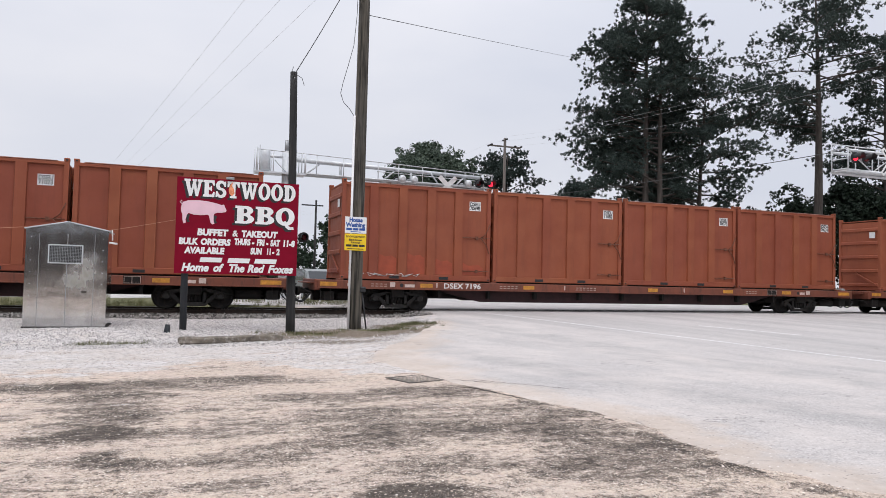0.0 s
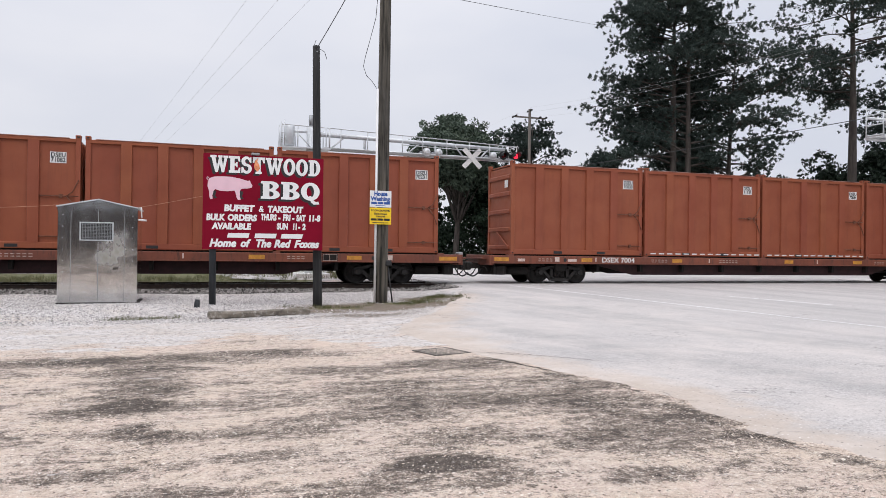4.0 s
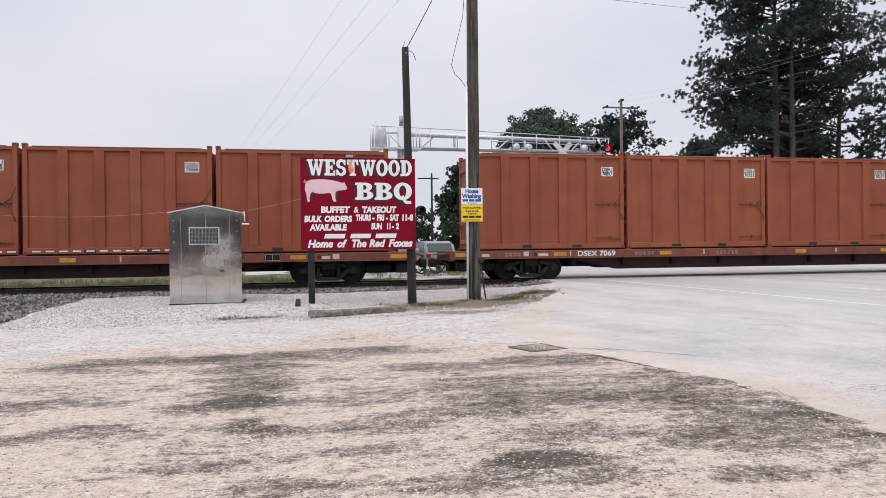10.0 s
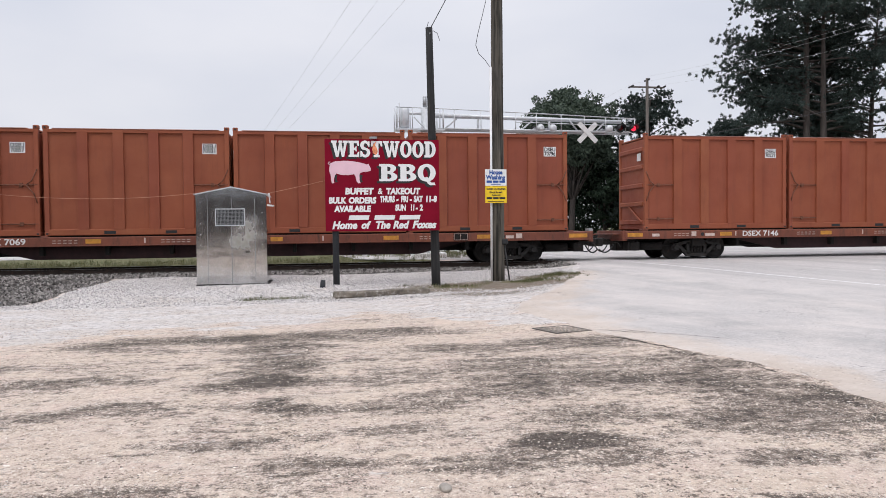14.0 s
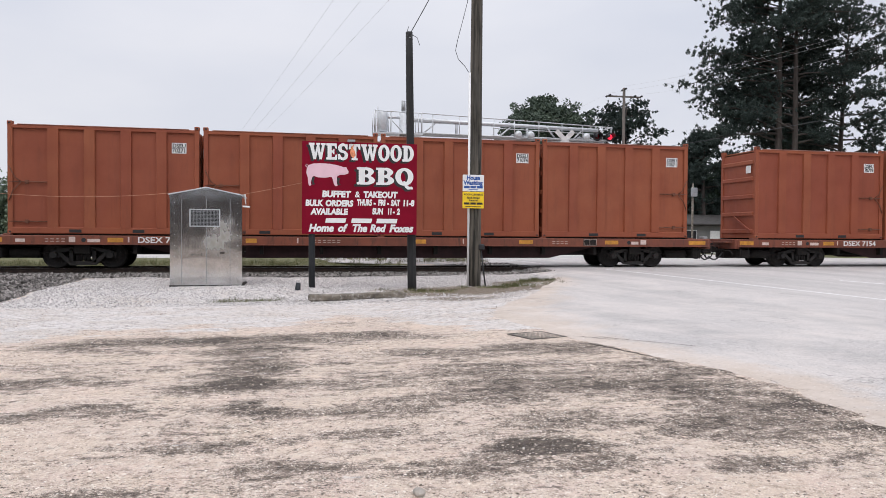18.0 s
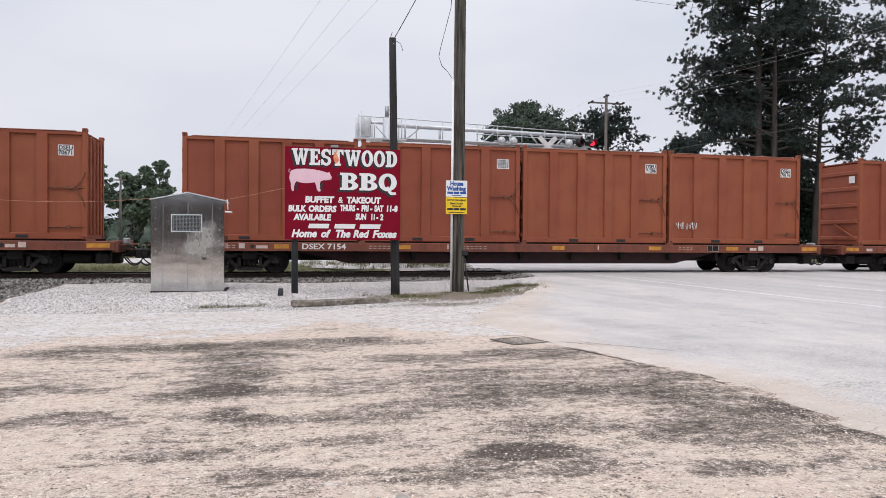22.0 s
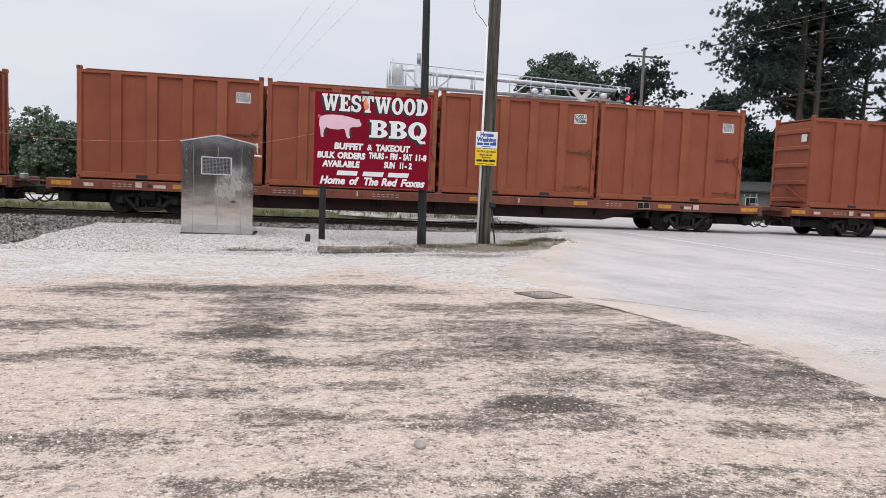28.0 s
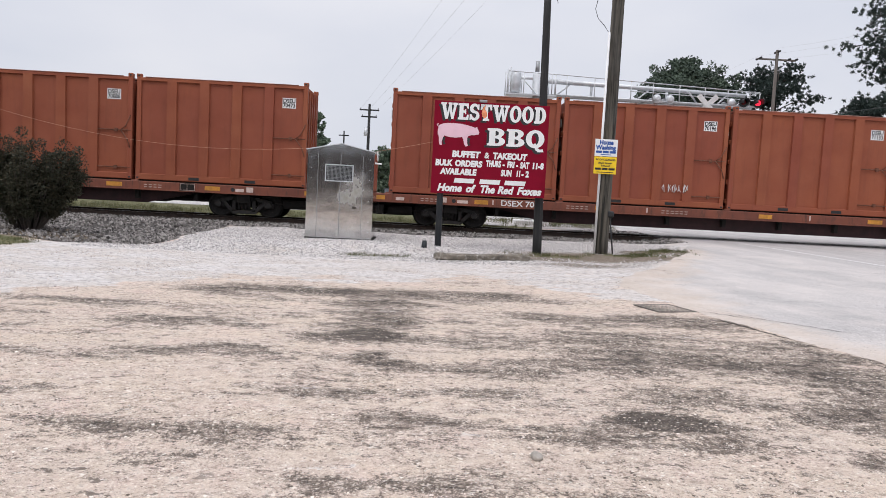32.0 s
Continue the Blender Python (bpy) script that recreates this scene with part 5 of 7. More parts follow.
def serif_word(text, u0, u1, v, cap, shadow):
    """Heavy painted capitals with slab serifs, one after another, each with a black drop shadow."""
    gap = 0.05
    total = sum(glyph(c)[1] for c in text) + gap * (len(text) - 1)
    k, u = (u1 - u0) / total, u0
    for c in text:
        loops, w = glyph(c)
        for name, mat, y, du in (("letter", "white_sign", -0.0265, 0.0), ("shadow", "black", -0.0235, -shadow)):
            for group in ([loops[:2], loops[2:]] if c == "Q" else [loops]):
                cu = bpy.data.curves.new(name, "CURVE")
                cu.dimensions, cu.fill_mode, cu.extrude = "2D", "BOTH", 0.001
                for pts in group:
                    sp = cu.splines.new("POLY")
                    sp.points.add(len(pts) - 1)
                    sp.use_cyclic_u = True
                    for q, (px, pz) in enumerate(pts):
                        sp.points[q].co = (px * k, pz * cap, 0, 1)
                me = bpy.data.meshes.new_from_object(bpy.data.objects.new(name, cu))
                me.transform(upright(u + du, y - (0.001 if len(group) == 1 and c == "Q" else 0), v + du * 0.85))
                me.materials.clear()
                me.materials.append(M[mat])
                new(name, me).parent = board
        u += (w + gap) * k


serif_word("WESTWOOD", 0.17, 2.96, 1.965, 0.43, 0.06)
serif_word("BBQ", 1.43, 2.97, 1.325, 0.46, 0.065)
for v, cap, shear, line in ((0.985, 0.155, 0.08, (("BUFFET", 0.52, 1.28), ("&", 1.38, 1.51), ("TAKEOUT", 1.61, 2.53))),
                            (0.745, 0.150, 0.08, (("BULK", 0.09, 0.55), ("ORDERS", 0.61, 1.34))),
                            (0.775, 0.150, 0.08, (("THURS", 1.44, 1.84), ("-", 1.88, 1.94), ("FRI", 2.0, 2.2), ("-", 2.24, 2.30), ("SAT", 2.35, 2.60), ("11-8", 2.66, 2.96))),
                            (0.520, 0.150, 0.08, (("AVAILABLE", 0.24, 1.22),)),
                            (0.545, 0.150, 0.08, (("SUN", 1.85, 2.14), ("11", 2.25, 2.35), ("-", 2.40, 2.46), ("2", 2.51, 2.60))),
                            (0.070, 0.190, 0.25, (("Home", 0.17, 0.83), ("of", 0.93, 1.19), ("The", 1.30, 1.69), ("Red", 1.78, 2.22), ("Foxes", 2.30, 2.96)))):
    for word, u0, u1 in line:
        words(word, u0, u1, v, cap, shear=shear, bold=0.004 if word == "&" else 0.013)
for u0, u1 in ((0.60, 1.13), (1.28, 1.82), (1.95, 2.50)):
    bm = B()
    add_prism(bm, [(u0, 0.30), (u0 + 0.03, 0.42), (u1 + 0.03, 0.42), (u1, 0.30)], -0.026, -0.022)
    part("blank_bar", bm, M["white_sign"], board)
PIG = [(0.12, 1.70), (0.15, 1.80), (0.28, 1.85), (0.50, 1.865), (0.72, 1.855), (0.90, 1.825), (1.00, 1.80), (1.06, 1.78), (1.10, 1.77), (1.15, 1.79), (1.17, 1.73), (1.19, 1.70), (1.215, 1.655), (1.20, 1.60), (1.10, 1.575), (1.00, 1.57), (0.93, 1.545), (0.905, 1.50), (0.905, 1.36), (0.93, 1.285), (0.87, 1.265), (0.83, 1.32), (0.80, 1.45), (0.77, 1.51), (0.60, 1.485), (0.42, 1.49), (0.30, 1.53), (0.26, 1.48), (0.23, 1.36), (0.24, 1.28), (0.185, 1.265), (0.16, 1.34), (0.15, 1.48), (0.11, 1.60)]
part("pig_picture", add_prism(B(), PIG, -0.027, -0.022), M["pink"], board, "pink painted pig shape")
PIG_SH = [(0.24, 1.50), (0.33, 1.49), (0.30, 1.36), (0.345, 1.31), (0.27, 1.29), (0.25, 1.38)]
for du in (0.0, 0.66):
    part("pig_shadow", add_prism(B(), [(x + du, z) for x, z in PIG_SH], -0.0255, -0.0215), M["black"], board)
part("pig_tail", path_tube([(0.13, -0.025, 1.75), (0.09, -0.025, 1.80), (0.11, -0.025, 1.84), (0.14, -0.025, 1.81)], 0.012, 5), M["pink"], board)
FLAME = [(1.27, 2.07), (1.34, 2.02), (1.40, 2.10), (1.38, 2.20), (1.33, 2.28), (1.36, 2.40), (1.28, 2.30), (1.25, 2.18)]
part("flame_picture", add_prism(B(), FLAME, -0.031, -0.027), M["flame"], board, "small painted orange flame")
lampbox = box(1.18, -0.10, SH + 0.0, 1.38, 0.02, SH + 0.06, 0.01)
part("sign_lamp", lampbox, M["alu_dull"], sign)

tall_post = empty("wooden_pole", pose(3.06, 19.52, 0.06), "dark weathered wooden pole that carries one side of the sign", "pole")
bm = B()
sweep(bm, [(-0.013 * k, 0, -0.3 + k * 0.733) for k in range(11)], [0.125 - 0.003 * k for k in range(11)], 16)
part("shaft", bm, M["pole_dark"], tall_post)
part("eye_bolt", tube((-0.12, -0.1, 6.86), (-0.12, 0.25, 6.90), 0.02, seg=6), M["alu_dull"], tall_post)
part("wire_tail", path_tube([(-0.12, -0.12, 6.93), (-0.21, -0.16, 7.0), (-0.17, -0.2, 7.13)], 0.008, 5), M["cable"], tall_post)
part("wire_tail", path_tube([(-0.04, -0.10, 6.93), (0.07, -0.16, 6.85), (0.13, -0.18, 6.65)], 0.008, 5), M["cable"], tall_post)

pole = empty("utility_pole", pose(4.93, 20.05, 0.08), "thick grey weathered wooden utility pole with a white conduit", "utility pole")
bm = B()
sweep(bm, [(0.003 * k, 0, -0.4 + k * 0.9) for k in range(16)], [0.195 - 0.0035 * k for k in range(16)], 22)
part("shaft", bm, M["pole"], pole)
part("conduit", tube((-0.205, -0.11, -0.1), (-0.19, -0.11, 6.1), 0.034, seg=12), M["white_sign"], pole, "pale conduit strapped to the shaft")
part("loose_wire", path_tube([(-0.2, -0.07, 6.1), (-0.34, -0.1, 6.28), (-0.52, -0.1, 6.45), (-0.61, -0.1, 6.70), (-0.55, -0.1, 7.0), (-0.42, -0.1, 7.5), (-0.27, -0.1, 8.1), (-0.2, -0.1, 9.0), (-0.16, -0.1, 11.5)], 0.008, 6), M["cable"], pole)
part("crossarm", box(-1.3, -0.2, 12.2, 1.3, -0.08, 12.35, 0.01), M["pole"], pole)

for z0, mat, label in ((2.79, "white_sign", "white plastic yard sign with blue lettering nailed to the pole"), (2.31, "yellow", "yellow plastic yard sign with black lettering nailed to the pole")):
    ys = empty("yard_sign", pose(4.525, 19.815, z0 + 0.03), label, "sign", "signs on the pole")
    pn = part("panel", box(0, -0.006, 0, 0.62, 0.006, 0.465, 0.003), M[mat], ys)
    if mat == "white_sign":
        for text, u0, u1, v, cap in (("House", 0.12, 0.50, 0.325, 0.115), ("Washing", 0.03, 0.59, 0.185, 0.115)):
            lettering("lettering", text, cap / 0.7, M["blue"], pn, upright(u0, -0.008, v), "LEFT", 0.008, width=u1 - u0)
        for u0, u1, v0, v1 in ((0.04, 0.20, 0.085, 0.15), (0.225, 0.385, 0.085, 0.15), (0.41, 0.58, 0.085, 0.15), (0.17, 0.45, 0.035, 0.055)):
            part("blank_bar", box(u0, -0.009, v0, u1, -0.005, v1), M["blue"], pn)
    else:
        for text, u0, u1, v, cap in (("ROOF CLEANING", 0.04, 0.58, 0.365, 0.05), ("Black Streak", 0.12, 0.50, 0.275, 0.05), ("Removal", 0.19, 0.43, 0.20, 0.05)):
            lettering("lettering", text, cap / 0.7, M["black"], pn, upright(u0, -0.008, v), "LEFT", 0.002, width=u1 - u0)
        for u0, u1, v0, v1 in ((0.04, 0.20, 0.105, 0.165), (0.225, 0.385, 0.105, 0.165), (0.41, 0.58, 0.105, 0.165), (0.08, 0.54, 0.035, 0.055)):
            part("blank_bar", box(u0, -0.009, v0, u1, -0.005, v1), M["black"], pn)

# small black box on a stake by the pole
stake = empty("stake_light", pose(5.2, 19.95, g(5.2, 19.95)), "small black box on a thin stake beside the pole", "stake light")
part("stake", tube((0.06, 0, -0.1), (-0.10, 0, 1.08), 0.022, seg=8), M["cable"], stake)
part("box", box(-0.19, -0.09, 1.03, 0.0, 0.07, 1.2, 0.03), M["black"], stake)

# sheet metal shed
shed = empty("metal_shed", pose(-3.48, 20.98, 0.085), "small galvanised sheet-metal shed with a pitched roof standing on gravel", "shed")
SWD, SD, EH, RH = 1.92, 1.5, 2.56, 2.76
front = B()
add_prism(front, [(0, 0.05), (SWD / 2, 0.05), (SWD / 2, RH - 0.02), (0, EH)], 0, 0.03)
part("front_panel", front, M["zinc"], shed)
part("front_panel", add_prism(B(), [(SWD / 2, 0.05), (SWD, 0.05), (SWD, EH), (SWD / 2, RH - 0.02)], 0, 0.03), M["zinc"], shed)
part("gable", add_prism(B(), [(-0.01, EH - 0.11), (SWD + 0.01, EH - 0.11), (SWD + 0.01, EH), (SWD / 2, RH), (-0.01, EH)], -0.022, 0.0), M["zinc"], shed)
part("seam", box(SWD / 2 - 0.006, -0.016, 0.05, SWD / 2 + 0.006, 0.001, RH - 0.05), M["alu_dull"], shed)
for x in (0.31, 1.60):
    part("seam", box(x - 0.005, -0.006, 0.05, x + 0.005, 0.0, EH - 0.06), M["alu_dull"], shed)
for x in (0.0, SWD - 0.03):
    part("side_panel", box(x, 0.03, 0.05, x + 0.03, SD, EH, 0.004), M["zinc"], shed)
part("back_panel", add_prism(B(), [(0, 0.05), (SWD, 0.05), (SWD, EH), (SWD / 2, RH), (0, EH)], SD, SD + 0.03), M["zinc"], shed)
for s in (-1, 1):
    a = math.degrees(math.atan2(RH - EH, SWD / 2))
    part("roof_sheet", box(-0.02 if s > 0 else -SWD / 2 - 0.06, -0.07, 0.0, SWD / 2 + 0.06 if s > 0 else 0.02, SD + 0.06, 0.025, 0.004, pose(SWD / 2, 0, RH + 0.0, 0, s * a, 0)), M["steel_white"], shed)
part("base_skid", box(-0.03, -0.03, -0.04, SWD + 0.06, SD + 0.02, 0.05, 0.01), M["frame_dark"], shed)
# black slab on the closed panel stands for the unlit inside
vent = part("vent", box(0.54, -0.02, 1.70, 1.31, 0.0, 2.15), M["black"], shed, "wire mesh vent")
for x0, z0, x1, z1 in ((0.52, 1.68, 1.33, 1.705), (0.52, 2.145, 1.33, 2.17), (0.52, 1.705, 0.545, 2.145), (1.305, 1.705, 1.33, 2.145)):
    part("vent_frame", box(x0, -0.05, z0, x1, 0.0, z1, 0.004), M["steel_white"], vent)
for x in (0.12, 1.80):
    for k in range(8):
        part("screw", tube((x, 0.002, 0.25 + k * 0.3), (x, -0.012, 0.25 + k * 0.3), 0.013, 0.009, 8), M["steel_white"], shed)
grid = B()
for k in range(21):
    x = 0.55 + k * 0.0375
    add_box(grid, x - 0.004, -0.04, 1.71, x + 0.004, -0.032, 2.14)
for k in range(12):
    z = 1.72 + k * 0.0375
    add_box(grid, 0.55, -0.044, z - 0.004, 1.30, -0.036, z + 0.004)
part("mesh", grid, M["alu_dull"], vent)
part("latch", box(1.33, -0.03, 0.92, 1.45, 0.0, 0.98, 0.008), M["iron"], shed)
part("insulator", path_tube([(SWD, 0.1, 2.55), (SWD + 0.08, 0.0, 2.60), (SWD + 0.10, 0.0, 2.32)], 0.02, 6), M["white"], shed)
part("insulator", tube((SWD + 0.02, -0.02, 2.26), (SWD + 0.22, -0.02, 2.24), 0.025, seg=8), M["white"], shed, "white ceramic insulator")

# timber kerb, stump, drain grate
log_ = empty("timber_log", pose(0.22, 16.95, g(1.2, 17.2) + 0.005), "long weathered timber lying on the gravel before the sign", "timber")
beam = box(0, -0.10, -0.015, 2.36, 0.10, 0.145, 0.035)
bmesh.ops.subdivide_edges(beam, edges=[e for e in beam.edges if e.calc_length() > 1.0], cuts=12)
for v in beam.verts:
    v.co += Vector((0, 0.022 * noise.noise(v.co * 2.3), 0.020 * noise.noise(v.co * 2.7 + Vector((5, 0, 0)))))
bmesh.ops.transform(beam, matrix=pose(0, 0, 0, 0, -0.4, 11), verts=beam.verts)
part("beam", beam, M["timber"], log_)
stump = empty("wooden_stub", pose(-0.03, 18.65, g(-0.03, 18.65)), "short broken wooden stub in the gravel", "post stub")
part("stub", tube((0, 0, -0.1), (0.02, 0, 0.19), 0.08, 0.06, 9), M["post_dark"], stump)
grate = empty("drain_grate", pose(3.68, 10.87, g(3.68, 10.87) + 0.002, 0, 0, 17), "rusty iron drain grate set in broken asphalt", "drain grate")
for x0, y0, x1, y1 in ((-0.34, -0.34, 0.34, -0.305), (-0.34, 0.305, 0.34, 0.34), (-0.34, -0.305, -0.305, 0.305), (0.305, -0.305, 0.34, 0.305)):
    part("frame", box(x0, y0, -0.05, x1, y1, 0.006, 0.004), M["iron"], grate)
# shallow black slab: the darkness of the depth is its colour
part("pit", box(-0.304, -0.304, -0.05, 0.304, 0.304, -0.006), M["black"], grate)
for k in range(9):
    x = -0.27 + k * 0.0675
    part("bar", box(x - 0.011, -0.304, -0.005, x + 0.011, 0.304, 0.003), M["grate_iron"], grate)
for y in (-0.20, -0.10, 0.0, 0.10, 0.20):
    part("cross_bar", box(-0.304, y - 0.009, -0.005, 0.304, y + 0.009, 0.0025), M["grate_iron"], grate)
rock = B()
bmesh.ops.create_icosphere(rock, subdivisions=2, radius=0.040)
for v in rock.verts:
    v.co *= 1 + 0.35 * noise.noise(v.co * 18)
    v.co.z *= 0.75
tagged(mesh_ob("stone", rock, M["field_stone"]), "fist-sized grey-brown stone lying on the lot", "stone").location = (0.68, 4.31, g(0.68, 4.31) + 0.02)


# ---- crossing signals ----
def flasher(parent, x, y, z, lit, facing=-1):
    """A pair's single hooded lamp on a round black target."""
    unit = part("target", add_lathe(B(), [(0.205, -0.01), (0.215, 0.0), (0.205, 0.012)], pose(x, y, z, 90, 0, 0), 24), M["black"], parent, "round black signal target")
    lens = add_lathe(B(), [(0.125, 0.0), (0.112, 0.03), (0.06, 0.05), (0.01, 0.055)], pose(x, y + facing * 0.02, z, 90 if facing < 0 else -90, 0, 0), 20)
    part("lens", lens, M["red_lamp"] if lit else M["red_lens"], unit, "lit red lens" if lit else "dark red lens")
    hood = B()
    n = 14
    ring = []
    for d in (0.0, facing * 0.36):
        ring.append([hood.verts.new((x + 0.145 * math.cos(a), y + facing * 0.012 + d, z + 0.145 * math.sin(a) + (0.02 if d else 0))) for a in [math.radians(-25 + k * 230 / n) for k in range(n + 1)]])
    for k in range(n):
        hood.faces.new((ring[0][k], ring[0][k + 1], ring[1][k + 1], ring[1][k]))
    ob = part("hood", hood, M["black"], unit)
    mod = ob.modifiers.new("solid", "SOLIDIFY")
    mod.thickness = 0.012
    part("housing", tube((x, y - facing * 0.01, z), (x, y - facing * 0.16, z), 0.15, 0.11, 16), M["alu_dull"], unit)


def cantilever(name, x_tip, x_mast, y, z_low, z_high, lit, depth=0.75, rail=0.35, chord=0.055):
    """Walkway truss on a mast over the road, with flashers and a crossbuck."""
    root = empty(name, pose(0, y, 0), "white galvanised signal cantilever over the road with red flashers", "signal cantilever", "crossing signals")
    d = 1 if x_mast > x_tip else -1
    L = abs(x_mast - x_tip)
    for zz in (z_low, z_high):
        for yy in (-depth / 2, depth / 2):
            part("chord", tube((x_tip, yy, zz), (x_mast, yy, zz), 0.07 if zz == z_low else chord, seg=10), M["steel_white"], root)
    n = int(L / 1.25)
    for k in range(n + 1):
        x = x_tip + d * L * k / n
        for yy in (-depth / 2, depth / 2):
            part("strut", tube((x, yy, z_low), (x, yy, z_high + (rail if yy > 0 else 0.06)), 0.025, seg=6), M["steel_white"], root)
        part("cross_strut", tube((x, -depth / 2, z_low), (x, depth / 2, z_low), 0.025, seg=6), M["steel_white"], root)
        if k < n:
            x2 = x_tip + d * L * (k + 1) / n
            a, b = (z_low, z_high) if k % 2 else (z_high, z_low)
            part("brace", tube((x, -depth / 2, a), (x2, -depth / 2, b), 0.025, seg=6), M["steel_white"], root)
    walk_ = B()
    add_box(walk_, min(x_tip, x_mast), -depth / 2 + 0.05, z_low + 0.05, max(x_tip, x_mast), depth / 2 - 0.05, z_low + 0.08)
    part("walkway", walk_, M["steel_white"], root)
    if rail > 0.2:
        part("handrail", tube((x_tip, depth / 2, z_high + rail), (x_mast, depth / 2, z_high + rail), 0.022, seg=6), M["steel_white"], root)
    part("mast", tube((x_mast + d * 0.25, 0, g(x_mast, y) - 0.2), (x_mast + d * 0.25, 0, z_high + 0.75), 0.19, 0.17, 16), M["steel_white"], root)
    return root, d


def boom_z(x):
    return 6.88 - 0.019 * (x - 4.75)


c1 = empty("signal_cantilever", pose(0, 33.0, 0), "white galvanised pipe boom signal cantilever with railed walkway and red flashers", "signal cantilever", "crossing signals")
part("mast", tube((4.75, 0, -0.2), (4.75, 0, 7.2), 0.21, 0.19, 18), M["steel_white"], c1)
part("mast_top", tube((4.75, 0, 7.2), (4.75, 0, 7.72), 0.10, 0.09, 12), M["alu_dull"], c1)
part("boom", tube((4.75, 0, boom_z(4.75)), (14.3, 0, boom_z(14.3)), 0.115, 0.085, 16), M["steel_white"], c1)
part("handrail", path_tube([(3.4, -0.42, 7.16), (5.5, -0.42, 7.12), (14.8, -0.42, 6.80), (14.8, 0.42, 6.80)], 0.024, 6), M["steel_white"], c1)
for y in (-0.40, 0.40):
    part("chord", tube((5.3, y, 6.22), (14.8, y, 6.16), 0.035, seg=8), M["steel_white"], c1)
part("mid_rail", tube((8.9, -0.42, 6.56), (14.8, -0.42, 6.44), 0.02, seg=6), M["steel_white"], c1)
part("walkway", box(5.3, -0.38, 6.20, 14.75, 0.38, 6.225), M["alu_dull"], c1, "steel walkway grating")
for x in (5.55, 6.05, 7.3, 8.95, 9.95, 11.15, 12.3, 13.35, 14.35, 14.8):
    part("strut", tube((x, -0.42, 6.17), (x, -0.42, 7.12 - 0.0344 * (x - 5.5)), 0.021, seg=6), M["steel_white"], c1)
for x in (7.25, 10.7):
    part("strut", tube((x, 0, 6.2), (x, 0, boom_z(x)), 0.06, seg=8), M["steel_white"], c1)
for x0, z0, x1, z1 in ((5.6, 6.2, 6.35, 6.84), (9.25, 6.2, 9.95, 6.76), (11.6, 6.74, 12.15, 6.2), (12.95, 6.2, 13.5, 6.70)):
    part("brace", tube((x0, -0.2, z0), (x1, 0, z1), 0.038, seg=6), M["steel_white"], c1)
for x, top in ((3.38, 7.26), (3.52, 7.36), (4.12, 7.16), (5.38, 7.12), (5.52, 7.12)):
    for y in (-0.42, 0.42):
        part("cage_post", tube((x, y, 6.2), (x, y, top), 0.024, seg=6), M["steel_white"], c1)
for z in (6.5, 6.8):
    part("cage_rail", tube((3.38, -0.42, z), (3.52, -0.42, z), 0.02, seg=6), M["steel_white"], c1)
part("cage_brace", tube((4.2, -0.3, 6.75), (4.7, -0.2, 6.25), 0.03, seg=6), M["steel_white"], c1)
part("back_arm", tube((3.8, 0, 6.95), (4.75, 0, 6.95), 0.07, seg=10), M["steel_white"], c1)
part("counterweight", add_lathe(B(), [(0.20, 6.28), (0.23, 6.32), (0.23, 7.14), (0.20, 7.18)], pose(3.8, 0, 0), 16), M["steel_white"], c1)
part("platform", box(3.35, -0.45, 6.14, 5.6, 0.45, 6.20), M["steel_white"], c1)
part("footing", box(4.1, -0.7, -0.1, 5.6, 0.7, 0.55, 0.03), M["line"], c1, "concrete footing")
for x, lit in ((14.05, False), (14.70, True)):
    flasher(c1, x, -0.5, 6.33, lit)
for x in (13.55, 10.15, 10.75):
    flasher(c1, x, 0.5, 6.30, False, 1)
for x in (10.15, 10.75, 13.55):
    part("back_housing", add_lathe(B(), [(0.20, -0.03), (0.17, 0.05), (0.08, 0.12)], pose(x, -0.42, 6.30, 90, 0, 0), 16), M["steel_white"], c1, "white back of a signal lamp")
cb = B()
for a, dy in ((45, 0.0), (-45, 0.026)):
    add_box(cb, -0.62, -0.012, -0.115, 0.62, 0.012, 0.115, 0, pose(12.45, -0.44 + dy, 6.12, 0, a, 0))
part("crossbuck", cb, M["white"], c1, "white crossbuck boards")

c2, d2 = cantilever("signal_cantilever", 24.6, 35.0, 21.0, 6.22, 7.02, True)
for x, lit in ((24.66, True), (25.24, False), (27.96, True), (28.56, False)):
    flasher(c2, x, -0.62, 6.68, lit)
for a, dy in ((50, 0.0), (-50, 0.026)):
    arm_ = part("crossbuck", add_box(B(), -0.66, -0.012, -0.10, 0.66, 0.012, 0.10, 0, pose(26.68, -0.55 + dy, 6.66, 0, a, 0)), M["white"], c2, "white crossbuck board")
    for u0, u1 in ((-0.58, -0.16), (0.16, 0.58)):
        part("blank_bar", add_box(B(), u0, -0.016, -0.035, u1, -0.011, 0.035, 0, pose(26.68, -0.55 + dy, 6.66, 0, a, 0)), M["black"], arm_)
for z in (6.3, 6.7, 7.1):
    part("end_rail", tube((24.6, -0.38, z), (24.6, 0.38, z), 0.025, seg=6), M["steel_white"], c2)

# low signal on a mast across the track
ms = empty("mast_signal", pose(4.85, 31.0, g(4.85, 31.0)), "short crossing signal mast with dark hooded lamps", "crossing signal", "crossing signals")
part("mast", tube((0, 0, 0), (0, 0, 3.4), 0.07, seg=12), M["alu_dull"], ms)
flasher(ms, 0.42, 0.15, 2.98, False, 1)
flasher(ms, 0.42, -0.15, 2.98, False)
part("arm", tube((-0.1, 0, 2.98), (0.45, 0, 2.98), 0.03, seg=8), M["alu_dull"], ms)


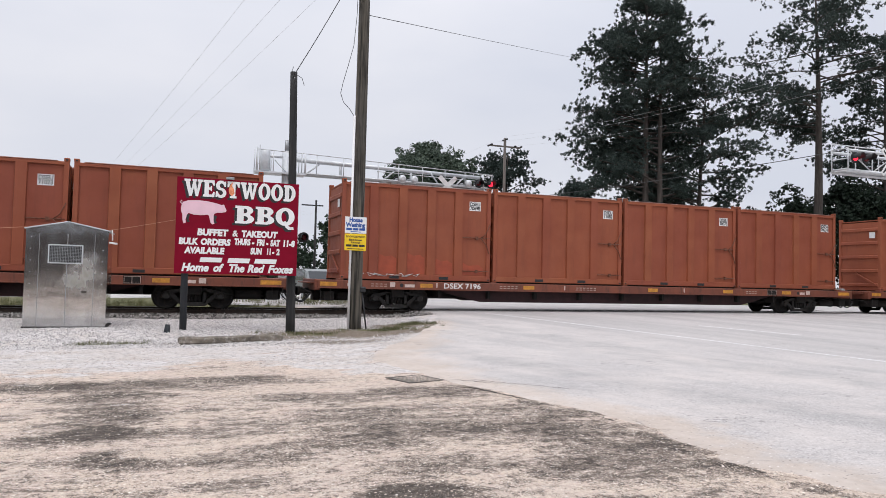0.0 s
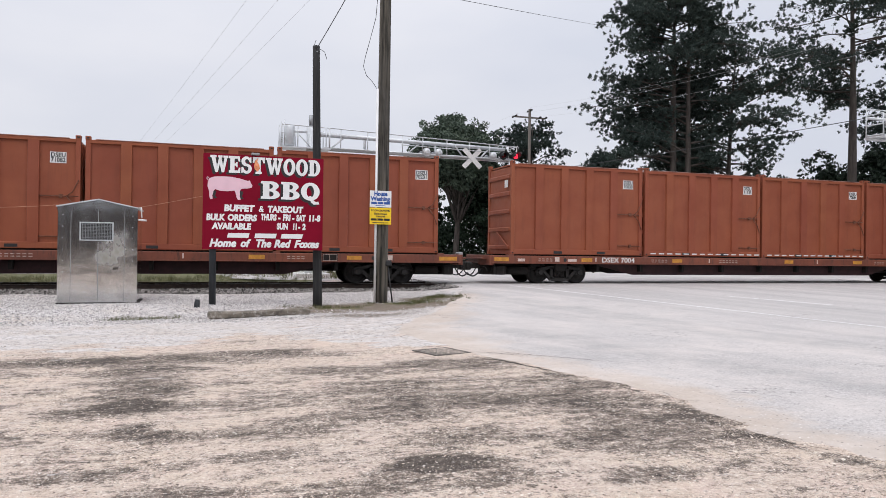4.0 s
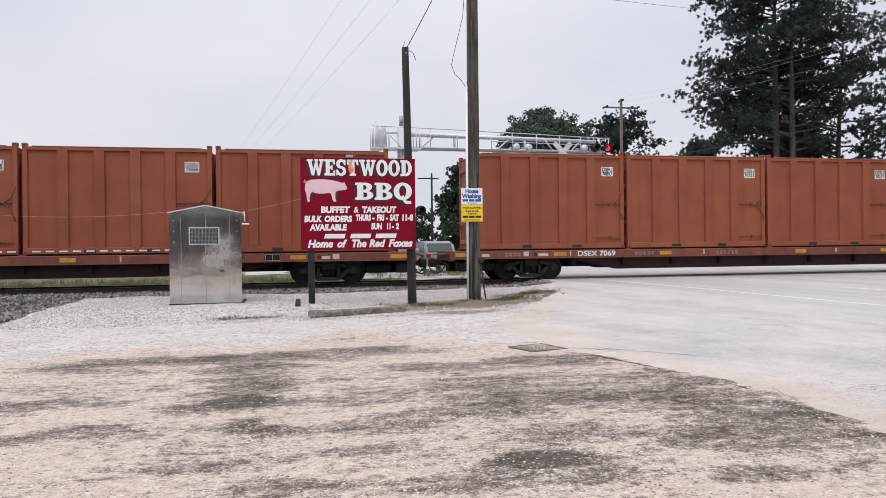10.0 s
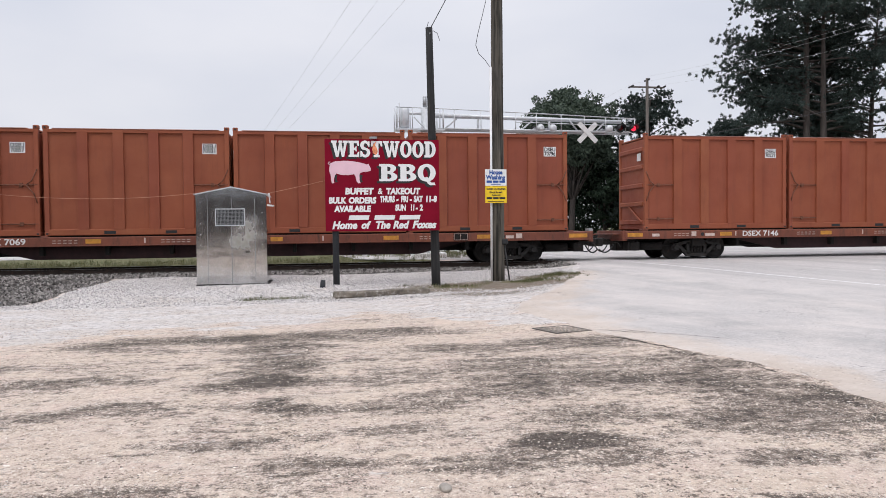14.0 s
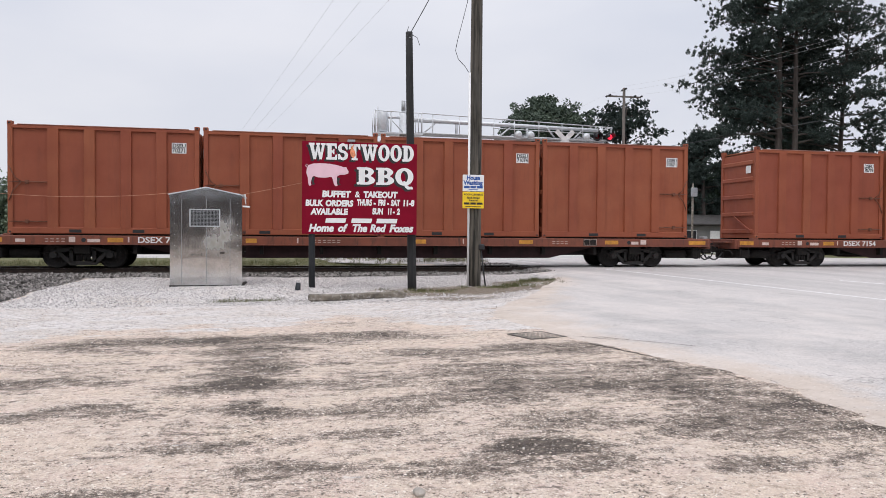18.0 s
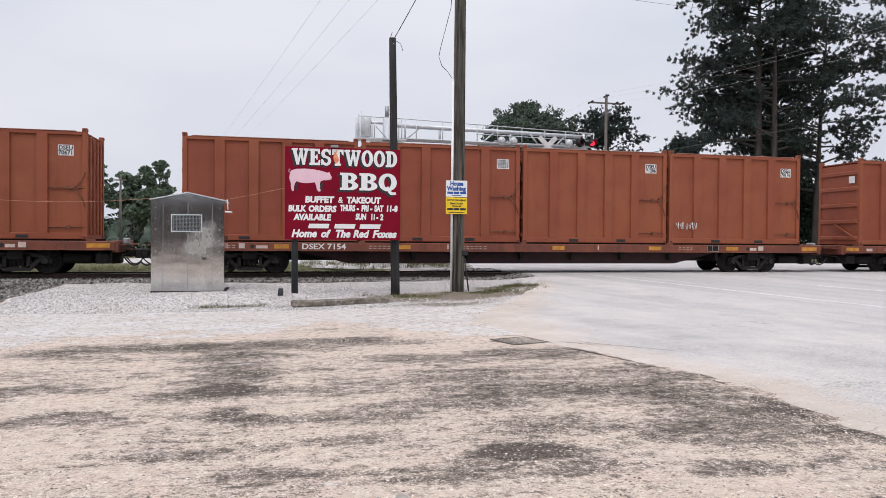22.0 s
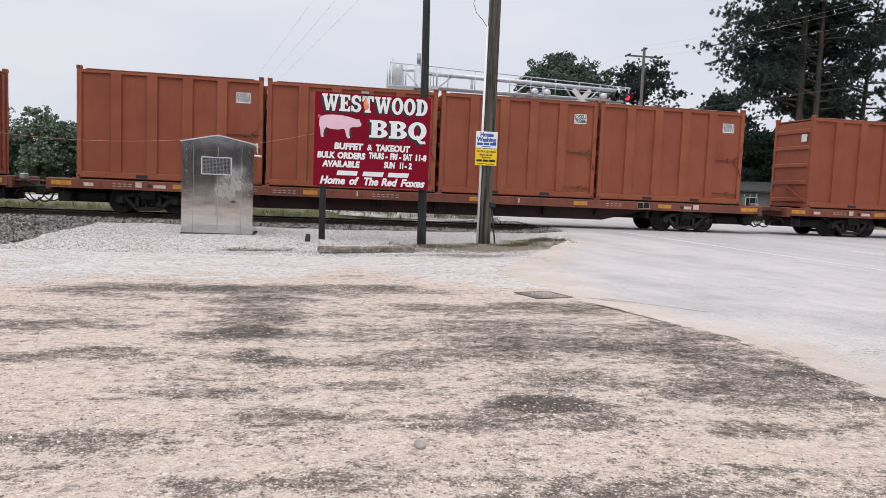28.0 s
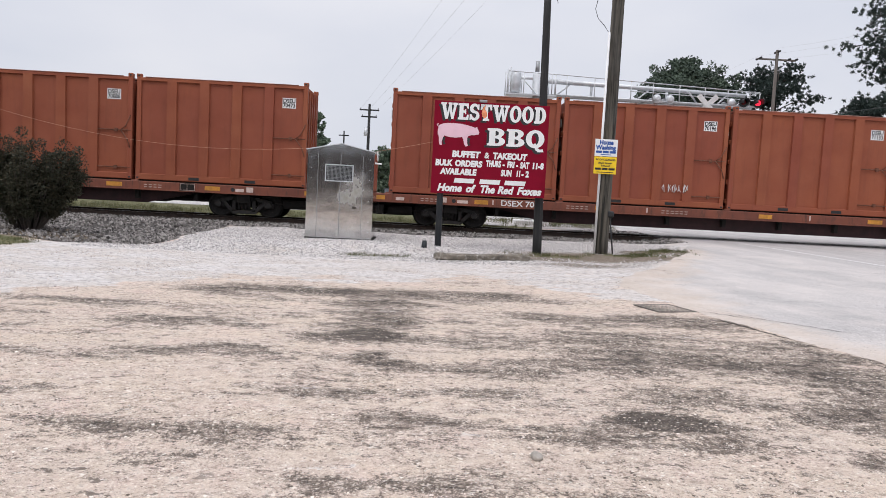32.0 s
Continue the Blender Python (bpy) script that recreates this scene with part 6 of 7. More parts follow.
# ---- trees and far things ----
def blades(name, centres, radii, per, size, mat, parent, seed, flat=1.0, aspect=2.6):
    """Clumps of many small leaf blades as one mesh."""
    rng = np.random.default_rng(seed)
    c = np.repeat(np.array(centres, float), per, 0)
    r = np.repeat(np.array(radii, float), per)[:, None]
    n = len(c)
    d = rng.normal(size=(n, 3))
    d /= np.linalg.norm(d, axis=1)[:, None]
    p = c + d * r * rng.uniform(0.25, 1.0, (n, 1)) ** 0.6 * np.array([1, 1, flat])
    a = rng.normal(size=(n, 3)) + d * 0.9
    a /= np.linalg.norm(a, axis=1)[:, None]
    b = np.cross(a, rng.normal(size=(n, 3)))
    b /= np.linalg.norm(b, axis=1)[:, None]
    s = size * rng.uniform(0.6, 1.4, (n, 1))
    v = np.stack([p - a * s * 0.5, p + b * s * 0.5 / aspect, p + a * s * 0.5, p - b * s * 0.5 / aspect], 1)
    me = bpy.data.meshes.new(name)
    me.from_pydata(v.reshape(-1, 3).tolist(), [], (np.arange(n * 4).reshape(-1, 4)).tolist())
    me.materials.append(mat)
    ob = new(name, me)
    ob.parent = parent
    return ob


def limb(bm, a, b, r0, r1, bend, rnd, n=5):
    a, b = Vector(a), Vector(b)
    mid = Vector((rnd.uniform(-1, 1), rnd.uniform(-1, 1), rnd.uniform(-0.3, 1))) * bend
    pts = [a.lerp(b, k / n) + mid * math.sin(math.pi * k / n) for k in range(n + 1)]
    sweep(bm, pts, [r0 + (r1 - r0) * k / n for k in range(n + 1)], 8)
    return pts


def needle_tufts(name, centres, radii, per, mat, parent, seed):
    """Pompoms of stiff needles that radiate from their twig, as one mesh."""
    rng = np.random.default_rng(seed)
    c = np.repeat(np.array(centres, float), per, 0)
    r = np.repeat(np.array(radii, float), per)[:, None]
    n = len(c)
    d = rng.normal(size=(n, 3)) + np.array([0, 0, 0.35])
    d /= np.linalg.norm(d, axis=1)[:, None]
    b = np.cross(d, rng.normal(size=(n, 3)))
    b /= np.linalg.norm(b, axis=1)[:, None]
    s = r * rng.uniform(0.7, 1.1, (n, 1))
    w = 0.036 * rng.uniform(0.7, 1.4, (n, 1))
    p = c + rng.normal(size=(n, 3)) * r * 0.22
    v = np.stack([p - b * w, p + b * w, p + d * s], 1)
    me = bpy.data.meshes.new(name)
    me.from_pydata(v.reshape(-1, 3).tolist(), [], (np.arange(n * 3).reshape(-1, 3)).tolist())
    me.materials.append(mat)
    ob = new(name, me)
    ob.parent = parent
    return ob


CONE = [(0.0, 0.62), (0.18, 1.0), (0.45, 0.80), (0.75, 0.56), (1.0, 0.14)]


def pine(x, y, height, crown_from, spread, seed, density=1.0, label="tall dark pine tree with an open crown", lean=0.0, r=0.34, gaps=0.0, shape=CONE, tuft=0.25, open_front=0.3):
    """A tall pine: bare trunk, crooked limbs that fork into twigs, a pompom of needles at each twig's end."""
    rnd = random.Random(seed)
    z0 = g(x, y)
    root = empty("pine_tree", pose(x, y, z0), label, "tree", "pines beyond the road")
    bm = B()
    trunk = limb(bm, (0, 0, -0.3), (lean, 0.2, height * 0.97), r, 0.06, 0.25, rnd, 9)
    part("trunk", bm, M["bark"], root)
    centres, radii = [], []
    n = int(40 * density)
    arms = B()
    for k in range(n):
        f = (k + rnd.random()) / n
        z = height * (crown_from + (0.98 - crown_from) * f)
        reach = spread * (0.05 + 0.95 * lookup(shape, f)) * rnd.uniform(0.42, 1.0)
        if rnd.random() < gaps:
            reach *= 0.35
        a = rnd.uniform(0, 2 * math.pi)
        if f < open_front and math.sin(a) < -0.25:
            a = -a
        j = min(8, int(z / height * 9))
        st = trunk[j].lerp(trunk[min(9, j + 1)], min(1, max(0, z / height * 9 - j)))
        end = st + Vector((math.cos(a) * reach, math.sin(a) * reach, reach * rnd.uniform(-0.10, 0.40)))
        pts = limb(arms, st, end, 0.10 * (1.2 - f * 0.7), 0.025, reach * 0.14, rnd, 5)
        for q in range(2, 6):
            for _ in range(2 + (q > 3) + int(reach * 0.25)):
                out = (pts[q] - pts[q - 1]).normalized()
                way = (out * 0.8 + Vector((rnd.gauss(0, 0.8), rnd.gauss(0, 0.8), rnd.gauss(0.15, 0.45)))).normalized()
                tip = pts[q] + way * (0.45 + reach * 0.16) * rnd.uniform(0.5, 1.2)
                add_tube(arms, pts[q], tip, 0.022, 0.01, 4, False)
                for u in range(6 + (rnd.random() < 0.5)):
                    o = Vector((rnd.gauss(0, 1), rnd.gauss(0, 1), rnd.gauss(0, 0.6))) * tuft * 1.5
                    centres.append(tip.lerp(pts[q], 0.0 if u else 0.35) + (o if u else Vector()))
                    radii.append(tuft * rnd.uniform(0.7, 1.15))
    part("branchwork", arms, M["bark"], root)
    needle_tufts("crown", centres, radii, 30, M["needles"], root, seed)
    return root


def in_ball(rnd):
    while True:
        v = Vector((rnd.uniform(-1, 1), rnd.uniform(-1, 1), rnd.uniform(-1, 1)))
        if v.length < 1:
            return v


def broadleaf(x, y, height, spread, seed, mat="leaves", label="leafy green tree", per=26, lobes=26, leaf=0.40, base=0.22):
    """A leafy tree: forked trunk, limbs out to overlapping lobes of small leaf clumps."""
    rnd = random.Random(seed)
    z0 = g(x, y)
    root = empty("leafy_tree", pose(x, y, z0), label, "tree", "trees beyond the track")
    bm = B()
    trunk = limb(bm, (0, 0, -0.3), (rnd.uniform(-0.4, 0.4), 0, height * 0.72), height * 0.022, height * 0.008, 0.3, rnd, 6)
    part("trunk", bm, M["bark"], root)
    arms = B()
    centres, radii = [], []
    zc, zr = height * (0.95 + base) / 2, height * (0.95 - base) / 2
    for k in range(lobes):
        d = in_ball(rnd)
        d = d.normalized() * (0.35 + 0.5 * rnd.random())
        w = spread * (1.0 - 0.25 * max(0.0, d.z))
        c = Vector((d.x * w, d.y * w, zc + d.z * zr))
        r = spread * rnd.uniform(0.22, 0.36)
        limb(arms, trunk[min(5, max(1, int((c.z / height) * 5)))], c, height * 0.007, 0.02, 0.3, rnd, 3)
        for _ in range(30):
            o = in_ball(rnd)
            o *= r * (1.35 if rnd.random() < 0.25 else 1.0)
            centres.append(c + Vector((o.x, o.y, o.z * 0.8)))
            radii.append(rnd.uniform(0.5, 1.0) * spread * 0.11)
    part("branchwork", arms, M["bark"], root)
    blades("crown", centres, radii, per, leaf, M[mat], root, seed, 0.8, 1.7)
    return root


pine(42.7, 58.0, 31.0, 0.33, 8.1, 11, 2.6, r=0.42, open_front=0.42, shape=[(0.0, 0.74), (0.15, 0.80), (0.38, 0.92), (0.56, 0.86), (0.72, 0.62), (0.88, 0.48), (1.0, 0.14)])
pine(43.8, 57.2, 27.5, 0.36, 5.8, 12, 1.2, r=0.38, open_front=0.5)
pine(49.6, 59.0, 22.4, 0.28, 9.6, 13, 1.6, lean=1.2, gaps=0.12, shape=[(0.0, 0.8), (0.35, 1.0), (0.75, 0.88), (0.92, 0.62), (1.0, 0.3)])
pine(37.9, 62.0, 11.6, 0.30, 3.2, 14, 1.0, "young pine tree with a low dark crown")
pine(64.5, 58.0, 36.0, 0.50, 13.2, 15, 1.25, "tall pine with a bare trunk and crooked spreading limbs", r=0.60, gaps=0.28, shape=[(0.0, 0.55), (0.25, 0.8), (0.6, 1.0), (0.85, 0.8), (1.0, 0.4)])
pine(76.4, 59.0, 32.5, 0.36, 8.0, 16, 1.1)
pine(86.0, 62.0, 31.0, 0.32, 8.0, 17, 1.2)
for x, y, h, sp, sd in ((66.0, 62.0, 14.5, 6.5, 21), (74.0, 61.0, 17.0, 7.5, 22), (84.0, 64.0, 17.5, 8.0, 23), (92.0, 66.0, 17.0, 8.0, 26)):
    broadleaf(x, y, h, sp, sd, "leaves_in_shade", "dense green tree under the pines, its leaf colour darkened as shade", base=0.05)
broadleaf(30.3, 85.0, 19.6, 6.6, 24, "leaves_mid", "broad dark tree with a rounded crown", 40, 90, leaf=0.32, base=0.46)
pine(40.4, 84.0, 18.4, 0.14, 6.4, 25, 1.9, "dark pine with a flat spreading crown", shape=[(0.0, 0.7), (0.4, 0.8), (0.62, 1.0), (0.82, 0.75), (1.0, 0.35)])
for x, y, h, sp, sd in ((21.6, 90.0, 14.4, 4.0, 42), (26.5, 92.0, 12.5, 5.0, 43), (36.0, 88.0, 13.5, 5.5, 44), (44.0, 82.0, 12.0, 5.0, 45), (53.0, 82.0, 11.5, 6.0, 46), (60.5, 84.0, 12.0, 6.0, 47), (40.0, 72.0, 9.5, 5.0, 48), (46.5, 70.0, 10.5, 5.5, 49), (53.0, 68.0, 10.0, 5.5, 50)):
    broadleaf(x, y, h, sp, sd, "leaves", "dense green tree at the far roadside", base=0.03)
# these far trees take the leaf colour with haze mixed in
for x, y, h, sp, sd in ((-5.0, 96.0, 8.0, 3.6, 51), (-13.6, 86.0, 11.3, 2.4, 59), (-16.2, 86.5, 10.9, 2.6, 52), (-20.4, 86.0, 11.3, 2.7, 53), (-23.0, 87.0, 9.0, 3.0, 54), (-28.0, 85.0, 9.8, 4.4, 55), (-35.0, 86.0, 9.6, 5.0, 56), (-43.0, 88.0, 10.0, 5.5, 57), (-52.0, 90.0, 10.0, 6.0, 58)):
    broadleaf(x, y, h, sp, sd, "leaves_hazed", "leafy green tree beyond the side street", lobes=30, leaf=0.30, base=0.03)



def woods(name, x0, x1, y0, y1, height, n, label, seed):
    """Undergrowth and far trees that nobody could count, as one leafy mass with an uneven top."""
    rnd = random.Random(seed)
    cs, rs_ = [], []
    while len(cs) < n:
        x, y = rnd.uniform(x0, x1), rnd.uniform(y0, y1)
        top = height * (0.72 + 0.55 * noise.noise((x * 0.16, y * 0.1, seed)) + 0.25 * noise.noise((x * 0.6, y * 0.3, seed)))
        cs.append((x, y, g(x, y) + rnd.uniform(0.0, 1.0) ** 0.8 * max(1.0, top)))
        rs_.append(rnd.uniform(0.35, 0.8))
    ob = blades(name, cs, rs_, 18, 0.44, M["leaves"], None, seed, 0.8, 1.7)
    return tagged(ob, label, "woods", kind="stuff")


woods("far_woods", 18, 98, 86, 99, 9.5, 5000, "dark green woods beyond the road", 71)
woods("far_woods", -5.2, 18, 94, 104, 6.5, 1150, "dark green woods beyond the side street", 72)
woods("far_woods", -75, -13, 90, 102, 6.0, 2600, "dark green woods beyond the side street", 73)


# ---- poles, wires, far buildings ----
def wire(name, a, b, drop, r=0.0045, label="thin black overhead wire"):
    return tagged(mesh_ob(name, path_tube(sag(a, b, drop, 24), r, 5), M["cable"] if r > 0.01 else M["wire"]), label, "wire", "overhead wires")


fp = empty("utility_pole", pose(28.5, 60.0, g(28.5, 60)), "far wooden utility pole with a crossarm", "utility pole", "far utility poles")
part("shaft", tube((0, 0, -0.3), (0, 0, 14.7), 0.17, 0.12, 12), M["pole_grey"], fp)
part("crossarm", box(-1.6, -0.07, 13.86, 1.6, 0.07, 13.99, 0.01), M["pole_grey"], fp)
for x, z in ((-1.5, 13.95), (0.9, 13.95), (1.5, 13.95), (0.0, 14.55)):
    for s in (-1, 1):
        part("insulator", add_lathe(B(), [(0.01, 0.0), (0.05, 0.02), (0.05, 0.12), (0.09, 0.16), (0.05, 0.22), (0.09, 0.28), (0.05, 0.34), (0.09, 0.40), (0.04, 0.48), (0.01, 0.5)], pose(x, s * 0.05, z, -90 * s, 0, 0), 8), M["pole_dark"], fp)
lp = empty("utility_pole", pose(-4.9, 60.0, g(-4.9, 60)), "far wooden utility pole with two crossarms and a transformer", "utility pole", "far utility poles")
part("shaft", tube((0, 0, -0.3), (0, 0, 8.5), 0.15, 0.10, 12), M["pole_dark"], lp)
for z, w in ((8.0, 0.8), (7.45, 0.65)):
    part("crossarm", box(-w, -0.05, z - 0.05, w, 0.05, z + 0.06, 0.01), M["pole_dark"], lp)
    for x in (-w + 0.08, w - 0.08):
        part("insulator", tube((x, 0, z + 0.06), (x, 0, z + 0.2), 0.035, 0.025, 8), M["alu_dull"], lp)
part("transformer", tube((-0.22, -0.1, 5.9), (-0.22, -0.1, 6.55), 0.16, 0.16, 14), M["steel_white"], lp, "grey transformer can")
sp_ = empty("utility_pole", pose(-11.9, 104.0, g(-11.9, 104)), "distant wooden utility pole", "utility pole", "far utility poles")
part("shaft", tube((0, 0, -0.3), (0, 0, 9.6), 0.15, 0.10, 8), M["pole_dark"], sp_)
part("crossarm", box(-0.7, -0.05, 8.9, 0.7, 0.05, 9.05), M["pole_dark"], sp_)
np_ = empty("utility_pole", pose(-12.06, 60.0, g(-12.06, 60)), "slim grey utility pole beyond the side street", "utility pole", "far utility poles")
part("shaft", tube((0, 0, -0.3), (0, 0, 6.4), 0.10, 0.075, 10), M["pole_grey"], np_)
part("crossarm", box(-0.45, -0.05, 5.95, 0.45, 0.05, 6.04), M["pole_grey"], np_)
tp_ = empty("utility_pole", pose(11.2, 60.0, g(11.2, 60)), "thin far utility pole with a crossarm", "utility pole", "far utility poles")
part("shaft", tube((0, 0, -0.3), (0, 0, 7.9), 0.11, 0.08, 8), M["pole_dark"], tp_)
part("crossarm", box(-1.2, -0.05, 7.4, 0.6, 0.05, 7.5), M["pole_dark"], tp_)
for dx, ex in ((-1.2, -0.7), (0.0, 0.0), (1.2, 0.7)):
    wire("overhead_wire", (4.93 + dx, 19.9, 12.4), (-4.9 + ex, 60.0, 8.15), 0.25)
wire("overhead_wire", (2.95, 19.5, 7.04), (4.85, 19.9, 10.75), 0.07, 0.0125)
wire("overhead_wire", (5.1, 20.0, 9.15), (39.0, 62.3, 24.0), 0.05, 0.0102)
for dx, z in ((-1.5, 14.2), (1.5, 14.2), (0.0, 14.9)):
    wire("overhead_wire", (28.5 + dx, 60, z), (31.0 + dx, -8, z - 1.2), 1.9)
wire("overhead_wire", (28.6, 60, 9.0), (30.6, 2, 8.4), 0.5, 0.02)
for dx, z in ((-1.5, 14.2), (1.5, 14.2)):
    wire("overhead_wire", (28.5 + dx, 60, z), (20.0 + dx, 140, z - 1.0), 1.5)

# cord strung from a stake over the shed to the sign
cp = empty("wooden_stake", pose(-12.3, 20.6, g(-12.3, 20.6)), "thin grey wooden stake carrying a cord", "stake")
part("shaft", tube((0, 0, -0.1), (0.06, 0, 3.5), 0.055, 0.05, 10), M["timber"], cp)
tagged(mesh_ob("cord", path_tube(sag((-12.24, 20.55, 3.36), (-3.46, 20.92, 2.68), 0.42, 20), 0.0048, 5), M["cord"]), "thin orange cord strung between stake and shed", "cord")
tagged(mesh_ob("cord", path_tube(sag((-1.5, 20.92, 2.68), (1.2, 19.4, 3.22), 0.02, 8), 0.0048, 5), M["cord"]), "thin orange cord strung between shed and sign", "cord")

# bush in mulch
bush = empty("bush", pose(-10.5, 19.4, g(-10.5, 19.4)), "rounded dark bush with reddish tips in mulch", "bush")
rb = random.Random(5)
stems, bc, br = B(), [], []
for k in range(85):
    a, w = rb.uniform(0, 6.28), rb.uniform(0.1, 1.0) ** 0.6
    tip = Vector((math.cos(a) * 1.45 * w, math.sin(a) * 1.3 * w, rb.uniform(1.5, 2.75) * (1 - 0.28 * w)))
    root_ = Vector((math.cos(a) * 0.25 * w, math.sin(a) * 0.25 * w, -0.05))
    add_tube(stems, root_, root_.lerp(tip, 0.55), 0.022, 0.014, 5, False)
    add_tube(stems, root_.lerp(tip, 0.55), tip, 0.014, 0.005, 5, False)
    for q in range(7):
        bc.append(root_.lerp(tip, 0.35 + 0.65 * q / 6) + Vector((rb.gauss(0, 0.09), rb.gauss(0, 0.09), rb.gauss(0, 0.06))))
        br.append(rb.uniform(0.12, 0.24))
part("branchwork", stems, M["bark"], bush)
blades("foliage", bc, br, 110, 0.060, M["bush"], bush, 8, 1.0, 1.9)


def tufts(name, spots, label, seed, per=26, h=0.16):
    rng = np.random.default_rng(seed)
    vs, fs = [], []
    for x, y, s in spots:
        z = ground_h(x, y)
        for _ in range(per):
            px, py = x + rng.normal() * 0.08, y + rng.normal() * 0.08
            a, l = rng.uniform(0, 6.28), h * s * rng.uniform(0.5, 1.3)
            dx, dy = math.cos(a), math.sin(a)
            n = len(vs)
            vs += [(px - dy * 0.006, py + dx * 0.006, z - 0.01), (px + dy * 0.006, py - dx * 0.006, z - 0.01), (px + dx * l * 0.45, py + dy * l * 0.45, z + l)]
            fs.append((n, n + 1, n + 2))
    me = bpy.data.meshes.new(name)
    me.from_pydata(vs, [], fs)
    me.materials.append(M["grass"])
    return tagged(new(name, me), label, "grass", kind="stuff")


rt = random.Random(9)
sp1 = [(rt.gauss(5.8, 0.55), rt.gauss(19.7, 0.35), rt.uniform(0.15, 0.6)) for _ in range(85)]
sp1 += [(rt.gauss(7.0, 0.3), rt.gauss(20.8, 0.35), rt.uniform(0.2, 0.7)) for _ in range(50)]
sp1 += [(rt.gauss(3.4, 0.6), rt.gauss(18.9, 0.25), rt.uniform(0.3, 0.6)) for _ in range(30)] + [(rt.gauss(-1.2, 0.5), rt.gauss(17.3, 0.12), rt.uniform(0.2, 0.45)) for _ in range(30)]
tufts("grass_tufts", sp1, "sparse grass tufts round the pole and sign", 4)
tufts("verge_grass", [(rt.uniform(-30, 8.5), 31.2 + 9 * rt.random() ** 1.5, rt.uniform(0.7, 1.8)) for _ in range(2600)] + [(rt.uniform(-13, -9), rt.uniform(13.5, 17), rt.uniform(0.3, 0.6)) for _ in range(500)], "rough grass verge behind the railway track", 6, 12, 0.2)

def palmetto(x, y, height, seed):
    """A shaggy fan palm: short trunk and stiff fans of narrow blades on stalks."""
    rnd = random.Random(seed)
    root = empty("palmetto", pose(x, y, g(x, y)), "low shaggy green fan palm beyond the side street", "palm", "palms beyond the street")
    part("trunk", tube((0, 0, -0.2), (0.05, 0, height * 0.45), 0.16, 0.14, 10), M["bark"], root)
    heart = Vector((0.05, 0, height * 0.45))
    for k in range(22):
        a, lift_ = rnd.uniform(0, 6.28), rnd.uniform(-0.3, 1.2)
        way = Vector((math.cos(a) * math.cos(lift_), math.sin(a) * math.cos(lift_), math.sin(lift_)))
        hub = heart + way * height * 0.30
        side = way.orthogonal().normalized()
        fan = B()
        add_tube(fan, heart, hub, 0.02, 0.012, 5, False)
        for q in range(13):
            b = radians(-75 + q * 12.5)
            d = (way * math.cos(b) + side * math.sin(b)).normalized()
            n_ = d.cross(way.cross(side)).normalized() * 0.03
            tip = hub + d * height * 0.26 * rnd.uniform(0.85, 1.1) + Vector((0, 0, -0.08))
            fan.faces.new([fan.verts.new(p) for p in (hub, hub.lerp(tip, 0.4) + n_, tip, hub.lerp(tip, 0.4) - n_)])
        part("frond", fan, M["leaves_mid"], root)
    return root


palmetto(-11.4, 60.5, 3.5, 61)
palmetto(-13.2, 61.5, 2.6, 62)

# meter post, low house, parked car across the road
mp = empty("meter_post", pose(26.5, 45.0, g(26.5, 45)), "thin post with a grey electric meter box", "meter post")
part("post", tube((0, 0, -0.2), (0, 0, 5.0), 0.075, 0.065, 10), M["timber"], mp)
part("meter_box", box(-0.2, -0.3, 4.1, 0.2, -0.07, 4.7, 0.03), M["alu_dull"], mp)
M["siding"] = worn("house_siding", (0.17, 0.17, 0.165), 0.8, 0.0, 0.15, 1.5, 0.1)
M["shingle"] = worn("roof_shingle", (0.075, 0.070, 0.068), 0.9, 0.0, 0.3, 3.0, 0.3)
house = empty("house", pose(36.5, 62.0, g(36.5, 62)), "low grey house with a shallow shingled roof", "house")
for x0, y0, x1, y1 in ((-7.5, -3.2, 7.5, -3.0), (-7.5, 3.0, 7.5, 3.2), (-7.5, -3.0, -7.3, 3.0), (7.3, -3.0, 7.5, 3.0)):
    part("wall", box(x0, y0, -0.1, x1, y1, 2.5), M["siding"], house)
for s in (-1, 1):
    part("roof", box(-8.0, min(0, s * 3.8), 0, 8.0, max(0, s * 3.8), 0.14, 0, pose(0, 0, 3.45, -s * 14, 0, 0)), M["shingle"], house)
for x in (-5.2, -2.0, 2.6, 5.6):
    w = part("window", box(x - 0.6, -3.26, 1.0, x + 0.6, -3.19, 2.1, 0.02), M["white"], house)
    part("pane", box(x - 0.52, -3.28, 1.08, x + 0.52, -3.262, 2.02), M["glass"], w)
part("door", box(-0.1, -3.25, 0.0, 0.85, -3.19, 2.05, 0.01), M["white"], house)


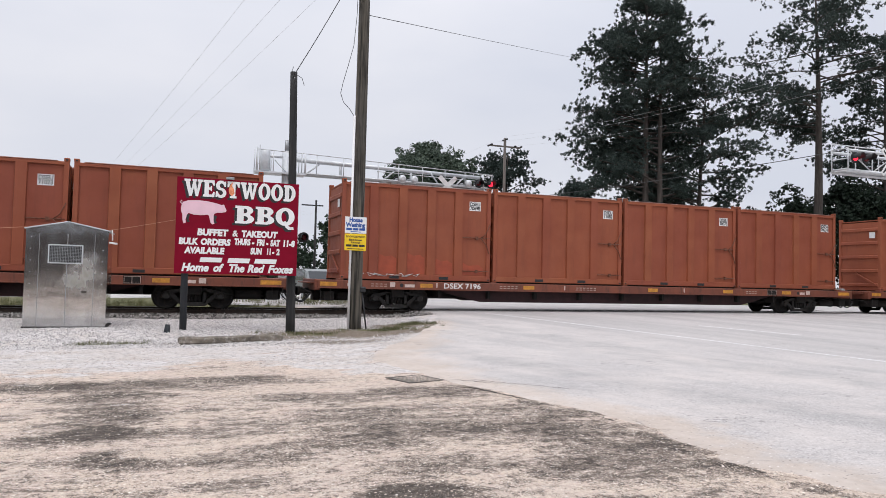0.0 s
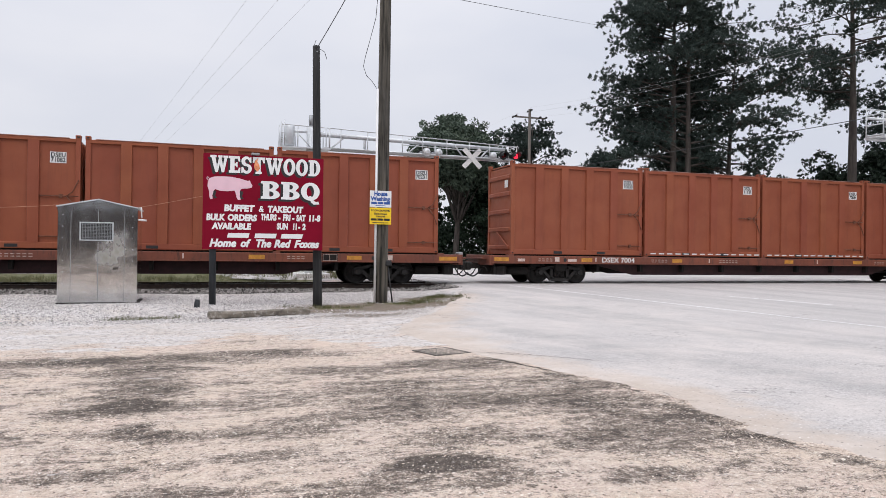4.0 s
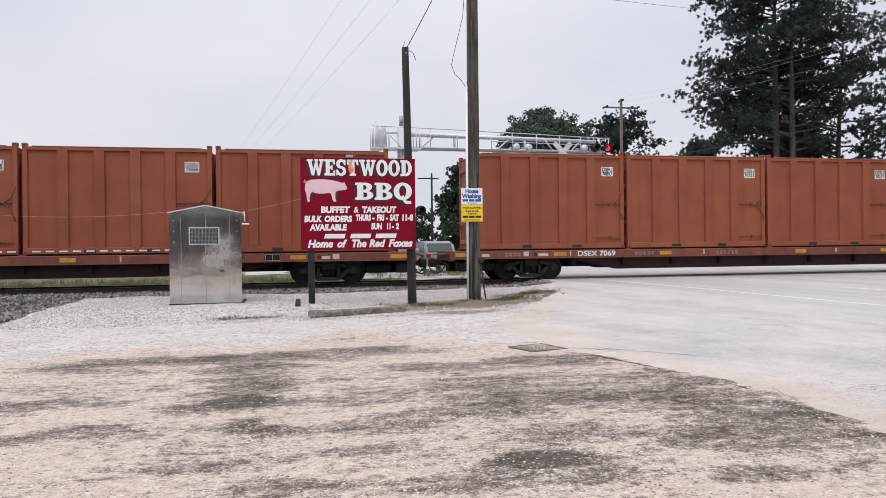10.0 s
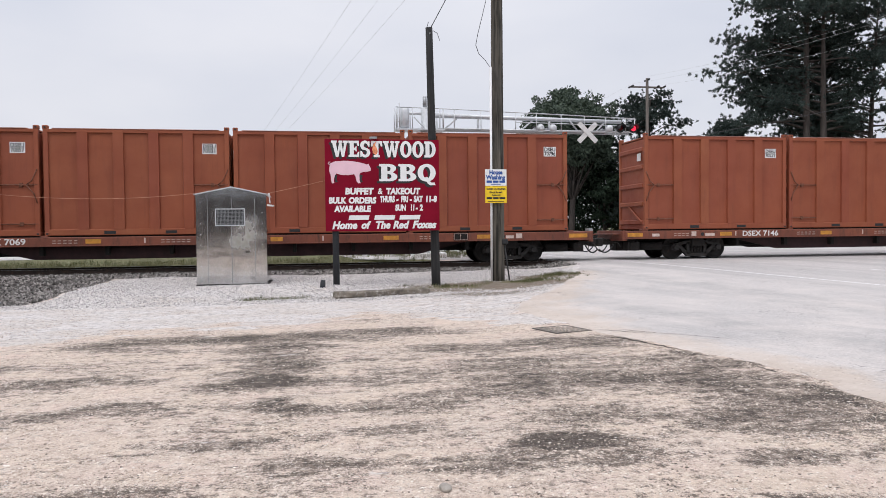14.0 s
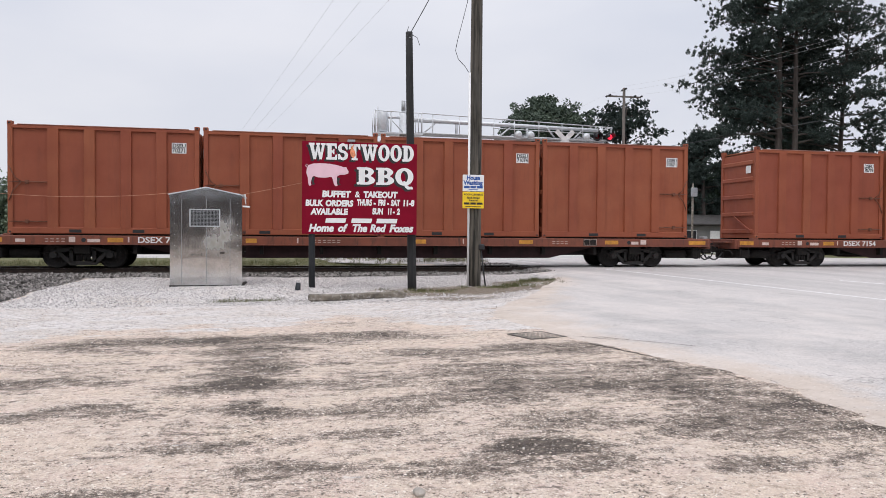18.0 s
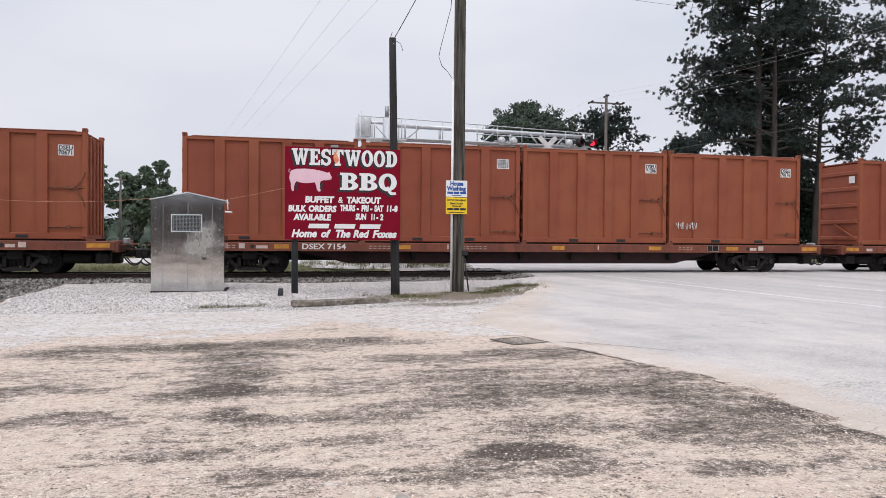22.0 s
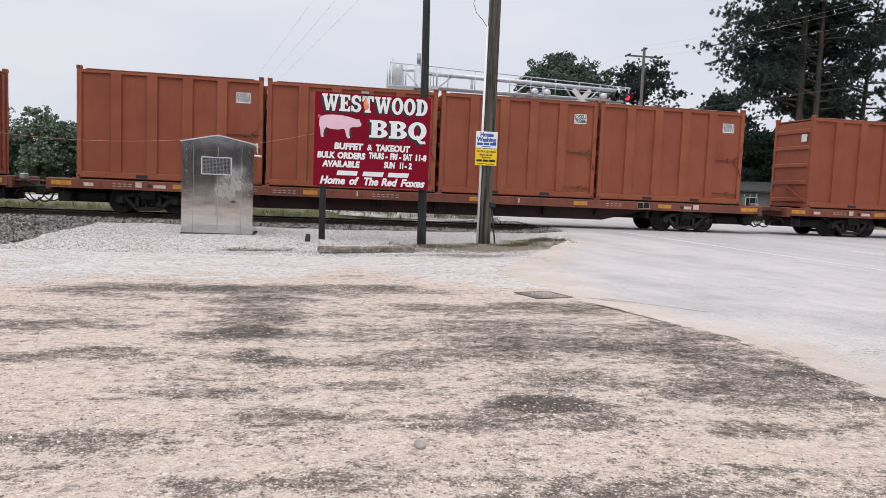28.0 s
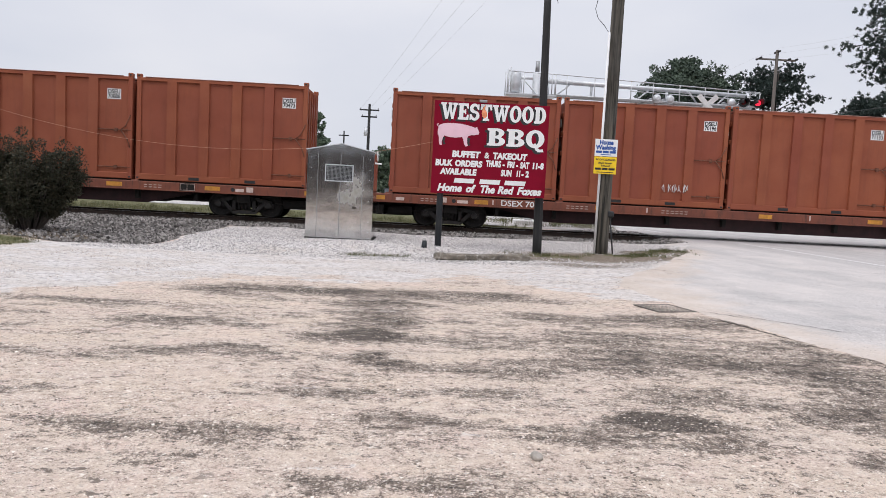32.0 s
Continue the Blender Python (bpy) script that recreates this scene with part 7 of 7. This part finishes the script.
def parked_car(x, y, rz, paint, label):
    car = empty("parked_car", pose(x, y, g(x, y), 0, 0, rz), label, "car", "parked cars")
    prof = [(-2.3, 0.35), (-2.35, 0.75), (-2.2, 1.0), (-1.75, 1.08), (-1.25, 1.62), (-0.6, 1.75), (1.0, 1.76), (1.75, 1.62), (2.2, 1.1), (2.3, 0.8), (2.25, 0.35)]
    bm = add_prism(B(), prof, -0.88, 0.88)
    bmesh.ops.bevel(bm, geom=list(bm.edges), offset=0.07, segments=2, affect="EDGES")
    part("body", bm, paint, car, smooth=False)
    for s in (-1, 1):
        part("side_window", add_prism(B(), [(-1.35, 1.1), (-1.05, 1.55), (0.95, 1.64), (1.55, 1.52), (1.75, 1.12)], s * 0.885 - 0.004, s * 0.885 + 0.004), M["glass"], car)
        for dx in (-1.45, 1.4):
            wh = part("wheel", tube((dx, s * 0.72, 0.33), (dx, s * 0.9, 0.33), 0.33, 0.33, 18), M["black"], car)
            part("rim", tube((dx, s * 0.9, 0.33), (dx, s * 0.91, 0.33), 0.2, 0.19, 14), M["alu_dull"], wh)
    part("windscreen", box(-0.75, -0.74, -0.006, 0.0, 0.74, 0.006, 0, pose(-1.26, 0, 1.64, 0, -48, 0)), M["glass"], car)
    part("rear_window", box(-0.02, -0.70, 0.0, 0.56, 0.70, 0.012, 0, pose(1.79, 0, 1.60, 0, 49, 0)), M["glass"], car)
    for s in (-1, 1):
        part("tail_lamp", box(2.22, s * 0.72 - 0.12, 0.82, 2.33, s * 0.72 + 0.12, 1.04, 0.02), M["tail_lamp"], car, "red tail lamp")
    return car


M["car_grey"] = worn("grey_car_paint", (0.20, 0.215, 0.215), 0.3, 0.4, 0.06, 2.0, 0.01)
M["tail_lamp"] = worn("red_tail_lamp", (0.30, 0.012, 0.015), 0.25, 0.0, 0.1, 9.0, 0.01)
M["car_silver"] = worn("silver_car_paint", (0.50, 0.51, 0.52), 0.3, 0.4, 0.06, 2.0, 0.01)
parked_car(7.75, 42.0, -86, M["car_grey"], "grey sport utility car standing beyond the track")

# the restaurant's plain wall stands behind the eye and shows only as a dark reflection in the shed
M["brick_wall"] = worn("plain_brown_wall", (0.060, 0.050, 0.045), 0.85, 0.0, 0.2, 1.5, 0.2)
rw = empty("restaurant_building", pose(-6.0, -13.0, 0.0), "plain brown building wall behind the lot", "building", kind="structure")
part("wall", box(-14.0, -9.0, -0.2, 13.0, 0.0, 5.0), M["brick_wall"], rw)
part("roof", box(-14.5, -9.5, 5.0, 13.5, 0.5, 5.35), M["shingle"], rw)
# unseen block, added only to keep sky light off the right-hand containers
sw = empty("store_building", pose(58.0, 14.0, 0.0), "unseen plain brown block added to darken the right end of the train", "building", kind="structure")
part("wall", box(-19.0, -6.0, -0.2, 22.0, 6.0, 7.6), M["brick_wall"], sw)
part("roof", box(-19.4, -6.4, 7.6, 22.4, 6.4, 8.0), M["shingle"], sw)
M["car_dark"] = worn("dark_car_paint", (0.06, 0.065, 0.075), 0.3, 0.3, 0.06, 2.0, 0.01)
parked_car(-4.4, 92.0, -82, M["car_dark"], "dark car standing on the pale lot beyond the track")
parked_car(0.9, 92.0, -118, M["car_silver"], "small silver car standing on the pale lot beyond the track")


# ---- chalked scrawls on some containers ----
def scrawl(box_index, x, z, w, h, seed, strokes=5):
    rnd = random.Random(seed)
    ob = BOXES[box_index][0]
    for k in range(strokes):
        u = x + w * k / strokes
        pts = [(u + rnd.uniform(0, 1.3) * w / strokes, -1.245, z + h * (0.5 + 0.5 * math.sin(q * 2.1 + k)) * rnd.uniform(0.7, 1.0)) for q in range(5)]
        part("scrawl", path_tube(pts, 0.012, 4), M["white"], ob, "white chalked scrawl")


for x0, x1, z1 in ((-1.56, -0.86, 0.92), (-0.42, 0.28, 0.98), (0.74, 1.42, 0.80), (1.88, 2.74, 0.66)):
    part("repainted_patch", add_prism(B(), [(x0, 0.24), (x1, 0.24), (x1, z1 - 0.12), (x1 - 0.2, z1), (x0 + 0.25, z1 - 0.05), (x0, z1 + 0.06)], -1.160, -1.156), M["repaint"], BOXES[4][0], "fresh orange-red touch-up paint")
scrawl(4, -2.5, 0.12, 2.6, 0.14, 1, 7)
scrawl(23, -2.75, 0.55, 0.9, 0.38, 2, 7)
scrawl(29, 0.7, 0.5, 0.95, 0.34, 3, 7)


def motions():
    """The train rolls by from the road towards the left, every wheel turning with it."""
    ts = [k * 1.0 for k in range(33)]
    for car, off in CARS:
        walk(car, [(t, pose(off + travel(t), TRACK_Y, RAIL_Z)) for t in ts])
    for c, off, dy, _ in BOXES:
        walk(c, [(t, pose(off + travel(t), TRACK_Y + dy, RAIL_Z + DECK)) for t in ts])
    fine = [k * 0.1 for k in range(321)]
    for ws, at in WHEELSETS:
        walk(ws, [(t, Matrix.Translation(at) @ Matrix.Rotation((travel(t) - travel(0)) / 0.455, 4, "Y")) for t in fine])


motions()
